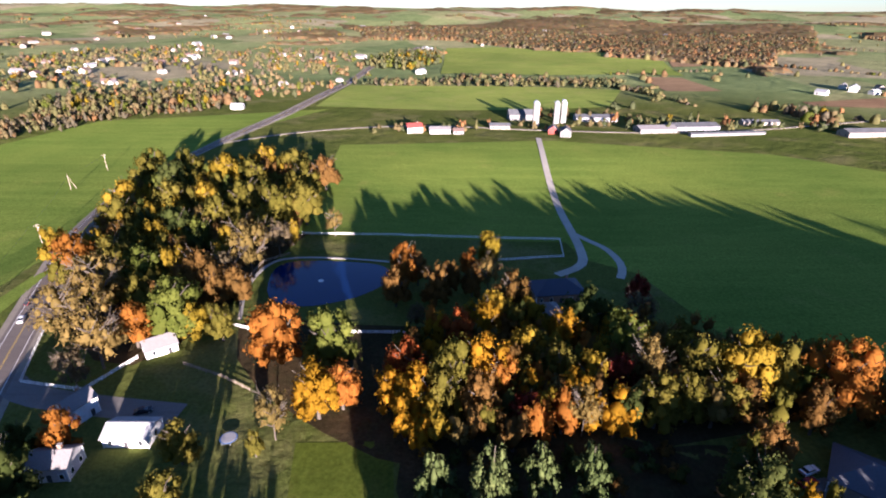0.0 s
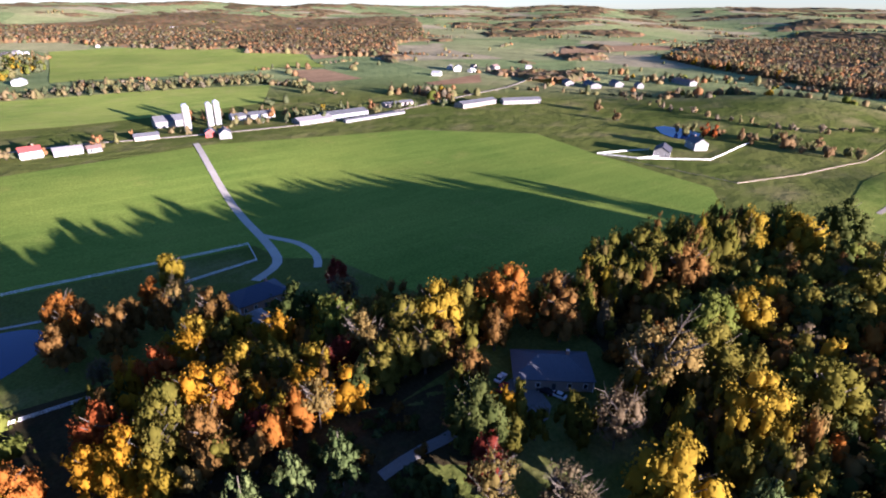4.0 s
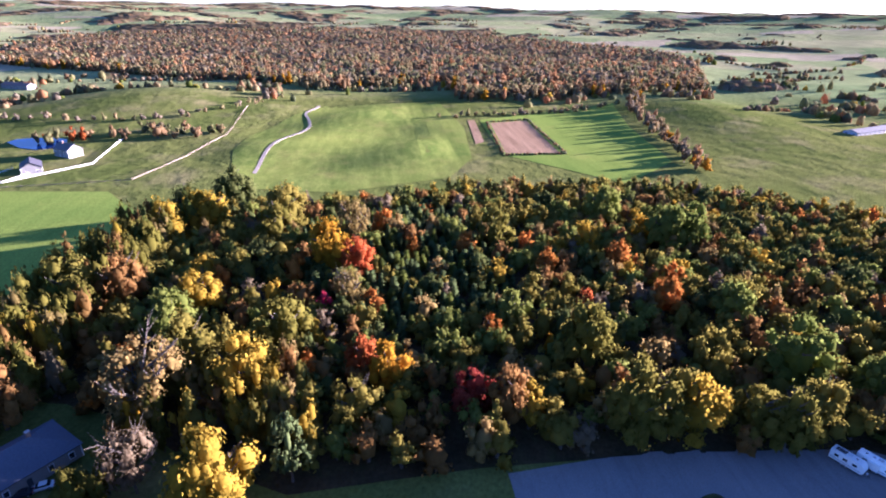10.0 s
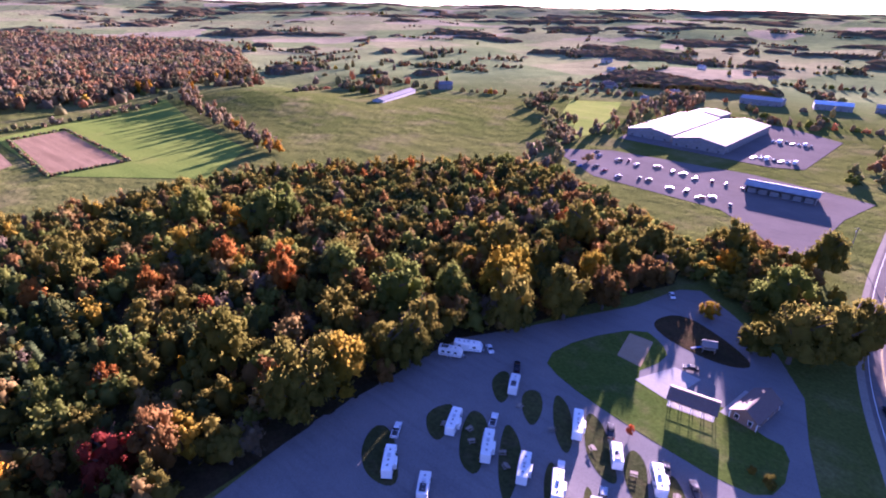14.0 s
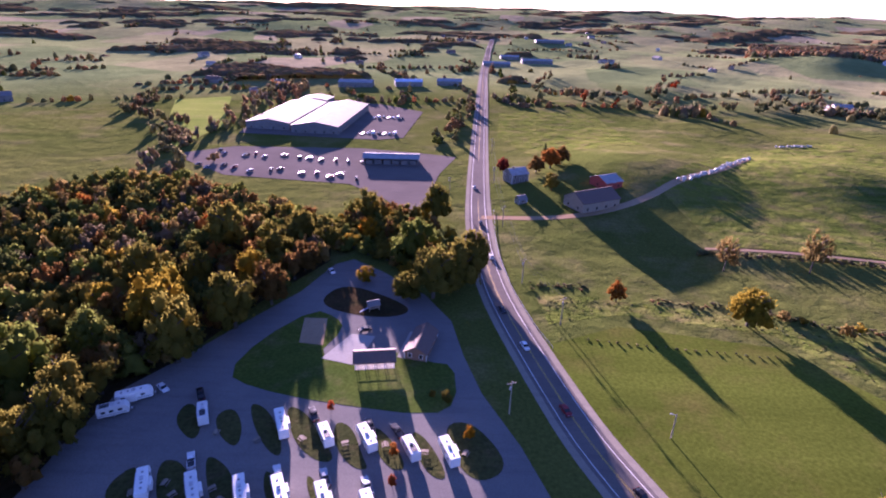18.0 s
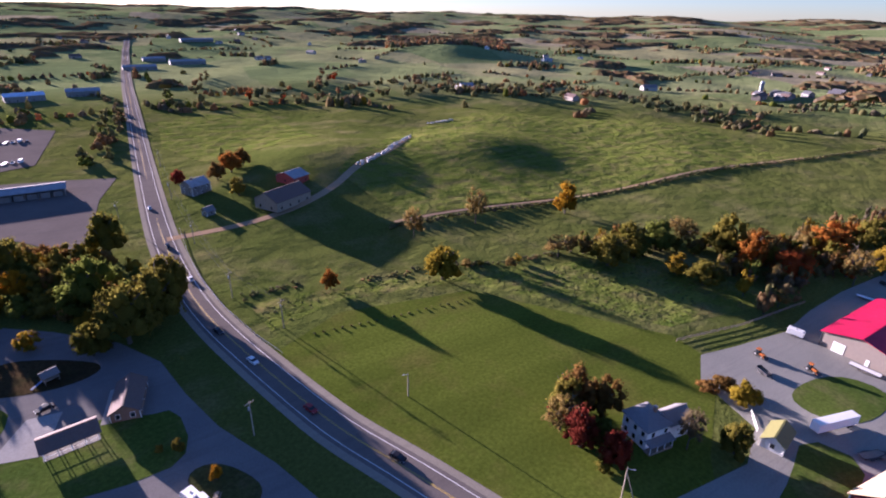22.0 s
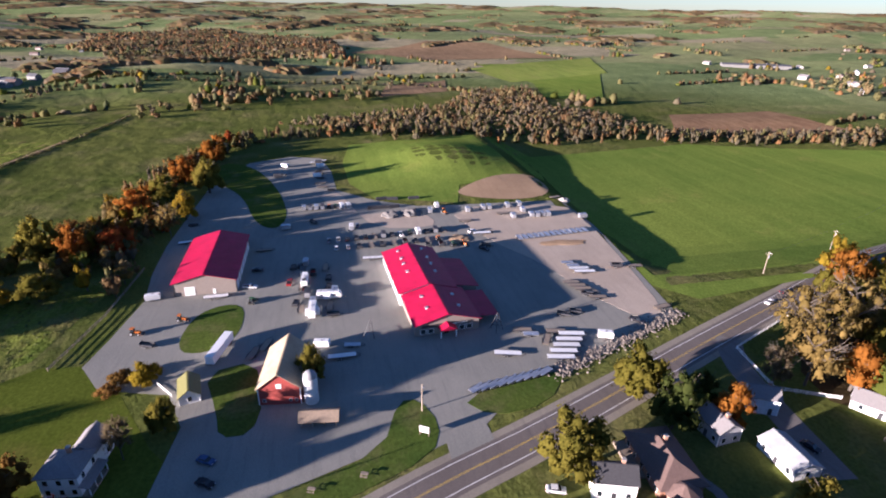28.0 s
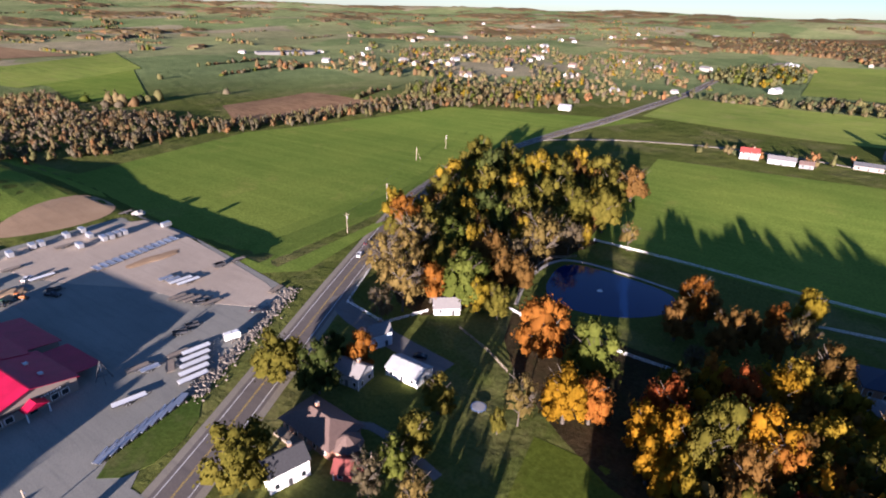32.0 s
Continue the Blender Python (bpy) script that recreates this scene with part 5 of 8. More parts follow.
wood("roadside_far_trees", belt([(10, -430), (-8, -470), (-4, -540), (-20, -620)], 9, far_rng, 8, (6, 11), (3.5, 6)) + belt([(-60, -640), (-100, -760), (-150, -900)], 20, far_rng, 15, (7, 12), (4, 7)), {"og": 4, "g": 2, "ru": 2, "t": 1}, "roadside trees on the way south", "bush")
village = scatter([(-700, 700), (-250, 600), (-160, 640), (-120, 860), (-200, 1250), (-620, 1500), (-900, 1050)], 21, far_rng, (5, 12), (3.5, 7))
wood("northwest_village_trees", [s for s in village if math.sin(s[0] / 61) + math.sin(s[1] / 83) + math.sin((s[0] + s[1]) / 37) > -0.7], {"og": 5, "t": 3, "o": 0.8, "y": 0.6, "br": 3, "g": 1.5, "dg": 1}, "trees between the village houses", "bush")
wood("western_hedges", belt([(-412, -781), (-483, -769), (-450, -636), (-472, -539), (-505, -510)], 9, far_rng, 5, (4, 9), (3, 6)) + belt([(-815, -605), (-1113, -638), (-1424, -673), (-1340, -447)], 9, far_rng, 6, (4, 10), (3, 6)) + belt([(-608, -334), (-759, -268), (-750, -151), (-755, 23), (-729, 160)], 6, far_rng, 4, (2, 7), (2.5, 5)) + belt([(-345, -734), (-406, -734), (-431, -605), (-587, -602), (-546, -386), (-628, -372)], 10, far_rng, 7, (5, 11), (4, 7)), {"og": 4, "dg": 3, "ru": 2, "br": 2, "t": 1}, "hedgerows and field trees of the western farms", "bush")
wood("western_copse", scatter([(-1278, -427), (-1525, -320), (-1554, -149), (-1064, -87), (-923, -189), (-924, -307)], 16, far_rng, (8, 13), (7, 10)), {"ru": 4, "br": 3, "dg": 2, "og": 2}, "rust-coloured copse on the western slope", "bush")
WEST_FAR_WOOD = [(-1305, -507), (-1284, -360), (-1175, -88), (-1106, 47), (-1448, 58), (-2053, -363), (-1684, -579)]


open_fields = [[(-950, 540), (-100, 540), (-60, 900), (-150, 1500), (-900, 1550)], [(-224, 1703), (-400, 900), (430, 560), (591, 1168), (290, 1346)], [(-1650, 500), (-1100, -20), (-560, 100), (-560, 560), (-1200, 640)], [(-160, -350), (-60, -1300), (-700, -1100), (-800, -330)]]


def canopy_look(nt, b):
    """Far canopy: crowns of rust, grey, tan and olive packed side by side."""
    v = position(nt)
    cells = nt.nodes.new("ShaderNodeTexVoronoi")
    cells.inputs["Scale"].default_value = 0.1
    nt.links.new(v, cells.inputs["Vector"])
    pick = nt.nodes.new("ShaderNodeSeparateColor")
    nt.links.new(cells.outputs["Color"], pick.inputs[0])
    crowns = ramp(nt, pick.outputs[0], [(0.0, (0.20, 0.13, 0.07)), (0.2, (0.18, 0.15, 0.105)), (0.4, (0.22, 0.17, 0.09)), (0.6, (0.14, 0.145, 0.07)), (0.8, (0.26, 0.15, 0.075)), (1.0, (0.10, 0.11, 0.058))])
    stands = ramp(nt, noise_of(nt, v, 0.006, 4), [(0.35, (0.75, 0.78, 0.72)), (0.65, (1.25, 1.12, 1.05))])
    nt.links.new(blend(nt, crowns, stands, 1.0, "MULTIPLY"), b.inputs["Base Color"])
    bumped(nt, b, cells.outputs["Distance"], 0.3, -1.0)
    tr = nt.nodes.new("ShaderNodeBsdfTranslucent")
    mx = nt.nodes.new("ShaderNodeMixShader")
    mx.inputs[0].default_value = 0.45
    nt.links.new(crowns, tr.inputs["Color"])
    nt.links.new(b.outputs[0], mx.inputs[1])
    nt.links.new(tr.outputs[0], mx.inputs[2])
    nt.links.new(mx.outputs[0], nt.nodes["Material Output"].inputs["Surface"])


CANOPY = mat("far_canopy", canopy_look, 1.0, spec=0.0)


def horizon_woods():
    """Woods of the distance as one rough canopy with upright edges, open fields left between."""
    turns, rings = 900, 185
    radii = np.geomspace(820, 4850, rings)
    ang = np.arange(turns) * math.tau / turns
    x, y = np.outer(radii, np.cos(ang)), np.outer(radii, np.sin(ang))
    x, y = x + far_rng.uniform(-3, 3, x.shape), y + far_rng.uniform(-3, 3, x.shape)
    wild = np.zeros(x.shape)
    for k, (size, much) in enumerate(((330, 1.0), (150, 0.7), (70, 0.5))):
        a, c = np.cos(0.7 * k), np.sin(0.7 * k)
        u, w = (x * a - y * c) / size, (x * c + y * a) / size
        wild += much * (np.sin(u * 2.1 + 1.7 * np.sin(w * 1.3 + k)) * np.sin(w * 2.3 + 1.5 * np.sin(u * 1.1)))
    here = wild > 0.62 - 0.3 * ease((np.hypot(x, y) - 1500) / 2500)
    for poly in open_fields:
        here &= ~inside_grid(poly, x, y)
    for poly in (WOOD_HILL, NORTH_WOOD, NORTHEAST_WOOD, SOUTHWEST_HILL_WOOD, WEST_FAR_WOOD):
        here |= inside_grid(poly, x, y)
    here &= far_rng.uniform(size=x.shape) > 0.02
    part_in = sum(np.roll(np.roll(here.astype(float), a, 0), b, 1) for a in (-1, 0, 1) for b in (-1, 0, 1)) / 9
    high = np.where(here, 2 + 5 * part_in ** 2 + 0.5 * far_rng.uniform(-3.5, 4, x.shape) + 2 * np.sin(x / 47) * np.sin(y / 39), -4.0)
    pts = np.stack([x, y, ground_z(x, y) + high], 2).reshape(-1, 3)
    i, k = np.meshgrid(np.arange(rings - 1), np.arange(turns), indexing="ij")
    n = (k + 1) % turns
    quads = np.stack([i * turns + k, (i + 1) * turns + k, (i + 1) * turns + n, i * turns + n], -1).reshape(-1, 4)
    quads = quads[here.reshape(-1)[quads].any(1)]
    used, quads = np.unique(quads, return_inverse=True)
    quads = quads.reshape(-1, 4)
    me = quick_mesh("horizon_wood", pts[used], quads, np.zeros((0, 3), int), np.zeros(len(quads)), None, [CANOPY])
    me.polygons.foreach_set("use_smooth", np.zeros(len(me.polygons), dtype=bool))
    return tagged(new("horizon_wood", me), "patchwork of distant autumn woods in rust and olive", "trees", kind="stuff")


horizon_woods()


def countryside():
    """Hedgerows, copses and single trees of the farmland beyond the near fields."""
    rng = np.random.default_rng(17)
    roads = np.array(resample(HIGHWAY, 12.0))
    spots = []
    for k in range(330):
        r, a = 620 + 2300 * rng.uniform() ** 1.25, rng.uniform(0, math.tau)
        x, y = r * math.sin(a), r * math.cos(a)
        way = radians(17 + 90 * rng.integers(2)) + rng.normal() * 0.12
        for m in range(int(rng.uniform(8, 34))):
            step = rng.uniform(5, 11)
            way += rng.normal() * 0.05
            x, y = x + step * math.cos(way), y + step * math.sin(way)
            if rng.uniform() < 0.86:
                spots.append((x + rng.normal() * 2, y + rng.normal() * 2, rng.uniform(3, 9), rng.uniform(2.6, 5.5)))
    for k in range(200):
        r, a = 640 + 2600 * rng.uniform() ** 1.1, rng.uniform(0, math.tau)
        wide, long = rng.uniform(8, 26), rng.uniform(14, 70)
        way = rng.uniform(0, math.pi)
        for m in range(int(rng.uniform(5, 9) + wide * long / 70)):
            p, q = rng.normal() * long * 0.6, rng.normal() * wide * 0.6
            spots.append((r * math.sin(a) + p * math.cos(way) - q * math.sin(way), r * math.cos(a) + p * math.sin(way) + q * math.cos(way), rng.uniform(6, 14), rng.uniform(3.5, 6.5)))
    for k in range(500):
        r, a = 600 + 2000 * rng.uniform(), rng.uniform(0, math.tau)
        spots.append((r * math.sin(a), r * math.cos(a), rng.uniform(5, 11), rng.uniform(3, 6)))
    at = np.array(spots)
    keep = np.hypot(at[:, 0], at[:, 1]) > 600
    for poly in CLEARED + [WOOD_HILL]:
        keep &= ~inside_grid(poly, at[:, 0], at[:, 1])
    near_road = ((at[:, None, :2] - roads[None]) ** 2).sum(2).min(1) < 13 ** 2
    at = at[keep & ~near_road]
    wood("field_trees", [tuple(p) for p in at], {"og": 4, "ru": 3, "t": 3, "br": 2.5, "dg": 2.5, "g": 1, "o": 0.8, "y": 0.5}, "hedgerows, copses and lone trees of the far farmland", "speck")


countryside()


def far_woods():
    """Single crowns over the nearer parts of the distant woods."""
    rng = np.random.default_rng(29)
    for name, poly, low, high, words in (("north_wood", NORTH_WOOD, 0, 2150, "rust-brown wood on the northern skyline"), ("northeast_wood", NORTHEAST_WOOD, 0, 2150, "rust-brown wood beyond the stubble"),
                                         ("hill_wood_top", WOOD_HILL, 1110, 2000, "crowns on top of the wooded hill"), ("southwest_wood", SOUTHWEST_HILL_WOOD, 0, 2000, "red-brown wood on the southern hill"), ("west_wood", WEST_FAR_WOOD, 0, 2000, "brown wood on the western skyline")):
        spots = [p for p in scatter(poly, 16, rng, (9, 17), (6, 9)) if low < math.hypot(p[0], p[1]) < high]
        wood(name, spots, {"ru": 4, "t": 3, "o": 1.6, "og": 2, "br": 2.5, "dg": 0.7}, words, "grain")


far_woods()

# ---------------- buildings ----------------
def shared(name, build, material):
    return finish(name, build, material)


FRAME_MESH = shared("window", slab(-0.62, 0.62, -0.05, 0.06, -0.82, 0.82), WHITE)
PANE_MESH = shared("pane", slab(-0.5, 0.5, 0.05, 0.085, -0.7, 0.7), GLASS)
DOOR_MESH = shared("door", slab(-0.5, 0.5, -0.05, 0.07, 0, 2.1), DARK)


def window(parent, x, y, z, turn, sx=1.0, sz=1.0, far=False):
    if far:
        w = new("window", PANE_MESH)
        w.parent = parent
        w.matrix_basis = pose(x, y, z, 0, 0, turn) @ Matrix.Diagonal((sx, 1, sz, 1))
        return w
    w = new("window", FRAME_MESH)
    w.parent = parent
    w.matrix_basis = pose(x, y, z, 0, 0, turn) @ Matrix.Diagonal((sx, 1, sz, 1))
    p = new("pane", PANE_MESH)
    p.parent = w
    return w


def door(parent, x, y, turn, sx=1.0, sz=1.0, material=None, label=""):
    d = new("door", DOOR_MESH)
    d.parent = parent
    d.matrix_basis = pose(x, y, 0, 0, 0, turn) @ Matrix.Diagonal((sx, 1, sz, 1))
    if material:
        d.material_slots[0].link = "OBJECT"
        d.material_slots[0].material = material
    return tagged(d, label)


def roof_pair(parent, cx, cy, length, width, eave, rise, material, over=0.5, thick=0.18, axis="x", label="", lean=0.0):
    """Two roof slopes over a gable, each a slab, and a ridge cap."""
    h, run = width / 2, width / 2 + over
    drop = rise * over / h
    for side in (-1, 1):
        p = [(0, eave + rise), (side * run, eave - drop), (side * run, eave - drop + thick), (0, eave + rise + thick)]
        bm = prism(bmesh.new(), p, -length / 2 - over, length / 2 + over)
        ob = part("roof_slope", bm, material, parent, label)
        ob.matrix_basis = pose(cx, cy, 0.02, 0, 0, 0 if axis == "x" else 90)
    cap = part("ridge_cap", slab(-length / 2 - over - 0.02, length / 2 + over + 0.02, -0.22, 0.22, eave + rise + thick - 0.05, eave + rise + thick + 0.05), material, parent)
    cap.matrix_basis = pose(cx, cy, 0.02, 0, 0, 0 if axis == "x" else 90)


def gable_walls(parent, cx, cy, length, width, eave, rise, material, axis="x", label=""):
    h = width / 2
    bm = prism(bmesh.new(), [(-h, -0.2), (h, -0.2), (h, eave), (0, eave + rise), (-h, eave)], -length / 2, length / 2)
    ob = part("wall", bm, material, parent, label)
    ob.matrix_basis = pose(cx, cy, 0, 0, 0, 0 if axis == "x" else 90)
    return ob


def hip_roof(parent, cx, cy, length, width, eave, rise, material, over=0.6, label="", ridge=None):
    l, w = length / 2 + over, width / 2 + over
    r = max(0.2, l - w) if ridge is None else ridge / 2
    bm = bmesh.new()
    v = [bm.verts.new(p) for p in ((-l, -w, eave), (l, -w, eave), (l, w, eave), (-l, w, eave), (-r, 0, eave + rise), (r, 0, eave + rise), (-l, -w, eave - 0.2), (l, -w, eave - 0.2), (l, w, eave - 0.2), (-l, w, eave - 0.2))]
    for f in ((0, 1, 5, 4), (1, 2, 5), (2, 3, 4, 5), (3, 0, 4), (6, 7, 1, 0), (7, 8, 2, 1), (8, 9, 3, 2), (9, 6, 0, 3), (9, 8, 7, 6)):
        bm.faces.new([v[i] for i in f])
    ob = part("roof", bm, material, parent, label)
    ob.matrix_basis = pose(cx, cy, 0, 0, 0, 0)
    return ob


def chimney(parent, x, y, z0, z1):
    c = part("chimney", slab(x - 0.4, x + 0.4, y - 0.4, y + 0.4, z0, z1, 0.03), BRICK, parent, "brick chimney")
    part("chimney_cap", slab(x - 0.48, x + 0.48, y - 0.48, y + 0.48, z1 + 0.003, z1 + 0.12), CONCRETE, c)


def house(name, x, y, turn, length, width, eave, rise, wall, roof, label, category="house", group="", side=3, end=2, floors=1, over=0.45, stack=True, hip=False, doors=True, trim=True):
    """A gabled or hipped house: walls, roof slopes, windows with panes, doors, corner trim, chimney."""
    ob = thing(name, x, y, turn, label, category, group)
    if hip:
        part("wall", slab(-length / 2, length / 2, -width / 2, width / 2, -0.2, eave - 0.21), wall, ob)
        hip_roof(ob, 0, 0, length, width, eave, rise, roof, over)
    else:
        gable_walls(ob, 0, 0, length, width, eave, rise, wall)
        roof_pair(ob, 0, 0, length, width, eave, rise, roof, over)
    for f in range(floors):
        z = 1.6 + f * 2.7
        if z + 0.9 > eave:
            break
        for k in range(side):
            px = -length / 2 + length * (k + 0.5) / side
            for s in (-1, 1):
                if not (doors and f == 0 and s < 0 and k == side // 2):
                    window(ob, px, s * width / 2, z, 0 if s > 0 else 180, far=not trim)
        for k in range(end):
            py = -width / 2 + width * (k + 0.5) / end
            for s in (-1, 1):
                window(ob, s * length / 2, py, z, -90 if s > 0 else 90, far=not trim)
    if doors:
        door(ob, -length / 2 + length * (side // 2 + 0.5) / max(1, side), -width / 2, 180)
    if trim:
        for sx in (-1, 1):
            for sy in (-1, 1):
                part("corner_board", slab(sx * length / 2 - 0.1, sx * length / 2 + 0.1, sy * width / 2 - 0.1, sy * width / 2 + 0.1, -0.1, eave - 0.25), WHITE, ob)
    if stack:
        chimney(ob, length * 0.2, 0.5, eave + rise * 0.5, eave + rise + 1.1)
    return ob


def vents(parent, cx, spots, zs):
    for (x, y), z in zip(spots, zs):
        v = part("roof_vent", slab(x - 0.5, x + 0.5, y - 0.45, y + 0.45, z - 0.3, z + 0.45, 0.06), WHITE, parent, "white roof vent")
        part("vent_hood", slab(x - 0.62, x + 0.62, y - 0.56, y + 0.56, z + 0.453, z + 0.56, 0.03), SILVER, v)


# --- gravel yard ---
def build_warehouse():
    ob = thing("warehouse", -211.5, -48, 0, "taupe metal warehouse with bright red roof in the yard", "warehouse")
    gable_walls(ob, 0, 0, 42.5, 22, 5.4, 2.9, TANWALL)
    roof_pair(ob, 0, 0, 42.5, 22, 5.4, 2.9, REDROOF, 0.7)
    door(ob, 21.27, -5.5, -90, 3.6, 1.7, WHITE, "white sliding door")
    door(ob, 21.27, 3.0, -90, 1.0, 1.0, WHITE, "white side door")
    for k in range(7):
        d = part("overhead_door", slab(-18 + k * 5.6, -14.4 + k * 5.6, 10.95, 11.08, 0, 3.9), WHITE, ob, "white overhead door")
        for j in range(3):
            part("door_groove", slab(-17.9 + k * 5.6, -14.5 + k * 5.6, 11.06, 11.10, 0.95 + j * 0.97, 1.01 + j * 0.97), GREY, d)
    for sx in (-1, 1):
        for sy in (-1, 1):
            part("corner_trim", slab(sx * 21.25 - 0.12, sx * 21.25 + 0.12, sy * 11 - 0.12, sy * 11 + 0.12, -0.1, 5.0), DARK, ob)


build_warehouse()


def build_showroom():
    ob = thing("showroom", -177, 33, 3.3, "long white and cream showroom with bright red metal roof", "showroom")
    gable_walls(ob, -10, -1.0, 36, 21, 5.0, 3.0, WHITE)
    roof_pair(ob, -10, -1.0, 36, 21, 5.0, 3.0, REDROOF, 0.6)
    part("lean_to", prism(bmesh.new(), [(8.9, -0.2), (18.5, -0.2), (18.5, 3.1), (8.9, 4.6)], -17.5, 5.5), TANWALL, ob, "lean-to wing")
    part("lean_to_roof", prism(bmesh.new(), [(8.0, 5.15), (19.3, 3.2), (19.3, 3.4), (8.0, 5.35)], -18, 6.2), REDROOF, ob, "red lean-to roof")
    gable_walls(ob, 18.7, 0.4, 21, 22, 4.3, 3.1, TANWALL)
    roof_pair(ob, 18.7, 0.4, 21, 22, 4.3, 3.1, REDROOF, 0.7)
    part("entrance_canopy", prism(bmesh.new(), [(-3, 3.0), (3, 3.0), (0, 4.6)], 29.0, 32.5), REDROOF, ob, "red gabled entrance canopy")
    for y in (-2.6, 2.6):
        part("canopy_post", slab(31.9, 32.2, y - 0.15, y + 0.15, -0.1, 3.0), WHITE, ob)
    part("side_canopy", prism(bmesh.new(), [(11.5, 3.6), (19.5, 2.9), (19.5, 3.1), (11.5, 3.8)], 9, 27), REDROOF, ob, "low red side canopy")
    for x in (10, 18, 26):
        part("canopy_post", slab(x - 0.12, x + 0.12, 19.0, 19.24, -0.1, 2.9), WHITE, ob)
    part("sign_board", slab(29.25, 29.4, -8.5, 8.5, 3.0, 4.0), DARK, ob, "dark sign board")
    for k in range(7):
        part("sign_bar", slab(29.41, 29.44, 2.2 + k * 0.75, 2.7 + k * 0.75, 3.25, 3.75), WHITE, ob, "white lettering bar")
    for y in (-8, -5.4, 5.4, 8):
        window(ob, 29.2, y, 1.6, -90, 1.7, 1.1)
    door(ob, 29.2, 0, -90, 1.8, 1.1, GLASS, "glass entrance")
    for k in range(6):
        part("overhead_door", slab(-26 + k * 5.4, -22.4 + k * 5.4, -11.62, -11.48, 0, 3.6), SILVER, ob, "grey overhead door")
    vents(ob, 0, [(-24, -6), (-17, -6), (-12, -6), (-5, -6), (-24, 4), (-16, 4.5), (-10, 4.5), (-3, 4.5), (14, -5), (22, -5), (15, 6), (23, 6)],
          [6.75, 6.75, 6.75, 6.75, 6.75, 6.6, 6.6, 6.6, 6.0, 6.0, 6.0, 6.0])


build_showroom()


def build_barn():
    ob = thing("barn", -131.5, -16.2, -7, "old red barn with weathered tin roof", "barn")
    gable_walls(ob, 0, 0, 19, 11.4, 5.6, 4.5, BARNRED)
    roof_pair(ob, 0, 0, 19, 11.4, 5.6, 4.5, PALEROOF, 0.5)
    for y in (-5.6, 5.6):
        part("corner_board", slab(9.42, 9.62, y - 0.12, y + 0.12, -0.1, 5.4), WHITE, ob)
    door(ob, 9.5, -1.0, -90, 2.4, 1.2, BARNRED, "red sliding door")
    for y in (-4.2, 2.8, 4.4):
        window(ob, 9.5, y, 1.5, -90, 0.7, 0.6)
    part("loft_door", slab(9.48, 9.6, -0.7, 0.7, 5.4, 6.9), WHITE, ob, "white loft door frame")
    for k in range(4):
        window(ob, -7 + k * 4.6, -5.7, 1.7, 180, 0.7, 0.6)
    tank = thing("silo", -122, -9.0, 0, "small grey-white upright silo beside the barn", "silo")
    part("shell", tube(bmesh.new(), (0, 0, -0.1), (0, 0, 8.2), 1.9, 1.9, 24), WHITE, tank, smooth=False)
    bm = bmesh.new()
    bmesh.ops.create_uvsphere(bm, u_segments=24, v_segments=10, radius=1.9)
    bmesh.ops.delete(bm, geom=[v for v in bm.verts if v.co.z < -0.01], context="VERTS")
    bmesh.ops.translate(bm, verts=bm.verts, vec=(0, 0, 8.2))
    part("dome", bm, GREY, tank, smooth=True)
    for k in range(8):
        part("hoop", tube(bmesh.new(), (0, 0, 0.8 + k), (0, 0, 0.88 + k), 1.94, 1.94, 24), SILVER, tank)
    hut = thing("open_shelter", -113.2, -7.0, 83, "low open shelter with weathered shake roof", "shelter")
    roof_pair(hut, 0, 0, 9.6, 4.6, 2.3, 1.3, SHAKES, 0.4)
    for x in (-4.4, -1.5, 1.5, 4.4):
        for y in (-2.0, 2.0):
            part("post", slab(x - 0.1, x + 0.1, y - 0.1, y + 0.1, -0.1, 2.35), WOOD, hut)
    part("back_wall", slab(-4.6, 4.6, 2.1, 2.2, 0, 2.2), WOOD, hut)


build_barn()


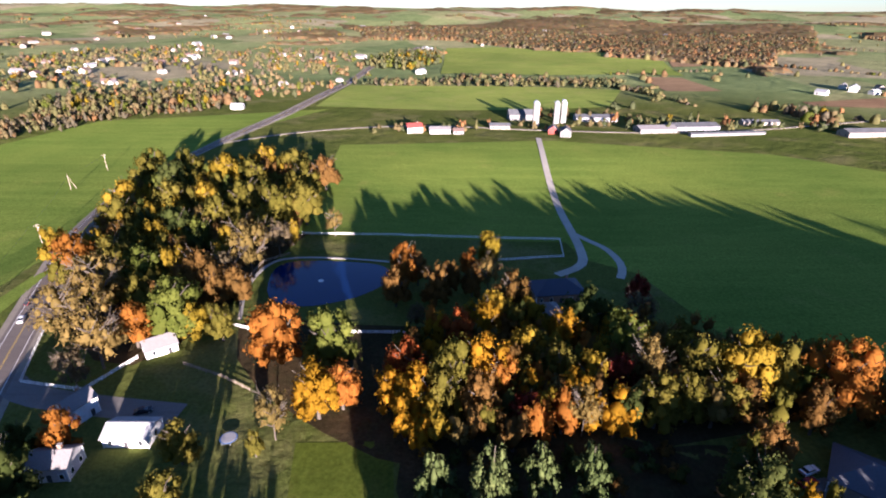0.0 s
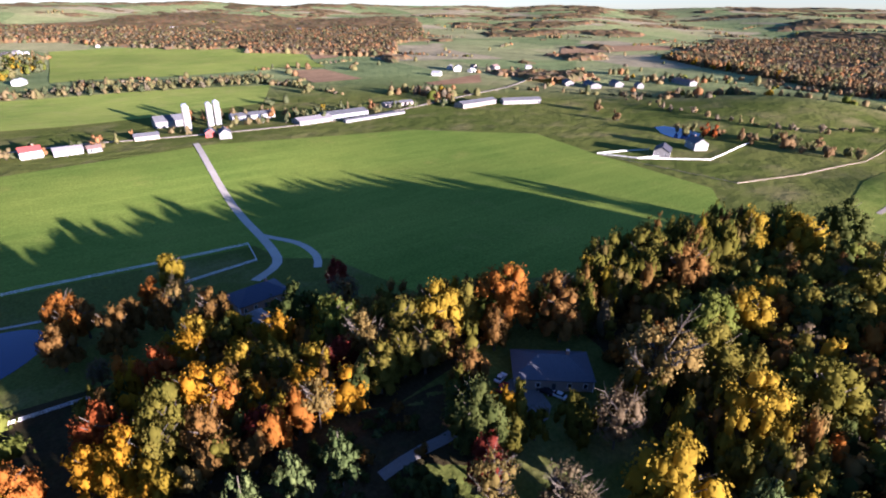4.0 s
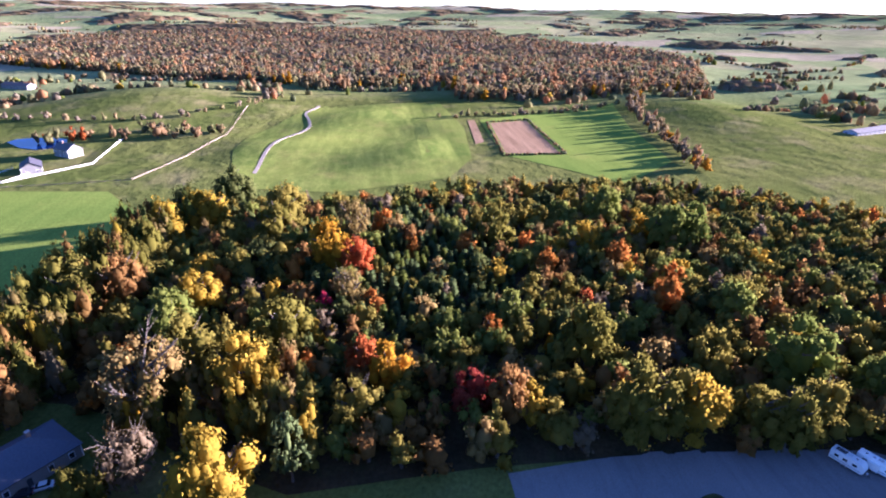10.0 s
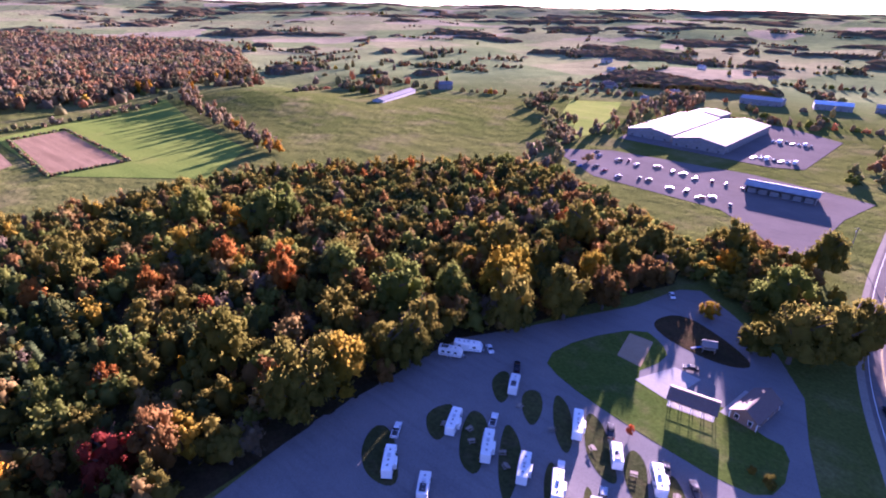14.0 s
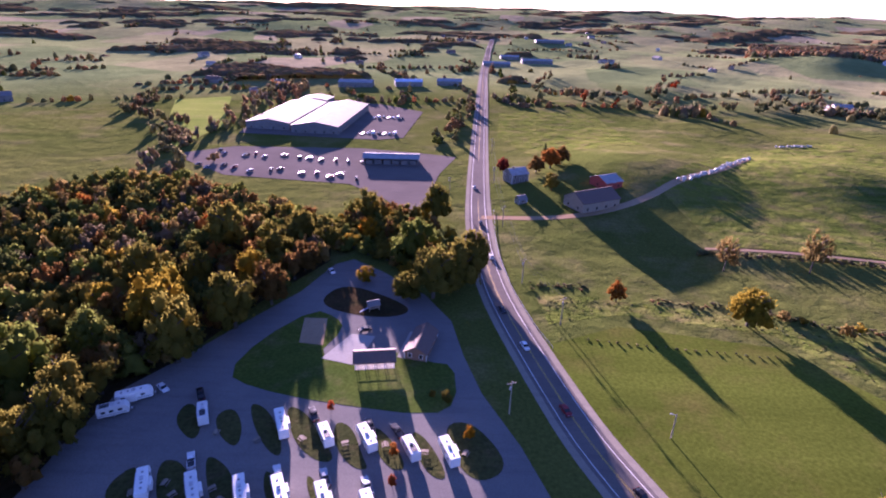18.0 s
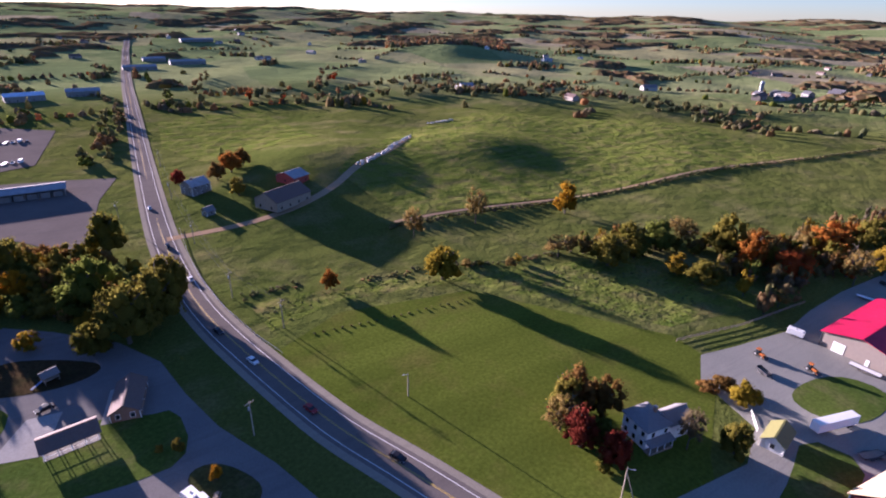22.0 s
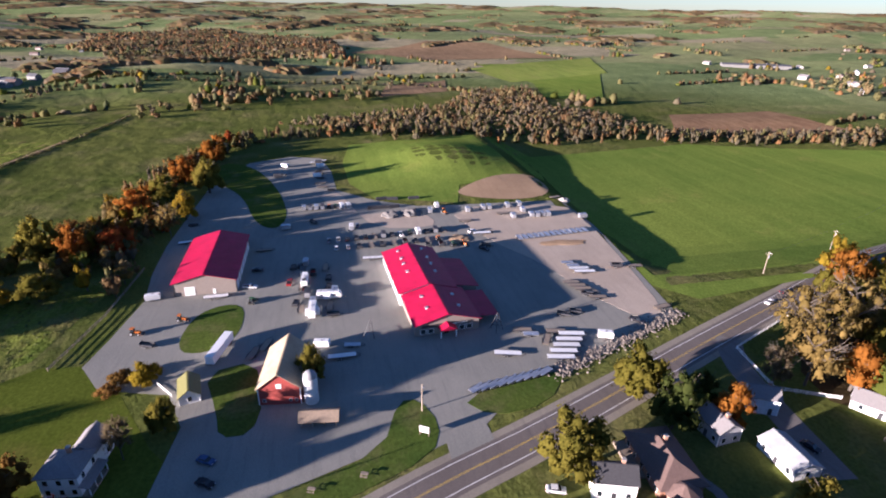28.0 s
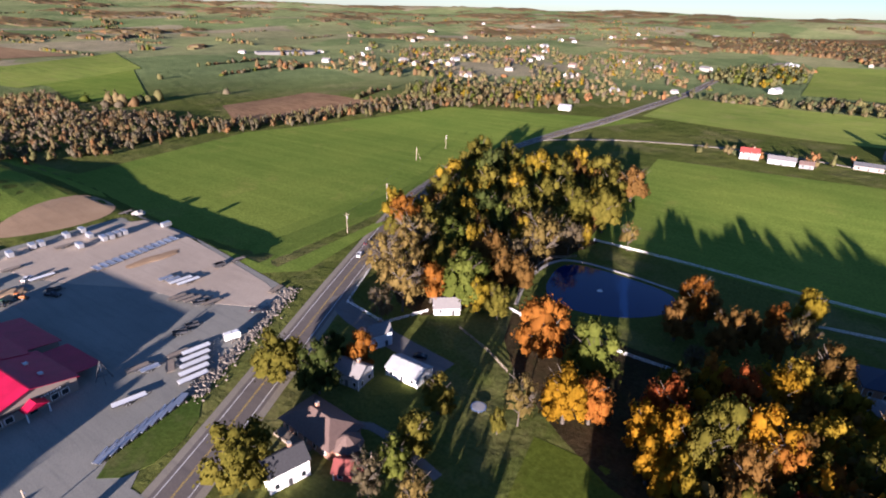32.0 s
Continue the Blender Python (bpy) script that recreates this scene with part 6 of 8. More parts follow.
def build_farmhouse():
    ob = thing("farmhouse", -104.0, -61.8, -8, "white two-storey farmhouse with grey shingle roofs", "house")
    part("wall", slab(-3.9, 3.9, -4.2, 4.2, -0.2, 5.9), WHITE, ob)
    hip_roof(ob, 0, 0, 7.8, 8.4, 6.1, 2.2, SHINGLE_GREY, 0.5)
    gable_walls(ob, -7.6, 1.2, 7.4, 5.6, 5.2, 2.2, WHITE)
    roof_pair(ob, -7.6, 1.2, 7.4, 5.6, 5.2, 2.2, SHINGLE_GREY, 0.4)
    for z in (1.6, 4.4):
        for y in (-2.7, 0.2, 2.9):
            window(ob, 3.9, y, z, -90)
        for x in (-2.3, 1.9):
            window(ob, x, -4.2, z, 180)
            window(ob, x, 4.2, z, 0)
        window(ob, -8.5, 4.0, z, 0)
        window(ob, -8.5, -1.6, z, 180)
    porch = part("porch", slab(-3.6, 4.2, 4.2, 6.2, -0.1, 0.5), WOOD, ob, "wooden porch floor")
    part("porch_roof", prism(bmesh.new(), [(4.15, 3.3), (6.5, 2.7), (6.5, 2.85), (4.15, 3.45)], -3.9, 4.5), SHINGLE_GREY, ob)
    for x in (-3.4, -0.8, 1.6, 4.0):
        part("porch_post", slab(x - 0.09, x + 0.09, 6.0, 6.18, 0.5, 2.8), WHITE, ob)
    door(ob, 0.3, 4.2, 0)
    chimney(ob, -1.6, 0.4, 7.2, 9.3)
    shed = house("garden_shed", -131.3, -42.2, 12, 8.4, 5.2, 2.7, 1.9, WHITE, GREENROOF, "small white shed with moss-green roof", "shed", side=2, end=1, stack=False)
    bay = thing("box_trailer", -150, -37, -16, "long white storage trailer beside the shed", "trailer")
    part("body", slab(-7, 7, -1.3, 1.3, 0.9, 3.6, 0.08), WHITE, bay)
    part("underframe", slab(-6.8, 6.8, -0.9, 0.9, 0.6, 0.9), DARK, bay)
    for x in (-5.2, -4.0):
        for y in (-1.05, 1.05):
            part("wheel", wheel(x, y, 0.45, 0.3), RUBBER, bay)
    for y in (-0.7, 0.7):
        part("landing_leg", slab(4.6, 4.8, y - 0.1, y + 0.1, 0, 0.9), GREY, bay)


build_farmhouse()

# --- houses between highway and pond ---
house("garage", -77.2, 104, 0, 11.2, 7.4, 3.0, 1.7, WHITE, WHITEROOF, "white garage with white metal roof", "garage", side=3, end=1, stack=False)
house("stable", -88.6, 141.5, 38, 9.0, 6.4, 3.0, 2.3, WHITE, SHINGLE_GREY, "white paddock stable with dark grey roof", "stable", side=2, end=1, stack=False)
house("cottage", -95.6, 111.5, 65, 7.4, 6.0, 5.2, 2.0, plain("pale_blue_siding", (0.55, 0.63, 0.70), 0.6), SHINGLE_GREY, "pale blue two-storey cottage by the drive", side=2, end=2, floors=2)
house("roadside_house", -89.2, 93.2, 5, 8.4, 7.0, 4.2, 2.1, GREY, SHINGLE_GREY, "grey house with light shingle roof", side=3, end=2)


def build_ranch():
    ob = thing("ranch_house", -81, 72.5, -4, "broad brick house with brown shingle hip roof", "house")
    part("wall", slab(-9.2, 8.2, -5.2, 5.2, -0.2, 3.35), BRICK, ob)
    hip_roof(ob, -0.5, 0, 17.4, 10.4, 3.6, 3.1, SHINGLE, 0.8)
    part("bay", tube(bmesh.new(), (9.4, -0.6, -0.2), (9.4, -0.6, 3.2), 3.6, 3.6, 8), BRICK, ob, "rounded brick bay")
    part("bay_roof", tube(bmesh.new(), (9.4, -0.6, 3.203), (9.4, -0.6, 5.4), 4.3, 0.3, 8), SHINGLE, ob)
    for k in range(5):
        window(ob, -7.4 + 3.4 * k, -5.2, 1.6, 180)
        window(ob, -7.4 + 3.4 * k, 5.2, 1.6, 0)
    for y in (-2.8, 2.8):
        window(ob, -9.2, y, 1.6, 90)
    door(ob, -4, -5.2, 180)
    chimney(ob, -3, 1.2, 5.2, 7.6)
    part("deck", slab(-9.5, 2, -8.2, -5.25, -0.1, 0.6), WOOD, ob, "wooden deck")
    for k in range(8):
        part("deck_post", slab(-9.4 + k * 1.6, -9.3 + k * 1.6, -8.15, -8.05, 0.6, 1.5), WOOD, ob)
    part("deck_rail", slab(-9.5, 2, -8.16, -8.06, 1.45, 1.53), WOOD, ob)


build_ranch()
house("white_house", -78.3, 57.6, 72, 9.4, 6.2, 5.2, 2.4, WHITE, plain("charcoal_shingle", (0.05, 0.05, 0.055), 0.85, var=0.3, scale=2.5, bump=0.4), "narrow white two-storey house with charcoal roof", side=3, end=2, floors=2)
house("maroon_shed", -66.5, 66.5, 25, 6.4, 4.6, 2.6, 1.8, BARNRED, plain("maroon_shingle", (0.16, 0.04, 0.035), 0.8, var=0.3, scale=2.5), "small shed with maroon roof", "shed", side=2, end=1, stack=False)
house("woodland_house", 95, 82, -38, 21, 13, 3.4, 3.6, TANWALL, plain("slate_shingle", (0.085, 0.09, 0.11), 0.8, var=0.25, scale=2.5, bump=0.4), "large slate-roofed house in a wood clearing", side=5, end=3, hip=True)
house("pond_house", 44, 180, 8, 19, 12, 3.6, 3.6, BRICK, plain("blue_slate_roof", (0.06, 0.07, 0.10), 0.8, var=0.25, scale=2.5, bump=0.4), "brick house with dark blue slate roof at the lane's end", side=5, end=3, hip=True)
house("pond_house_wing", 37, 164, 8, 10, 8, 3.0, 2.6, BRICK, SHINGLE_GREY, "garage wing with grey roof", "garage", side=2, end=2, hip=True, stack=False)

FARM_WHITE = plain("weathered_white_siding", (0.18, 0.177, 0.17), 0.75, var=0.3, scale=0.4)
SILO_WALL = plain("silo_staves", (0.26, 0.25, 0.235), 0.85, var=0.25, scale=0.5)
# --- dairy farm to the north ---
FARM = "buildings of the dairy farm"
house("farm_house", -24, 468, 10, 13, 9, 5.4, 2.6, FARM_WHITE, plain("red_shingle", (0.30, 0.06, 0.05), 0.8, var=0.2), "white farm house with red roof", group=FARM, side=3, end=2, floors=2)
for x, y, t, l, w, e, r, wall, roof, text in (
        (-2, 466, 5, 18, 9, 3.5, 2.0, GREY, SHINGLE_GREY, "grey farm shed with low roof"), (14, 464, 5, 9, 7, 3, 1.8, FARM_WHITE, SHINGLE, "small white farm shed with brown roof"), (52, 487, 0, 18, 8, 3.2, 1.8, TANWALL, FARMROOF, "low open-sided calf barn by the lane"),
        (78, 536, 4, 26, 14, 5.5, 4.0, FARM_WHITE, FARMROOF, "large white dairy barn with grey roof"), (106, 460, 80, 14, 9, 4.5, 3.2, FARM_WHITE, FARMROOF, "white gabled barn at the lane's end"), (97, 470, 80, 10, 8, 4, 2.6, BARNRED, SHINGLE_GREY, "dark red farm shed by silos"),
        (150, 532, 0, 40, 14, 4, 2.0, GREY, FARMROOF, "long pale-roofed free-stall barn"), (190, 480, 6, 34, 16, 3.6, 2.2, FARM_WHITE, SHINGLE_GREY, "broad white free-stall barn"), (228, 492, 6, 44, 18, 3.6, 2.2, GREY, FARMROOF, "broad grey free-stall barn"),
        (248, 466, 8, 70, 5, 2.2, 0.7, FARM_WHITE, FARMROOF, "very long low white feed shed"), (298, 508, 0, 34, 9, 3.2, 1.6, TANWALL, FARMROOF, "pale machine shed with white roof"), (370, 464, 6, 50, 14, 4, 2.2, TANWALL, FARMROOF, "long grey poultry barn"),
        (362, 466, -20, 10, 8, 3, 2, FARM_WHITE, SHINGLE, "small white farm outbuilding"), (420, 448, -20, 44, 12, 4, 2.2, FARM_WHITE, FARMROOF, "long white barn at the road")):
    house("farm_building", x, y, t, l, w, e, r, wall, roof, text, "barn", FARM, side=max(2, int(l / 6)), end=2, stack=False, trim=False)


def tower_silo(x, y, r, high, m):
    ob = thing("silo", x, y, 0, "tall pale concrete stave silo with domed cap", "silo", "silos of the dairy farm")
    part("shell", tube(bmesh.new(), (0, 0, -0.2), (0, 0, high), r, r, 20), m, ob)
    bm = bmesh.new()
    bmesh.ops.create_uvsphere(bm, u_segments=20, v_segments=8, radius=r * 1.02)
    bmesh.ops.delete(bm, geom=[v for v in bm.verts if v.co.z < -0.01], context="VERTS")
    bmesh.ops.translate(bm, verts=bm.verts, vec=(0, 0, high))
    part("dome", bm, SILVER, ob, smooth=True)
    part("chute", tube(bmesh.new(), (r + 0.3, 0, 0), (r + 0.3, 0, high), 0.5, 0.5, 8), SILVER, ob)


tower_silo(86, 500, 2.6, 21, SILO_WALL)
tower_silo(108, 515, 2.4, 19, SILO_WALL)
tower_silo(115, 517, 2.4, 20, SILO_WALL)
tower_silo(150, 505, 2.5, 5, SILVER)

# --- estate, far farms, factory ---
EST = "white estate buildings"
house("estate_barn", 358, 226, 30, 16, 11, 4.0, 3.2, FARM_WHITE, plain("black_shingle", (0.04, 0.04, 0.05), 0.8), "white horse barn with dark roof", "barn", EST, side=4, end=2, stack=False)
house("estate_house", 395, 222, 60, 15, 10, 5.6, 3.4, FARM_WHITE, FARMROOF, "white estate house with pale roof", "house", EST, side=4, end=3, floors=2)
for x, y, t, l, w, text in ((616, 515, 60, 36, 14, "long pale barn"), (650, 500, 60, 24, 12, "pale farm shed"), (600, 545, 60, 20, 12, "blue-grey barn"), (735, 450, 70, 40, 12, "red-roofed farm building"), (660, 470, 60, 12, 9, "white farm house")):
    house("far_farm_building", x, y, t, l, w, 4.5, 3, FARM_WHITE, SHINGLE if "red" in text else FARMROOF, text + " in the valley", "barn", "buildings of the valley farm", side=4, end=2, stack=False, trim=False)
house("poultry_barn", 455, -455, 110, 90, 13, 3.2, 2.0, GREY, FARMROOF, "very long grey poultry barn", "barn", side=12, end=2, stack=False, trim=False)
house("hill_farmhouse", 468, -560, 40, 20, 14, 6, 3.5, FARM_WHITE, SHINGLE_GREY, "grey farm house behind the poultry barn", "house", side=4, end=2, stack=False, trim=False)
FACT = "halls of the factory"
house("factory_hall", 110, -503, 86, 116, 40, 6.5, 3.4, FARM_WHITE, FARMROOF, "wide white factory hall with pale metal roof", "factory", FACT, side=14, end=5, stack=False, trim=False)
house("factory_hall", 153, -512, 86, 112, 38, 6.0, 3.2, FARM_WHITE, FARMROOF, "wide white factory hall with pale metal roof", "factory", FACT, side=14, end=4, stack=False, trim=False)
house("factory_annex", 146, -590, 84, 26, 30, 7, 2, FARM_WHITE, FARMROOF, "white metal factory annex building", "factory", FACT, side=4, end=3, stack=False, trim=False)


def build_truck_shed():
    ob = thing("truck_shed", 41, -364, 1, "long open-front truck shed with white roof", "shed")
    part("back_wall", slab(-18.5, 18.5, -7.2, -7.0, -0.2, 4.6), TANWALL, ob)
    for x in (-18.5, 18.3):
        part("end_wall", slab(x, x + 0.2, -6.99, 6.9, -0.2, 4.6), TANWALL, ob)
    for k in range(7):
        part("post", slab(-18.2 + k * 6, -17.9 + k * 6, 6.6, 6.9, -0.2, 4.4), FARM_WHITE, ob)
        if k < 6:
            part("bay_door", slab(-17.4 + k * 6, -12.8 + k * 6, 6.0, 6.12, 0, 3.2), FARM_WHITE, ob, "white bay door")
    part("roof", prism(bmesh.new(), [(-8, 4.6), (8, 4.6), (0, 6.4)], -19.5, 19.5), WHITEROOF, ob)


build_truck_shed()
SOUTH = "buildings along the southern highway"
for x, y, t, l, w, roof, text in ((128, -735, 0, 44, 24, WHITEROOF, "white metal workshop"), (60, -745, 10, 36, 22, ribbed("pale_blue_roof", (0.38, 0.52, 0.66)), "pale blue roofed workshop"), (5, -770, 0, 34, 24, WHITEROOF, "white-roofed store"),
                                 (-80, -1060, 0, 50, 26, WHITEROOF, "white commercial building"), (-165, -1130, 0, 60, 22, WHITEROOF, "long white commercial building"), (-270, -1640, 0, 80, 30, WHITEROOF, "large white distant hall"), (-120, -1230, 0, 40, 20, GREYROOF, "grey commercial building")):
    house("roadside_hall", x, y, t, l, w, 6, 2.5, FARM_WHITE, roof, text + " by the road", "hall", SOUTH, side=5, end=3, stack=False, trim=False)
HILL_FARM = "buildings of the white hill farm"
for x, y, t, l, w, e, text in ((-770, -372, 65, 30, 15, 5.5, "large white dairy barn"), (-752, -392, 65, 16, 10, 4.5, "white gabled side barn"), (-790, -350, 60, 14, 9, 4.8, "white farm house"), (-826, -330, 70, 18, 8, 3.2, "low white machine shed"), (-745, -362, 60, 12, 8, 3.5, "small white shed")):
    house("hill_farm_building", x, y, t, l, w, e, 3, FARM_WHITE, FARMROOF, text + " on the green hill", "barn", HILL_FARM, side=2, end=1, stack=False, trim=False)
tower_silo(-764, -398, 2.6, 17, SILO_WALL)
house("far_store", -935, 820, 63, 120, 26, 6, 2.2, FARM_WHITE, FARMROOF, "very long white warehouse store beyond the fields", "warehouse", side=4, end=1, stack=False, trim=False)
SWF = "buildings of the roadside farm"
house("bank_barn", -77, -277, 28, 25, 16, 5.0, 4.2, WOOD, SHINGLE, "weathered bank barn with dull brown-grey roof", "barn", SWF, side=4, end=2, stack=False, trim=False)
house("tractor_shed", -90, -300, 28, 12, 14, 4, 2.6, BARNRED, WHITEROOF, "red tractor shed with pale roof", "shed", SWF, side=2, end=1, stack=False, trim=False)
house("roadside_farmhouse", -41, -325, 28, 12, 10, 5.4, 3.0, FARM_WHITE, WHITEROOF, "white farmhouse beside the highway", "house", SWF, side=3, end=2, floors=2)
house("pump_house", -40, -285, 28, 5, 4, 2.6, 1.8, FARM_WHITE, SHINGLE_GREY, "tiny white gabled outbuilding", "shed", SWF, side=1, end=1, stack=False)

# --- scattered far houses ---
def far_house_kit(wall, roof, label):
    ob = thing("far_house", 0, 0, 0, label, "house", "houses of the far village", z=0)
    gable_walls(ob, 0, 0, 13, 9, 4.2, 2.8, wall)
    roof_pair(ob, 0, 0, 13, 9, 4.2, 2.8, roof, 0.4)
    for s in (-1, 1):
        window(ob, 3.5 * s, s * 4.5, 1.8, 0 if s > 0 else 180, 2.2, 1.2, True)
    return ob


KITS = [far_house_kit(plain("cream_siding", (0.42, 0.39, 0.35), 0.7), SHINGLE_GREY, "cream village house with grey roof"), far_house_kit(plain("pale_siding", (0.5, 0.49, 0.47), 0.7), GREYROOF, "pale building with grey metal roof"), far_house_kit(TANWALL, SHINGLE, "tan village house with brown roof")]
town = np.random.default_rng(11)
places = [(-906, -976), (-996, -954), (-730, -380), (-756, -360), (-801, -324), (-1094, -597), (-1113, -557), (-1334, -567), (-1285, -471), (-1052, -566), (-1207, -523), (-690, -520), (-872, -927), (-983, 750), (-934, 845), (-913, 901), (-750, 824),
          (-600, 699), (-582, 859), (-557, 875), (-612, 1015), (-450, 761), (-438, -645), (-460, -655), (-511, -497), (-865, -932), (-145, 545), (-214, 572), (-34, 890), (-599, 911), (-596, 953), (-570, 993), (-334, 1186), (-299, 1185), (-325, 913)]
places += [(town.uniform(-700, -140), town.uniform(640, 1500)) for _ in range(18)] + [(town.uniform(-60, 420), town.uniform(1380, 1700)) for _ in range(9)]
places += [(town.uniform(-500, 100), town.uniform(-1900, -900)) for _ in range(11)] + [(town.uniform(150, 500), town.uniform(-1300, -650)) for _ in range(9)]
places += [(town.uniform(-1100, -500), town.uniform(800, 2200)) for _ in range(12)] + [(town.uniform(480, 700), town.uniform(700, 800)) for _ in range(7)]
places += [(town.uniform(-1300, -300), town.uniform(700, 2600)) for _ in range(20)] + [(town.uniform(-300, 900), town.uniform(1150, 2300)) for _ in range(11)] + [(town.uniform(-900, -60), town.uniform(-2300, -900)) for _ in range(9)]
places = [p for p in places if not any(inside(q, *p) for q in CLEARED)]
for k, (x, y) in enumerate(places):
    s = town.uniform(0.7, 1.1) * (1 + math.hypot(x, y) / 9000)
    ob = KITS[k % 3] if k < 3 else copy_thing(KITS[town.integers(3)], pose(0, 0, 0))
    ob.matrix_basis = pose(x, y, float(ground_z(x, y)), 0, 0, town.uniform(0, 180)) @ Matrix.Diagonal((s * town.uniform(0.8, 1.5), s, s, 1))

# ---------------- vehicles ----------------
CAR_PAINTS = {"white": plain("car_white", (0.72, 0.72, 0.72), 0.25, 0.1, 0.03), "black": plain("car_black", (0.02, 0.02, 0.025), 0.2, 0.1, 0.1), "red": plain("car_red", (0.30, 0.03, 0.03), 0.25, 0.1, 0.1),
              "silver": plain("car_silver", (0.42, 0.43, 0.45), 0.25, 0.6, 0.05), "blue": plain("car_blue", (0.05, 0.09, 0.2), 0.25, 0.1, 0.1)}
WHEEL = finish("wheel", wheel(0, 0, 0.36, 0.24, 14), RUBBER)
RIM = finish("rim", tube(bmesh.new(), (0, -0.13, 0.36), (0, 0.13, 0.36), 0.2, 0.2, 10), SILVER)


def add_wheel(parent, x, y, s=1.0):
    w = new("wheel", WHEEL)
    w.parent = parent
    w.matrix_basis = Matrix.Translation((x, y, 0)) @ Matrix.Scale(s, 4)
    r = new("rim", RIM)
    r.parent = w


def car_kit(paint, text, pickup=False):
    ob = thing("pickup_truck" if pickup else "car", 0, 0, 0, text, "pickup truck" if pickup else "car", z=0)
    long = 2.75 if pickup else 2.25
    bm = prism(bmesh.new(), [(-long, 0.35), (long, 0.35), (long + 0.05, 0.62), (long - 0.1, 0.92), (0.9, 1.0), (-long + 0.1, 1.0), (-long - 0.05, 0.7)], -0.9, 0.9, "y")
    bmesh.ops.bevel(bm, geom=bm.edges[:], offset=0.06, segments=1, affect="EDGES")
    part("body", bm, CAR_PAINTS[paint], ob)
    cabin = [(-0.6, 1.0), (1.25, 1.0), (0.55, 1.62), (-0.45, 1.66)] if pickup else [(-1.75, 1.0), (1.2, 1.0), (0.45, 1.48), (-1.2, 1.5)]
    bm = prism(bmesh.new(), cabin, -0.76, 0.76, "y")
    bmesh.ops.bevel(bm, geom=bm.edges[:], offset=0.05, segments=1, affect="EDGES")
    part("glazing", bm, GLASS, ob, "dark tinted glass")
    x0, x1 = (-0.45, 0.5) if pickup else (-1.15, 0.4)
    part("roof", slab(x0, x1, -0.7, 0.7, 1.6 if pickup else 1.46, 1.7 if pickup else 1.55, 0.04), CAR_PAINTS[paint], ob)
    if pickup:
        part("bed", slab(-2.6, -0.75, -0.72, 0.72, 1.003, 1.03), DARK, ob, "dark truck bed")
        for y in (-0.82, 0.82):
            part("bed_side", slab(-2.7, -0.68, y - 0.08, y + 0.08, 1.0, 1.22, 0.02), CAR_PAINTS[paint], ob)
        part("tailgate", slab(-2.75, -2.62, -0.72, 0.72, 1.0, 1.22), CAR_PAINTS[paint], ob)
    for y in (-0.62, 0.62):
        part("headlight", slab(long - 0.05, long + 0.07, y - 0.18, y + 0.18, 0.66, 0.82), SILVER, ob)
        part("tail_light", slab(-long - 0.08, -long + 0.02, y - 0.14, y + 0.14, 0.72, 0.9), REDPAINT, ob, "red tail light")
    for x in (-long * 0.64, long * 0.64):
        for y in (-0.82, 0.82):
            add_wheel(ob, x, y)
    return ob


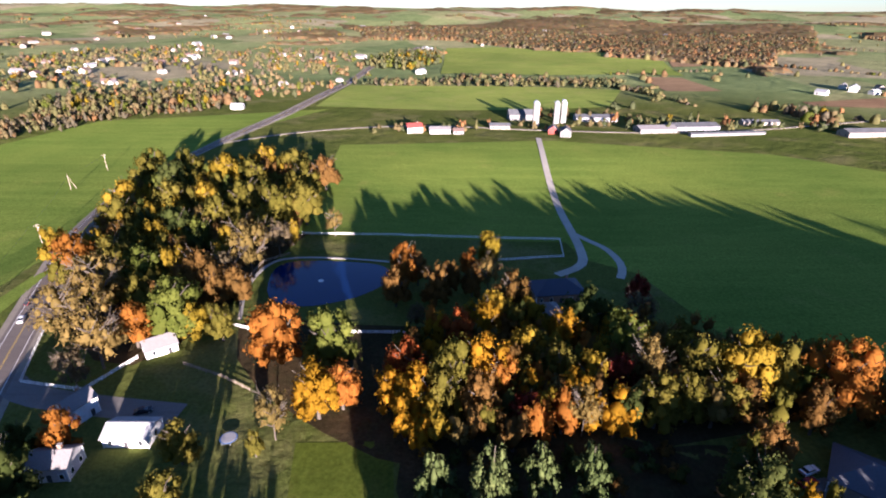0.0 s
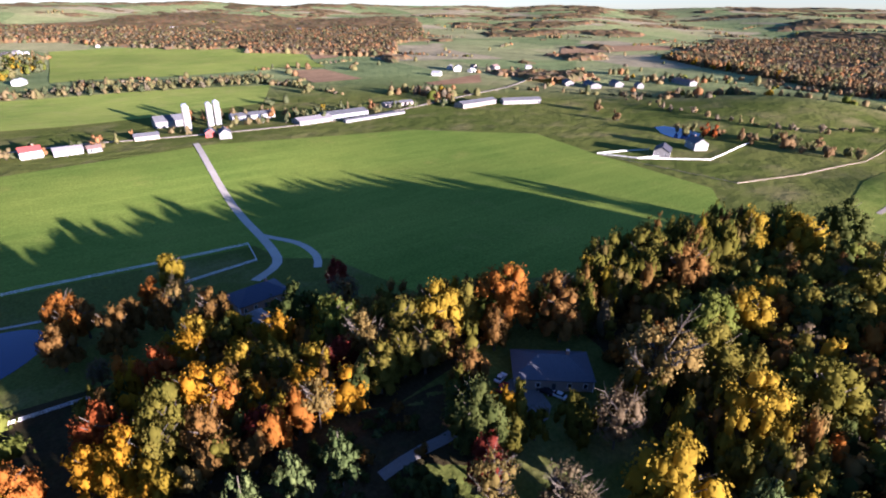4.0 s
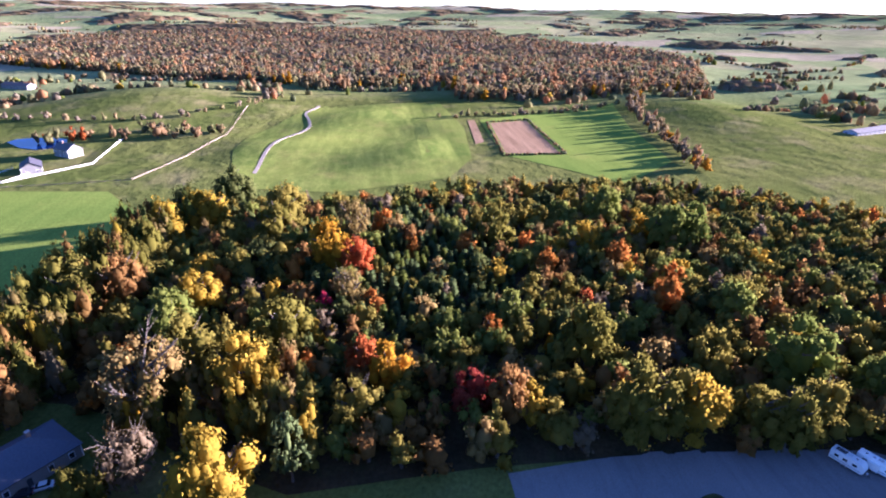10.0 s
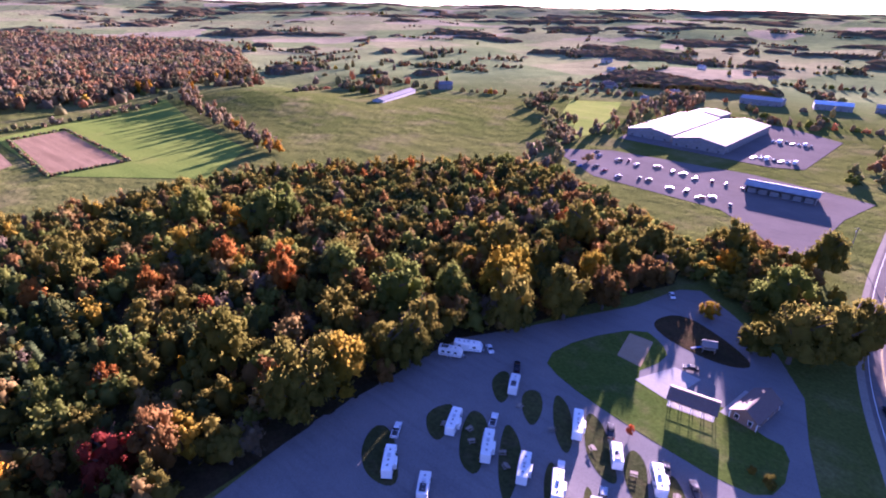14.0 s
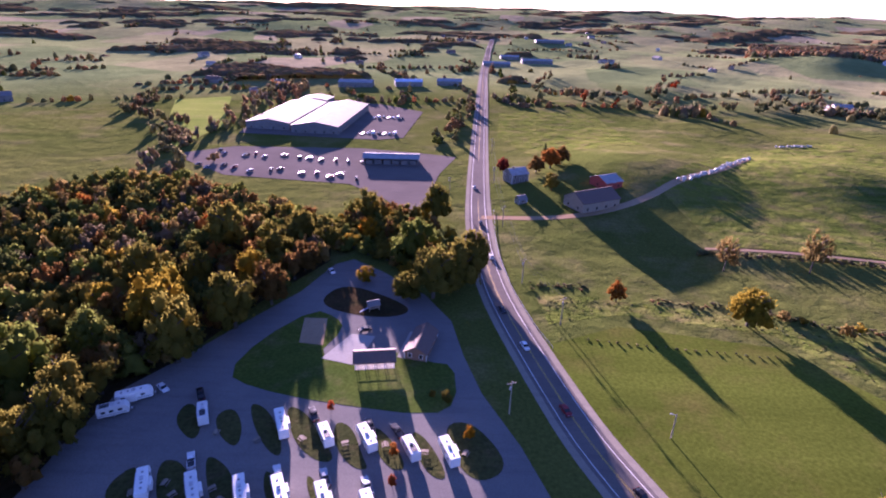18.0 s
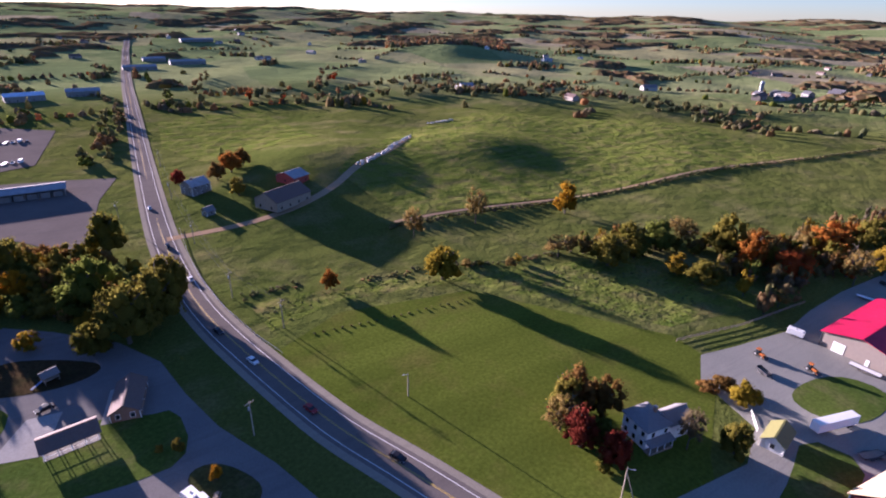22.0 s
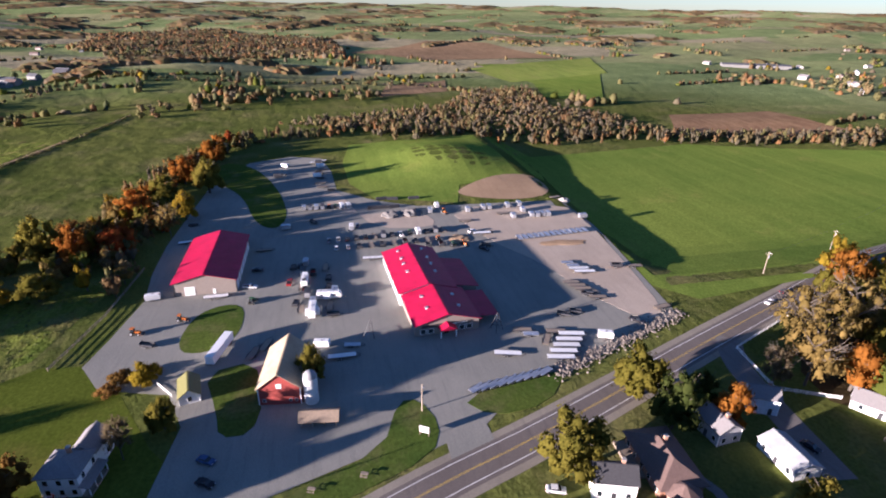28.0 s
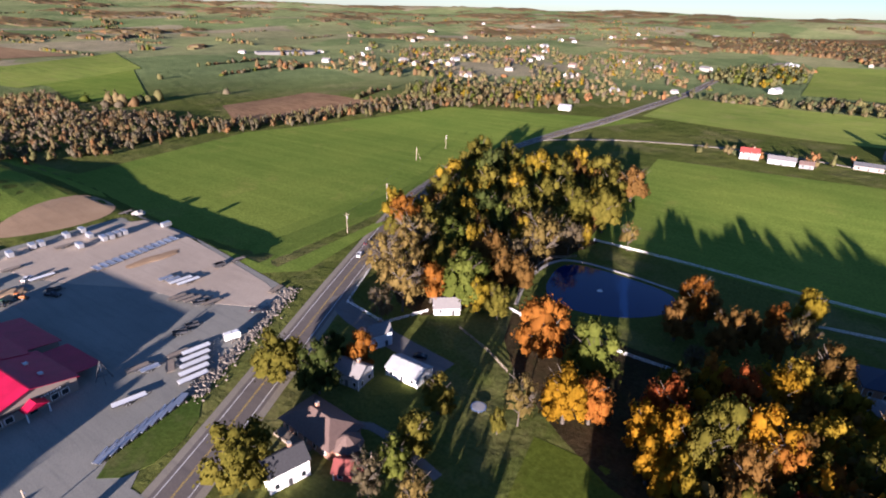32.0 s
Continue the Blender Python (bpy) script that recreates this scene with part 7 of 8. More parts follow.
def rv_kit(text, long, slide=True, cab=False, ridge=False):
    """A travel trailer or motorhome: coach body, roof units, windows, slide-out, wheels, hitch or cab."""
    ob = thing("camper", 0, 0, 0, text, "camper", "campers on the campground", z=0)
    h = long / 2
    nose = [(-h, 0.6), (h - 0.3, 0.6), (h, 1.2), (h - 0.15, 2.3), (h - 0.9, 3.2), (-h + 0.1, 3.25), (-h, 3.0)]
    bm = prism(bmesh.new(), nose, -1.25, 1.25, "y")
    bmesh.ops.bevel(bm, geom=bm.edges[:], offset=0.08, segments=2, affect="EDGES")
    part("body", bm, WHITE, ob)
    for s in (-1, 1):
        part("stripe", slab(-h + 0.3, h - 0.6, s * 1.262 - 0.012, s * 1.262 + 0.012, 1.05, 1.3), GREY if not cab else BROWN, ob, "grey side stripe")
        for x in (-h * 0.6, -h * 0.1, h * 0.45):
            part("side_window", slab(x - 0.5, x + 0.5, s * 1.262 - 0.014, s * 1.262 + 0.02, 1.75, 2.4), GLASS, ob, "dark window")
    part("entry_door", slab(h * 0.2 - 0.35, h * 0.2 + 0.35, 1.25, 1.29, 0.75, 2.6), SILVER, ob, "entry door")
    part("air_conditioner", slab(-0.5, 0.5, -0.4, 0.4, 3.2, 3.55, 0.1), SILVER, ob, "roof air conditioner")
    for x in (-h * 0.65, h * 0.4, -h * 0.3):
        part("roof_hatch", slab(x - 0.25, x + 0.25, -0.3, 0.2, 3.2, 3.36, 0.04), GREY, ob)
    if slide:
        part("slide_out", slab(-h * 0.45, h * 0.1, -1.95, -1.24, 0.9, 2.75, 0.05), WHITE, ob, "extended slide-out room")
    part("awning", slab(-h * 0.5, h * 0.55, 1.3, 1.45, 2.85, 3.0, 0.05), GREY, ob, "rolled awning")
    if cab:
        part("windscreen", slab(h - 0.25, h + 0.02, -1.05, 1.05, 1.6, 2.35, 0.03), DARK, ob, "dark windscreen")
        for x in (-h * 0.5, h * 0.62):
            for y in (-1.08, 1.08):
                add_wheel(ob, x, y, 1.25)
    else:
        part("hitch", tube(bmesh.new(), (h - 0.2, 0, 0.55), (h + 1.2, 0, 0.5), 0.09, 0.07, 6), DARK, ob)
        part("gas_bottles", slab(h + 0.25, h + 0.6, -0.3, 0.3, 0.6, 1.15, 0.08), SILVER, ob, "gas bottles")
        part("jack", tube(bmesh.new(), (h + 1.0, 0, 0), (h + 1.0, 0, 0.75), 0.06, 0.06, 6), DARK, ob)
        for x in (-0.75, 0.15):
            for y in (-1.08, 1.08):
                add_wheel(ob, x, y, 1.0)
    if ridge:
        part("roof_rack", slab(-h * 0.8, -h * 0.2, -0.7, 0.7, 3.28, 3.36), DARK, ob)
    return ob


def flat_kit(text, long, wide, deck, high=0.75, sides=0.0, group=""):
    ob = thing("flatbed_trailer" if not sides else "utility_trailer", 0, 0, 0, text, "trailer", group, z=0)
    h = long / 2
    part("deck", slab(-h, h, -wide / 2, wide / 2, high - 0.1, high), deck, ob)
    for y in (-wide / 2, wide / 2):
        part("side_rail", slab(-h - 0.05, h + 0.05, y - 0.06, y + 0.06, high - 0.18, high + 0.06 + sides), DARK if deck is not SILVER else SILVER, ob)
    if sides:
        part("gate", slab(-h - 0.06, -h + 0.02, -wide / 2 + 0.07, wide / 2 - 0.07, high - 0.1, high + sides + 0.5), DARK, ob, "loading gate")
        part("front_board", slab(h - 0.03, h + 0.05, -wide / 2 + 0.07, wide / 2 - 0.07, high - 0.1, high + sides), DARK, ob)
    for y in (-wide / 2 + 0.1, wide / 2 - 0.1):
        part("tongue", tube(bmesh.new(), (h, y, high - 0.2), (h + 1.5, 0, high - 0.25), 0.06, 0.06, 5), DARK, ob)
    part("jack", tube(bmesh.new(), (h + 1.2, 0, 0), (h + 1.2, 0, high + 0.2), 0.05, 0.05, 6), DARK, ob)
    for x in (-0.75, 0.1):
        for y in (-wide / 2 - 0.22, wide / 2 + 0.22):
            add_wheel(ob, x - h * 0.1, y, 0.9)
    for y in (-wide / 2 - 0.22, wide / 2 + 0.22):
        part("fender", slab(-1.3 - h * 0.1, 0.65 - h * 0.1, y - 0.14, y + 0.14, 0.7, 0.76), DARK, ob)
    return ob


def cargo_kit(text, long, paint):
    ob = thing("cargo_trailer", 0, 0, 0, text, "trailer", "trailers in the sales yard", z=0)
    h = long / 2
    bm = prism(bmesh.new(), [(-h, 0.45), (h - 0.2, 0.45), (h, 0.8), (h, 2.2), (h - 0.35, 2.5), (-h, 2.5)], -1.05, 1.05, "y")
    bmesh.ops.bevel(bm, geom=bm.edges[:], offset=0.05, segments=1, affect="EDGES")
    part("body", bm, paint, ob)
    part("rear_door", slab(-h - 0.04, -h + 0.01, -0.95, 0.95, 0.55, 2.4), SILVER, ob, "rear ramp door")
    part("roof_vent", slab(-0.2, 0.2, -0.2, 0.2, 2.5, 2.6), DARK, ob)
    part("tongue", tube(bmesh.new(), (h - 0.1, 0, 0.5), (h + 1.2, 0, 0.5), 0.08, 0.06, 6), DARK, ob)
    for x in (-0.6, 0.25):
        for y in (-1.1, 1.1):
            add_wheel(ob, x, y, 0.85)
    for y in (-1.1, 1.1):
        part("fender", slab(-1.15, 0.8, y - 0.13, y + 0.13, 0.68, 0.74), SILVER, ob)
    return ob


def loader_kit(text, paint):
    ob = thing("tractor", 0, 0, 0, text, "tractor", z=0)
    part("hood", slab(0.2, 2.0, -0.45, 0.45, 0.7, 1.35, 0.08), paint, ob)
    part("cab", slab(-0.9, 0.2, -0.6, 0.6, 1.0, 2.4, 0.08), GLASS, ob, "glazed cab")
    part("cab_roof", slab(-1.0, 0.3, -0.7, 0.7, 2.403, 2.52), paint, ob)
    part("axle", slab(-1.0, 1.8, -0.3, 0.3, 0.4, 0.9), DARK, ob)
    part("bucket", prism(bmesh.new(), [(2.4, 0.15), (3.1, 0.1), (2.6, 0.8)], -0.9, 0.9, "y"), DARK, ob, "front bucket")
    for y in (-0.75, 0.75):
        part("loader_arm", tube(bmesh.new(), (0.6, y, 1.3), (2.5, y, 0.5), 0.09, 0.09, 5), paint, ob)
        add_wheel(ob, -0.7, y, 1.9)
        add_wheel(ob, 1.5, y, 1.25)
    return ob


def put(kit, x, y, turn, group="", first=[]):
    """The kit itself on its first call, copies later."""
    m = pose(x, y, float(ground_z(x, y)) + 0.06, 0, 0, turn)
    if kit not in first:
        first.append(kit)
        kit.matrix_basis = m
        ob = kit
    else:
        ob = copy_thing(kit, m)
    return tagged(ob, group=group)


YARD = "trailers in the sales yard"
CARS = {k: car_kit(k, "%s sedan with dark windows" % k) for k in CAR_PAINTS}
PICKUPS = {k: car_kit(k, "%s pickup truck with open bed" % k, True) for k in ("white", "black", "red", "silver")}
RVS = [rv_kit("long white travel trailer with slide-out", 9.0), rv_kit("white motorhome with dark windscreen", 10.0, True, True), rv_kit("short white travel trailer with roof rack", 7.4, False, False, True)]
FLATS = [flat_kit("black flatbed trailer with wooden deck", 6.4, 2.2, WOOD), flat_kit("silver aluminium flatbed trailer", 5.2, 2.0, SILVER), flat_kit("black utility trailer with side rails", 4.2, 1.9, WOOD, 0.6, 0.45),
         flat_kit("long white deck-over trailer", 8.5, 2.4, WHITE, 0.85), flat_kit("red dump trailer with high sides", 4.6, 2.1, REDPAINT, 0.8, 0.9)]
CARGO = [cargo_kit("white enclosed cargo trailer", 5.0, WHITE), cargo_kit("grey enclosed cargo trailer", 4.4, SILVER), cargo_kit("black enclosed cargo trailer", 4.8, DARK)]
TRACTORS = [loader_kit("orange compact tractor with loader", plain("orange_paint", (0.5, 0.15, 0.03), 0.4)), loader_kit("dark green tractor with loader", plain("green_paint", (0.05, 0.11, 0.05), 0.4))]

# campers on their pitches: rear end, front end, which kit
for x0, y0, x1, y1, k in ((60.5, -104, 64.5, -113, 2), (64, -81, 68, -90, 0), (51.5, -79, 57.5, -90, 1), (42, -80, 46, -89, 0), (39, -101, 43.5, -111, 1), (27.3, -99, 31, -106, 2), (16.5, -98, 21, -106, 0),
                          (6, -96, 9, -102, 2), (-3.6, -94, 0, -103, 0), (66, -61, 72, -69, 0), (56, -62, 60, -68, 2), (34, -82, 37, -88, 0), (24, -80, 27, -87, 0), (14, -79, 17, -86, 2), (89, -107, 83, -110, 2), (86.5, -113, 81, -116, 0)):
    put(RVS[k], (x0 + x1) / 2, (y0 + y1) / 2, math.degrees(math.atan2(y1 - y0, x1 - x0)), "campers on the campground")
PARKED = "vehicles parked on the campground"
for x, y, t, k in ((34, -110.5, -65, "black"), (18.6, -107, -70, "black"), (11.4, -105.5, -60, "black"), (37.5, -90.5, -65, "white"), (26.5, -90, -65, "silver"), (16.5, -88, -65, "silver"), (75.5, -74, -60, "white"), (59, -93.5, -65, "white"), (67, -117, -60, "black")):
    put(PICKUPS[k], x, y, t, PARKED)
put(CARS["white"], 78.5, -119, 140, PARKED)
put(CARS["white"], 47, -194, 120, PARKED)
put(CARS["black"], 27, -152, 20, PARKED)
ISLANDS = [[(80, -71), (77, -64), (71, -60), (65, -62), (70, -68), (77, -73)], [(74, -85), (70, -80), (66, -79), (67, -84), (71, -92)], [(65, -93), (60, -92), (55, -83), (53, -77), (58, -78), (63, -86)], [(55, -95), (49, -91), (45, -83), (43, -75), (48, -80), (53, -89)],
           [(69, -107), (69, -113), (66, -112), (62, -104), (63, -101)], [(59, -109), (56, -112), (52, -106), (51, -99), (56, -103)], [(51, -114), (46, -111), (41, -102), (40, -97), (44, -100), (49, -108)], [(41, -113), (36, -111), (31, -103), (27, -97), (30, -96), (36, -101)],
           [(27, -108), (23, -106), (20, -98), (18, -94), (22, -95), (26, -101)], [(17, -107), (13, -103), (9, -95), (12, -94), (16, -100)], [(7, -106), (3, -102), (-1, -92), (3, -93), (6, -100)], [(-2, -108), (-8, -109), (-14, -99), (-13, -94), (-8, -92), (-4, -98)],
           [(40, -92), (34, -84), (30, -76), (34, -78), (39, -86)], [(30, -91), (24, -83), (20, -76), (24, -78), (29, -86)]]
for k, poly in enumerate(ISLANDS):
    mx, my = sum(p[0] for p in poly) / len(poly), sum(p[1] for p in poly) / len(poly)
    poly = [(mx + 1.28 * (p[0] - mx), my + 1.18 * (p[1] - my)) for p in poly]
    patch("pitch_island", poly, ISLAND, 0.1, "teardrop grass island between camper pitches", "lawn", round_off=2)


def build_table():
    ob = thing("picnic_table", 0, 0, 0, "wooden picnic table with two benches", "table", "picnic tables of the campground", z=0)
    part("tabletop", slab(-0.9, 0.9, -0.38, 0.38, 0.7, 0.76), WOOD, ob)
    for y in (-0.7, 0.7):
        part("bench", slab(-0.9, 0.9, y - 0.13, y + 0.13, 0.42, 0.47), WOOD, ob)
    for x in (-0.65, 0.65):
        for s in (-1, 1):
            part("leg", tube(bmesh.new(), (x, s * 0.65, 0), (x, s * 0.2, 0.7), 0.05, 0.05, 4), WOOD, ob)
        part("brace", slab(x - 0.04, x + 0.04, -0.75, 0.75, 0.37, 0.42), WOOD, ob)
    return ob


table = build_table()
for x, y in ((57, -103), (46, -101), (35, -102), (24, -101), (14, -101), (4, -99), (-6, -99), (62, -87), (59, -84), (48, -83), (51, -86), (68, -84)):
    put(table, x, y, far_rng.uniform(0, 180), "picnic tables of the campground")
for x, y in ((-91, -9), (-93, 3)):
    put(table, x, y, 70, "picnic tables on the roadside verge")
for x, y, h_, w_, kind in ((-7, -104, 5, 1.7, "oy"), (11.5, -98, 4, 1.4, "o"), (30, -113, 3.6, 1.1, "ro"), (11, -89, 3.6, 1.2, "ro"), (-1, -118, 4, 1.8, "og"), (3, -120, 2.5, 1.2, "og")):
    tree(x, y, h_, w_, kind, tree_rng, "on the campground")


def build_shelter():
    ob = thing("picnic_shelter", 21.2, -134.6, 8, "open picnic shelter with dark brown roof and white posts", "shelter")
    roof_pair(ob, 0, 0, 12, 6.4, 2.7, 1.7, SHINGLE, 0.5)
    for x in (-5.7, -2.85, 0, 2.85, 5.7):
        for y in (-3, 3):
            part("post", slab(x - 0.1, x + 0.1, y - 0.1, y + 0.1, -0.1, 2.75), WHITE, ob)
    part("floor_slab", slab(-6, 6, -3.2, 3.2, -0.1, 0.14), CONCRETE, ob)
    part("rail", slab(-5.7, 5.7, 2.96, 3.04, 0.9, 1.0), WHITE, ob)
    part("gable_board", slab(-5.95, -5.85, -3.2, 3.2, 2.3, 2.7), WHITE, ob)
    office = house("camp_office", 7.5, -143.5, 78, 14, 7, 2.8, 2.2, plain("cedar_siding", (0.26, 0.15, 0.10), 0.8), SHINGLE, "brown camp office with shingle roof", "office", side=3, end=2, stack=False)
    part("walkway", slab(-8, 7, -6.0, -4.0, 0.02, 0.13), CONCRETE, office, "concrete walkway")
    play = thing("playhouse", 26, -166, 25, "dark wooden play structure on the island", "play structure")
    part("deck", slab(-2, 2, -1.5, 1.5, 1.2, 1.35), WOOD, play)
    roof_pair(play, 0, 0, 4, 3, 2.6, 1.1, SHINGLE_GREY, 0.3)
    for x in (-1.8, 1.8):
        for y in (-1.3, 1.3):
            part("post", slab(x - 0.09, x + 0.09, y - 0.09, y + 0.09, -0.1, 2.7), WOOD, play)
    part("slide", prism(bmesh.new(), [(1.9, 1.25), (5.0, 0.1), (5.0, 0.22), (1.9, 1.37)], -0.4, 0.4, "y"), BLUEPAINT, play, "blue slide")


build_shelter()

# sales yard
for k in range(4):
    put(CARGO[2 if k % 2 else 1], -276, -14 + 3.2 * k, 182, YARD)
for k in range(4):
    put(TRACTORS[k % 2] if k < 2 else CARGO[0], -276, -1 + 3.4 * k, 180 + 4 * k, YARD)
for x, y in ((-261, 51), (-259, 71), (-261, 80), (-261, 83.4), (-262, 94), (-263, 101), (-246, 92), (-246, 102), (-245.5, 105), (-246, 108), (-246, 111)):
    put(CARGO[1], x, y, 176, YARD)
row = (PICKUPS["silver"], PICKUPS["white"], CARS["black"], FLATS[2], PICKUPS["black"], FLATS[0], CARGO[2], FLATS[2], PICKUPS["white"], TRACTORS[1], CARGO[0], FLATS[2], CARGO[2], FLATS[0])
for k, kit in enumerate(row):
    put(kit, -231.5 - 0.25 * k, -2 + 4.2 * k, 178 + 2 * (k % 3), YARD)
for k, kit in enumerate((CARS["white"], CARS["silver"], FLATS[2], FLATS[0], FLATS[2], FLATS[0], FLATS[4], FLATS[2], FLATS[0], TRACTORS[0])):
    put(kit, -222.5 - 0.2 * k, 1 + 5.2 * k, 180 + 3 * (k % 2), YARD)
for k in range(13):
    put(FLATS[1], -219.5 - 0.3 * k, 86 + 2.9 * k, 183, YARD)
for k in range(4):
    put(FLATS[1] if k < 2 else FLATS[3], -190 + 3.1 * k, 97 + 1.2 * k, 82, YARD)
for k in range(4):
    put(FLATS[0], -173 + 2.9 * k, 91 + 1.2 * k, 80, YARD)
for k in range(9):
    put(FLATS[1], -117.6 - 0.45 * k, 37 + 2.75 * k, 118, YARD)
for k in range(5):
    put(FLATS[3], -138.5 + 2.9 * k, 75.5 - 2.2 * k, 78, YARD)
for kit, x, y, t in ((CARGO[0], -361, -28, 60), (FLATS[3], -368, -8, 90), (CARGO[0], -335, -7, 92), (FLATS[4], -338, -7, 92), (FLATS[0], -321, -5, 90), (FLATS[2], -306, 1, 90), (TRACTORS[0], -259, 58, 20), (FLATS[0], -236, 47, 88), (FLATS[3], -228, 70, 88),
                    (TRACTORS[0], -217, 58, 40), (PICKUPS["black"], -210, 66, 30), (FLATS[0], -272, 126, 100), (CARGO[1], -240, 128, 90), (FLATS[2], -163, 93, 60), (FLATS[4], -183, 116, 80), (FLATS[0], -182, 124, 80), (FLATS[2], -152, 83, 70), (FLATS[3], -132, 51, 75),
                    (FLATS[0], -137, 66, 150), (FLATS[0], -141, 71, 80), (PICKUPS["black"], -142, 102, 40), (CARGO[0], -135, 86, 70), (FLATS[0], -149, 116, 100), (CARS["black"], -207, -14, 170), (CARGO[2], -201, -13, 178), (CARGO[0], -195, -12, 178), (FLATS[4], -184.5, -12, 178),
                    (FLATS[2], -176, -15, 170), (CARGO[1], -175, -9, 175), (FLATS[0], -204, -4, 175), (FLATS[2], -187, -3, 172), (RVS[0], -178.5, -3, 85), (CARGO[0], -167.5, -9, 90), (FLATS[2], -166, -2, 92), (PICKUPS["white"], -192, -32.5, 80), (FLATS[3], -186.5, -44, 92),
                    (TRACTORS[1], -180, -30.5, 160), (TRACTORS[0], -172, -53, 80), (CARGO[0], -189, -66, 100), (FLATS[3], -209.5, 16, 88), (CARGO[0], -147.5, -6, 80), (FLATS[3], -140.5, 0, 90), (FLATS[1], -146, 3.5, 80), (FLATS[0], -147, -27, 160), (FLATS[0], -151, -23.5, 160),
                    (PICKUPS["white"], -88.5, -39.5, 100), (FLATS[1], -84.5, -40.5, 95), (CARS["black"], -97.5, -32.5, 60), (CARS["blue"], -104.5, -33.5, 60), (FLATS[3], -241, -64, 100), (FLATS[2], -262, -66, 92), (CARGO[1], -250, -22, 90), (FLATS[2], -256, -9, 30),
                    (TRACTORS[0], -166, -66, 80), (FLATS[2], -158, -60, 70), (FLATS[0], -226, -30, 90), (CARS["black"], -206, -31, 85)):
    put(kit, x, y, t, YARD)
for kit, x, y, t in ((FLATS[3], -372, -5, 90), (CARGO[2], -366, -6, 90), (CARGO[0], -357, -5, 92), (FLATS[0], -350, -4, 90), (FLATS[4], -342, -6, 90), (FLATS[2], -330, -5, 90), (FLATS[0], -313, -4, 92), (PICKUPS["black"], -343, -29, 80), (CARGO[2], -338, -31, 85),
                    (CARS["silver"], -248, 12, 178), (CARGO[0], -245, 9, 178), (CARGO[1], -209, -12, 178), (FLATS[4], -199, -9, 178), (RVS[2], -191, -12, 176), (FLATS[0], -188, -13, 178), (CARGO[2], -182, -11, 178), (FLATS[0], -172, -13, 178), (RVS[0], -169, -9, 176), (FLATS[2], -194, -3, 176),
                    (CARGO[1], -182, -1, 172), (FLATS[0], -172, -3, 174), (FLATS[2], -206, -17, 176), (PICKUPS["red"], -193, -18, 176), (FLATS[2], -219, 42, 178), (FLATS[4], -218, 48, 178), (TRACTORS[1], -216, 53, 120), (FLATS[2], -214, 68, 60), (CARS["white"], -231, 66, 120),
                    (FLATS[2], -151, 78, 60), (FLATS[0], -160, 96, 80), (CARGO[0], -268, 56, 176), (CARGO[1], -254, 100, 176), (FLATS[0], -245, 66, 88), (FLATS[0], -252, 88, 88), (FLATS[1], -141, 62, 78), (FLATS[0], -144, 60, 78)):
    put(kit, x, y, t, YARD)
for x, y, t, k in ((-80, 45, 70, "white"), (-79.5, 113, 20, "black"), (82, 88, 20, "white"), (80, 85, 20, "red"), (89, 78, 110, "black"), (91, 75, 110, "white")):
    put(CARS[k], x, y, t, "cars beside the houses")
for x, y, t, k in ((-25.9, -145.5, 108, "white"), (-20.5, -168, 106, "black"), (-33.5, -115.5, 108, "red"), (-45.6, -88, 113, "black"), (-16.2, -252, 92, "black"), (-19.3, -213, -85, "white"), (-150.4, 170, 111, "black"), (-144.2, 158, -69, "white"), (-15, -310, 92, "silver")):
    put(CARS[k], x, y, t, "cars on the highway")
for k in range(24):
    put((PICKUPS["black"], CARS["silver"], PICKUPS["red"], PICKUPS["black"], CARS["blue"], CARS["black"])[k % 6], 58 + (k % 12) * 10.0 + far_rng.uniform(-4, 4), -326 - 34 * (k // 12) - (k % 12) * 1.6 + far_rng.uniform(-6, 6), 60 + far_rng.uniform(-50, 50), "vehicles in the truck lot")
for k in range(14):
    put((CARGO[0], PICKUPS["white"], FLATS[3], CARS["black"])[k % 4], 48 + (k % 7) * 4.5, -452 - 70 * (k // 7) + far_rng.uniform(-3, 3), 80, "vehicles in the factory yard")

# ---------------- poles, fences, rocks, bales ----------------
def utility_pole(x, y, high=11.0, arm=True, turn=0.0, brace=False, lamp=False):
    ob = thing("utility_pole", x, y, turn, "weathered wooden utility pole with crossarm" if arm else "plain weathered wooden pole", "utility pole", "utility poles along the highway")
    part("pole", tube(bmesh.new(), (0, 0, -0.2), (0, 0, high), 0.19, 0.13, 10), POLEWOOD, ob)
    if arm:
        part("crossarm", slab(-1.3, 1.3, -0.2, -0.08, high - 0.9, high - 0.75), POLEWOOD, ob)
        for k in (-1.15, -0.5, 0.5, 1.15):
            part("insulator", tube(bmesh.new(), (k, -0.14, high - 0.75), (k, -0.14, high - 0.5), 0.06, 0.04, 6), WHITE, ob, "white insulator")
        part("transformer", tube(bmesh.new(), (0.4, 0.1, high - 2.6), (0.4, 0.1, high - 1.7), 0.24, 0.24, 10), SILVER, ob, "grey transformer can")
    if brace:
        part("brace_pole", tube(bmesh.new(), (3.0, 0.4, -0.1), (0.1, 0.05, high - 1.5), 0.12, 0.1, 8), POLEWOOD, ob, "leaning brace pole")
    if lamp:
        part("lamp_arm", tube(bmesh.new(), (0, 0, high - 0.4), (1.2, 0, high), 0.04, 0.04, 6), SILVER, ob)
        part("lamp_head", slab(1.1, 1.7, -0.15, 0.15, high - 0.08, high + 0.06, 0.03), SILVER, ob)
    return ob


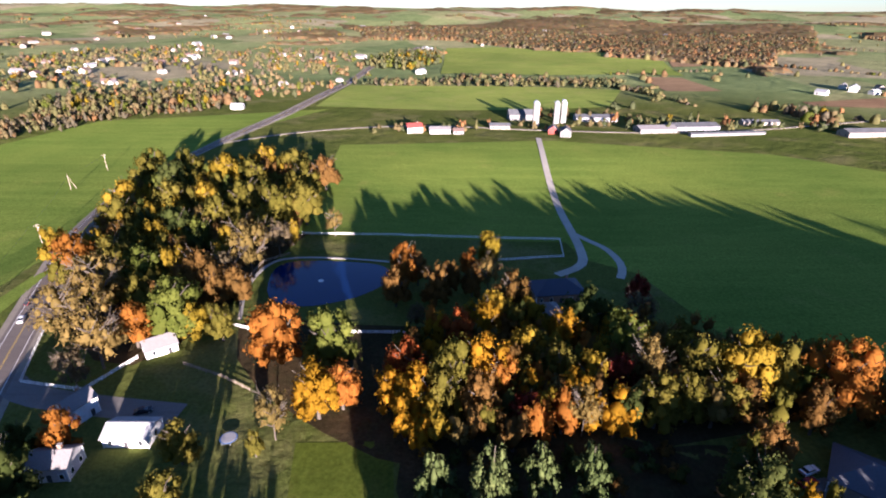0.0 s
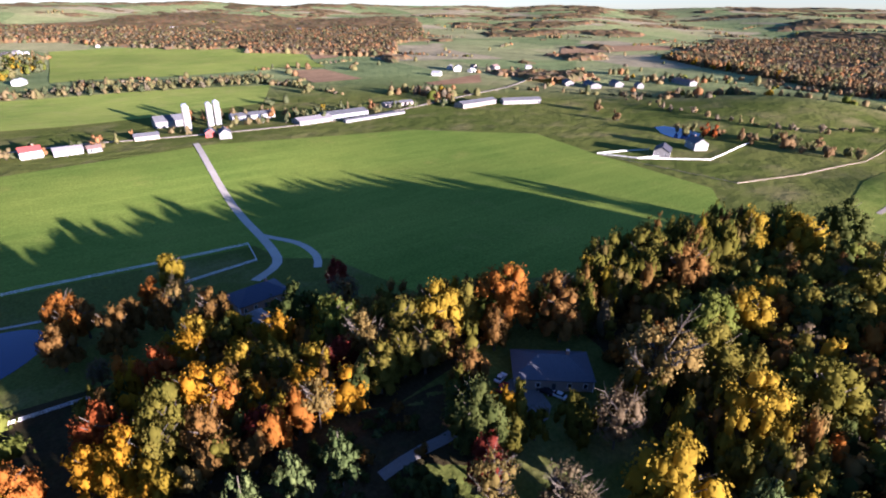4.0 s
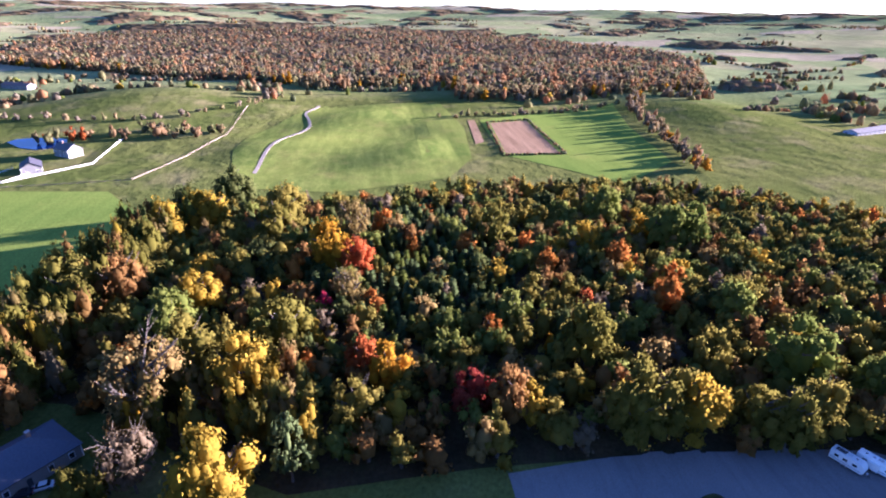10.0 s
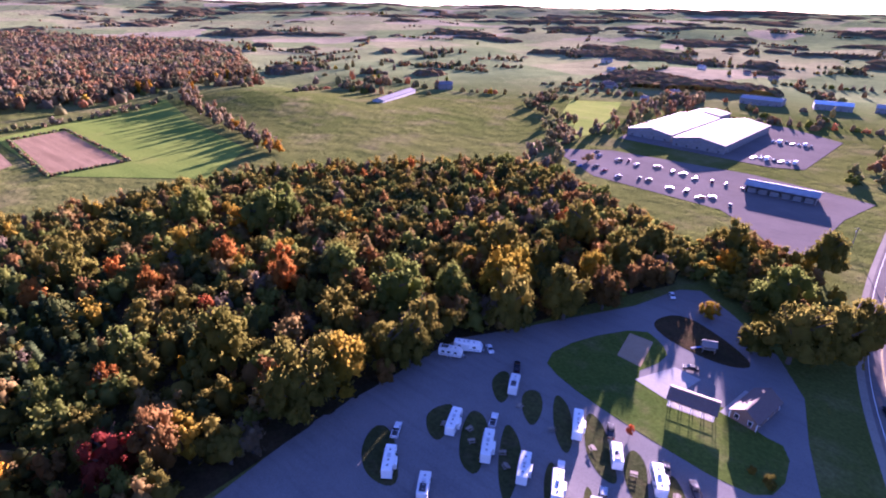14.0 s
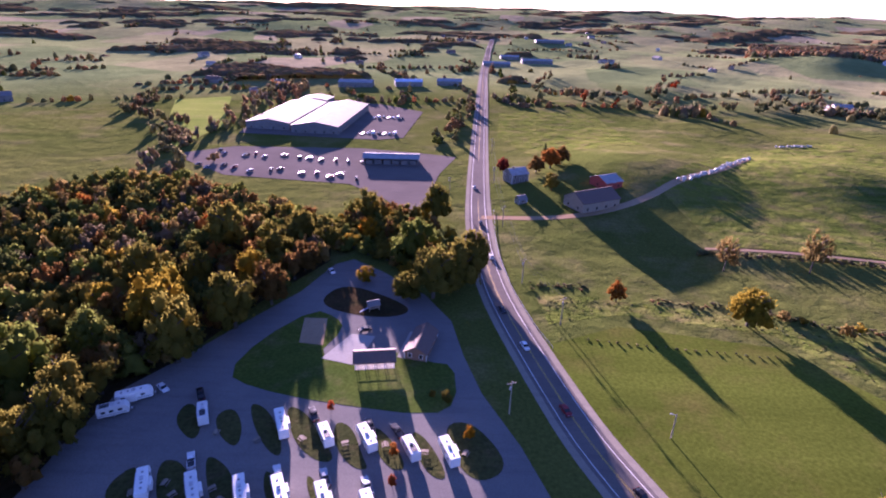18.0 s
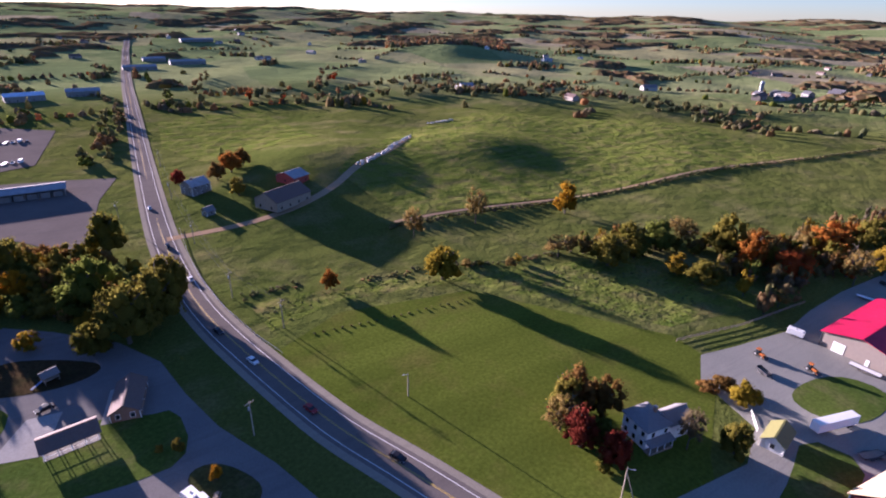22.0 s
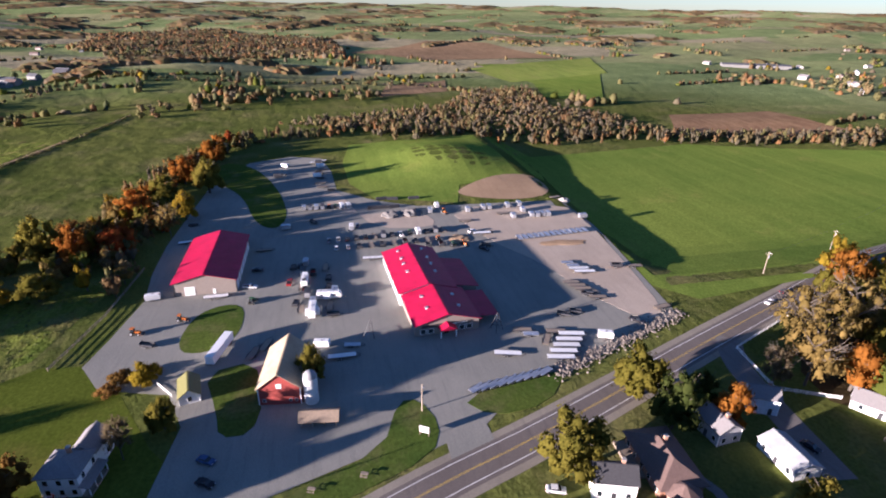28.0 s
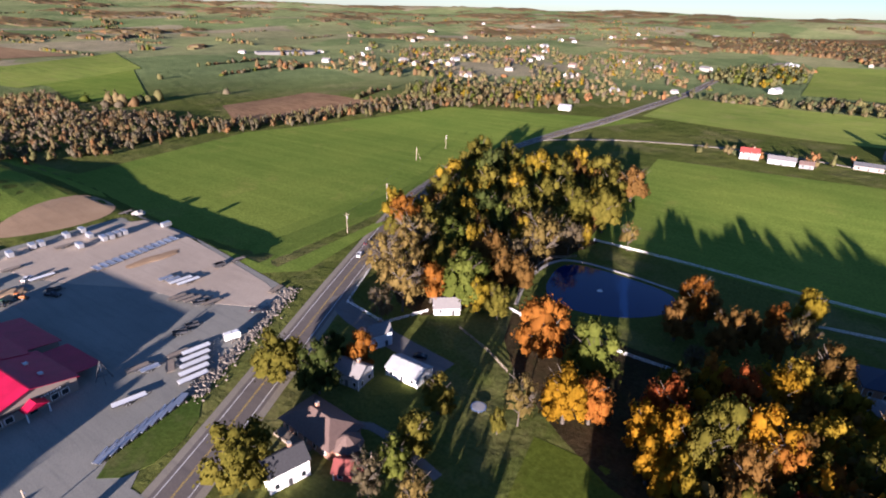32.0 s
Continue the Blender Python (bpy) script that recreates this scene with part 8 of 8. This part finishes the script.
for x, y, h_, arm, t, br, lp in ((-18, -114, 11, True, 20, False, False), (-59, -107, 8, False, 0, False, True), (-82.5, -51, 10, False, 120, True, True), (-229, 317, 10, False, 30, True, False), (-231, 360, 11, True, 0, False, False), (-166, 174, 10, True, 60, False, False),
                                (-187, 230, 10, True, 60, False, False), (-61, 68, 9, False, 200, True, False), (29, 108, 9, True, 0, False, False), (-30, -190, 11, True, 20, False, False), (-27, -250, 11, True, 10, False, False), (-27, -320, 11, True, 0, False, False),
                                (-31, -400, 11, True, 0, False, False), (-40, -160, 11, True, 30, False, False), (0, -300, 10, True, 0, False, False), (-112, 20, 9, False, 0, False, True)):
    utility_pole(x, y, h_, arm, t, br, lp)


def wire(points, label="thin dark overhead power line"):
    bm = bmesh.new()
    for p, q in zip(points, points[1:]):
        p, q = Vector(p), Vector(q)
        last = p
        for k in range(1, 9):
            f = k / 8
            c = p.lerp(q, f) - Vector((0, 0, 4 * f * (1 - f) * (q - p).length * 0.02))
            tube(bm, last, c, 0.035, 0.035, 3)
            last = c
    return tagged(new("power_line", finish("power_line", bm, DARK)), label, "power line", "power lines along the highway")


for off in (-1.15, -0.5, 1.15):
    wire([(x + off, y, float(ground_z(x, y)) + 10.5) for x, y in ((-31, -400), (-27, -320), (-27, -250), (-30, -190), (-40, -160))])
wire([(-166, 174, 9.5), (-187, 230, 9.5), (-229, 317, 4.5), (-231, 360, 5.5)])

POST = finish("post", slab(-0.08, 0.08, -0.08, 0.08, -0.1, 1.35), WHITE)
POST_WOOD = finish("post", slab(-0.08, 0.08, -0.08, 0.08, -0.1, 1.25), WOOD)


def fence(pts, label, white=True, gap=3.0, rails=3, group=""):
    ob = tagged(new("fence"), label, "fence", group)
    ob.matrix_basis = pose(pts[0][0], pts[0][1], float(ground_z(*pts[0])))
    base = Vector((pts[0][0], pts[0][1], float(ground_z(*pts[0]))))
    for leg, ((x0, y0), (x1, y1)) in enumerate(zip(pts, pts[1:])):
        n = max(1, round(math.hypot(x1 - x0, y1 - y0) / gap))
        line = [(x0 + (x1 - x0) * k / n, y0 + (y1 - y0) * k / n) for k in range(n + 1)]
        spots = [Vector((x, y, float(ground_z(x, y)))) - base for x, y in line]
        for p in spots[1 if leg else 0:]:
            q = new("post", POST if white else POST_WOOD)
            q.parent = ob
            q.location = p
        side = Vector((y0 - y1, x1 - x0, 0)).normalized() * 0.03
        for k in range(rails):
            bm, rings = bmesh.new(), []
            for p in spots:
                rings.append([bm.verts.new(p + a * side + Vector((0, 0, 0.35 + 0.4 * k + e))) for a, e in ((-1, -0.08), (1, -0.08), (1, 0.08), (-1, 0.08))])
            for a, b in zip(rings, rings[1:]):
                for m in range(4):
                    bm.faces.new((a[m], a[(m + 1) % 4], b[(m + 1) % 4], b[m]))
            bm.faces.new(rings[0][::-1])
            bm.faces.new(rings[-1])
            part("rail", bm, WHITE if white else WOOD, ob)
    return ob


PADD = "paddock fences"
fence([(-136, 160), (-121, 125), (-101, 121.5), (-93.5, 137)], "white board fence round the paddock", group=PADD)
fence([(-67, 239), (-22, 241), (22, 241), (58, 241), (55, 218), (25, 212)], "white board fence along the hay field", group=PADD, gap=4.0)
fence([(-71, 156), (-62, 153)], "white board fence by the pond", group=PADD)
fence([(-33, 152), (-10, 152)], "white board fence by the pond", group=PADD)
fence([(-70, 160), (-78, 183), (-76, 206), (-67, 215)], "dark wooden fence behind the pond", False, group=PADD)
fence([(-78, 134), (-64, 128), (-54, 122)], "dark wooden paddock fence", False, group=PADD)
fence([(-137, -52), (-131, -47)], "white picket fence beside the garden shed", gap=1.6, group="garden fences")
EFN = "white estate fences"
fence([(319, 254), (332, 228), (350, 214), (372, 196), (425, 204), (446, 206)], "white estate board fence", group=EFN, gap=5)
fence([(319, 254), (362, 240)], "white estate board fence", group=EFN, gap=5)
fence([(332, 228), (356, 222)], "white estate board fence", group=EFN, gap=5)
fence([(-150, -85), (-180, -79), (-216, -76)], "dark wooden pasture fence beside the yard", False, group="pasture fences")
fence([(318, 254), (326, 200), (334, 156), (390, 142), (459, 132), (574, 139)], "brown wooden field fence", False, 7, 2, "pasture fences")


def guardrail():
    line = resample([(-24, -272), (-22.5, -240), (-22.5, -215), (-25.5, -185), (-31, -158), (-35, -145)], 4.0)
    ob = tagged(new("guardrail"), "galvanised steel guardrail along the highway", "guardrail")
    mesh = finish("post", slab(-0.06, 0.06, -0.08, 0.08, -0.1, 0.75), SILVER)
    for x, y in line:
        p = new("post", mesh)
        p.parent = ob
        p.location = (x, y, 0)
    bm = ribbon(line, 0.14, 0.09, 0.75, 0.3)
    part("beam", bm, SILVER, ob)


guardrail()


def rock_bank():
    rng = np.random.default_rng(3)
    bm = bmesh.new()
    bmesh.ops.create_icosphere(bm, subdivisions=1, radius=1.0)
    v = np.array([p.co[:] for p in bm.verts])
    f = np.array([[q.index for q in p.verts] for p in bm.faces])
    bm.free()
    pts, fac, base = [], [], 0
    for _ in range(800):
        k = rng.uniform()
        x, y = -120 - 24.5 * k + rng.normal() * 1.6, 62 + 58 * k + rng.normal() * 1.6
        s = rng.uniform(0.22, 0.62)
        w = v * rng.uniform(0.6, 1.2, (len(v), 1)) * s * np.array([1, rng.uniform(0.6, 1.1), rng.uniform(0.5, 0.8)]) + np.array([x, y, 0.15 * s + 0.1])
        pts.append(w)
        fac += (f + base).tolist()
        base += len(v)
    me = bpy.data.meshes.new("rock_bank")
    me.from_pydata(np.concatenate(pts).tolist(), [], fac)
    me.materials.append(STONE)
    tagged(new("rock_bank", me), "bank of loose pale boulders between yard and highway", "rocks", kind="stuff")


rock_bank()


def bales():
    bm = tube(bmesh.new(), (0, -0.65, 0.7), (0, 0.65, 0.7), 0.72, 0.72, 14)
    bmesh.ops.bevel(bm, geom=[e for e in bm.edges if len(e.link_faces) == 2 and abs(e.verts[0].co.y - e.verts[1].co.y) < 0.01], offset=0.08, segments=1, affect="EDGES")
    mesh = finish("hay_bale", bm, plain("bale_wrap", (0.42, 0.42, 0.41), 0.6, var=0.3))
    for line, n in (([(-135, -306), (-161, -327), (-184, -353), (-213, -380)], 58), ([(-274, -453), (-332, -452)], 16)):
        for k, (x, y) in enumerate(resample(line, 1.9)[:n]):
            x, y = x + far_rng.uniform(-1.7, 1.7), y + far_rng.uniform(-1.7, 1.7)
            ob = new("hay_bale", mesh)
            ob.matrix_basis = pose(x, y, float(ground_z(x, y)) + 0.05, 0, 0, far_rng.uniform(0, 90)) @ Matrix.Scale(far_rng.uniform(0.95, 1.3), 4)
            tagged(ob, "white plastic-wrapped round hay bale in the pasture", "hay bale", "wrapped hay bales")


bales()


def yard_things():
    rng = np.random.default_rng(9)
    # sign by the entrance
    ob = thing("road_sign", -103, 19, 60, "white business sign on posts by the entrance", "sign")
    part("board", slab(-1.4, 1.4, -0.08, 0.08, 1.0, 2.9, 0.03), WHITE, ob)
    for x in (-1.2, 1.2):
        part("sign_post", slab(x - 0.08, x + 0.08, -0.2, -0.09, -0.1, 2.9), WOOD, ob)
    for z in (2.4, 1.9, 1.4):
        part("lettering_bar", slab(-1.1, 1.1, 0.081, 0.1, z - 0.12, z + 0.12), REDPAINT, ob, "red lettering bar")
    # tall A-shaped ladder frames
    for x, y, t in ((-151, 10, 20), (-147, 52, 70)):
        ob = thing("frame_rack", x, y, t, "tall A-shaped steel rack standing in the yard", "rack", "steel racks in the yard")
        for s in (-1, 1):
            part("leg", tube(bmesh.new(), (s * 2.2, 0, 0), (0, 0, 6.5), 0.12, 0.1, 6), DARK, ob)
        for z in (1.5, 3.0, 4.4):
            w = 2.2 * (1 - z / 6.5)
            part("rung", tube(bmesh.new(), (-w, 0, z), (w, 0, z), 0.08, 0.08, 5), DARK, ob)
        part("stay", tube(bmesh.new(), (0, -3.2, 0), (0, 0, 6.4), 0.08, 0.08, 5), DARK, ob)
    # heaps
    for x, y, r, h_, m, text in ((-260, 30, 4.6, 2.0, CAMP, "heap of broken grey concrete"), (-261, 41, 5.4, 2.4, CAMP, "heap of broken grey concrete"), (-268, 130, 3.0, 1.8, CONCRETE, "small heap of pale gravel"), (-224, 58, 5.0, 0.7, DIRT, "low heap of sandy gravel"), (-211, 104, 12, 0.35, DIRT, "low windrow of sandy gravel")):
        bm = bmesh.new()
        bmesh.ops.create_icosphere(bm, subdivisions=3, radius=1.0)
        for v in bm.verts:
            k = 1 + 0.35 * noise.noise(v.co * 2.3 + Vector((x, y, 0)))
            v.co = Vector((v.co.x * r * k, v.co.y * r * k * (0.25 if h_ < 0.5 else 1), max(-0.1, v.co.z) * h_ * k))
        ob = new("mound", finish("mound", bm, m))
        ob.matrix_basis = pose(x, y, float(ground_z(x, y)) + 0.05, 0, 0, 85)
        tagged(ob, text, "gravel heap", "heaps in the yard")
    # black pipe stacks
    for x, y in ((-286, 28), (-285, 34), (-284, 46), (-272, 22), (-272, 28), (-272, 33)):
        ob = thing("pipe_stack", x, y, rng.uniform(80, 100), "stack of long black plastic pipes", "pipes", "pipe stacks in the yard")
        for r_ in range(3):
            for k in range(5 - r_):
                part("pipe", tube(bmesh.new(), (-3, (k + r_ * 0.5) * 0.52 - 1.2, 0.32 + r_ * 0.45), (3, (k + r_ * 0.5) * 0.52 - 1.2, 0.32 + r_ * 0.45), 0.26, 0.26, 8), DARK, ob)
    # trampoline and garden pieces
    ob = thing("trampoline", -53, 103, 0, "round backyard trampoline with grey mat", "trampoline")
    part("mat", tube(bmesh.new(), (0, 0, 0.8), (0, 0, 0.84), 1.9, 1.9, 20), GREY, ob, "grey jumping mat")
    part("rim_pad", tube(bmesh.new(), (0, 0, 0.74), (0, 0, 0.8), 2.2, 2.2, 20), BLUEPAINT, ob)
    for k in range(6):
        a = k * math.tau / 6
        part("leg", tube(bmesh.new(), (2.1 * math.cos(a), 2.1 * math.sin(a), 0), (2.1 * math.cos(a), 2.1 * math.sin(a), 0.76), 0.05, 0.05, 5), SILVER, ob)
    # fountain in the pond
    ob = thing("pond_fountain", -48, 190, 0, "floating fountain float in the pond", "fountain")
    part("float", tube(bmesh.new(), (0, 0, 0.05), (0, 0, 0.3), 1.1, 0.8, 16), WHITE, ob)
    part("nozzle", tube(bmesh.new(), (0, 0, 0.3), (0, 0, 0.8), 0.12, 0.08, 8), SILVER, ob)


yard_things()
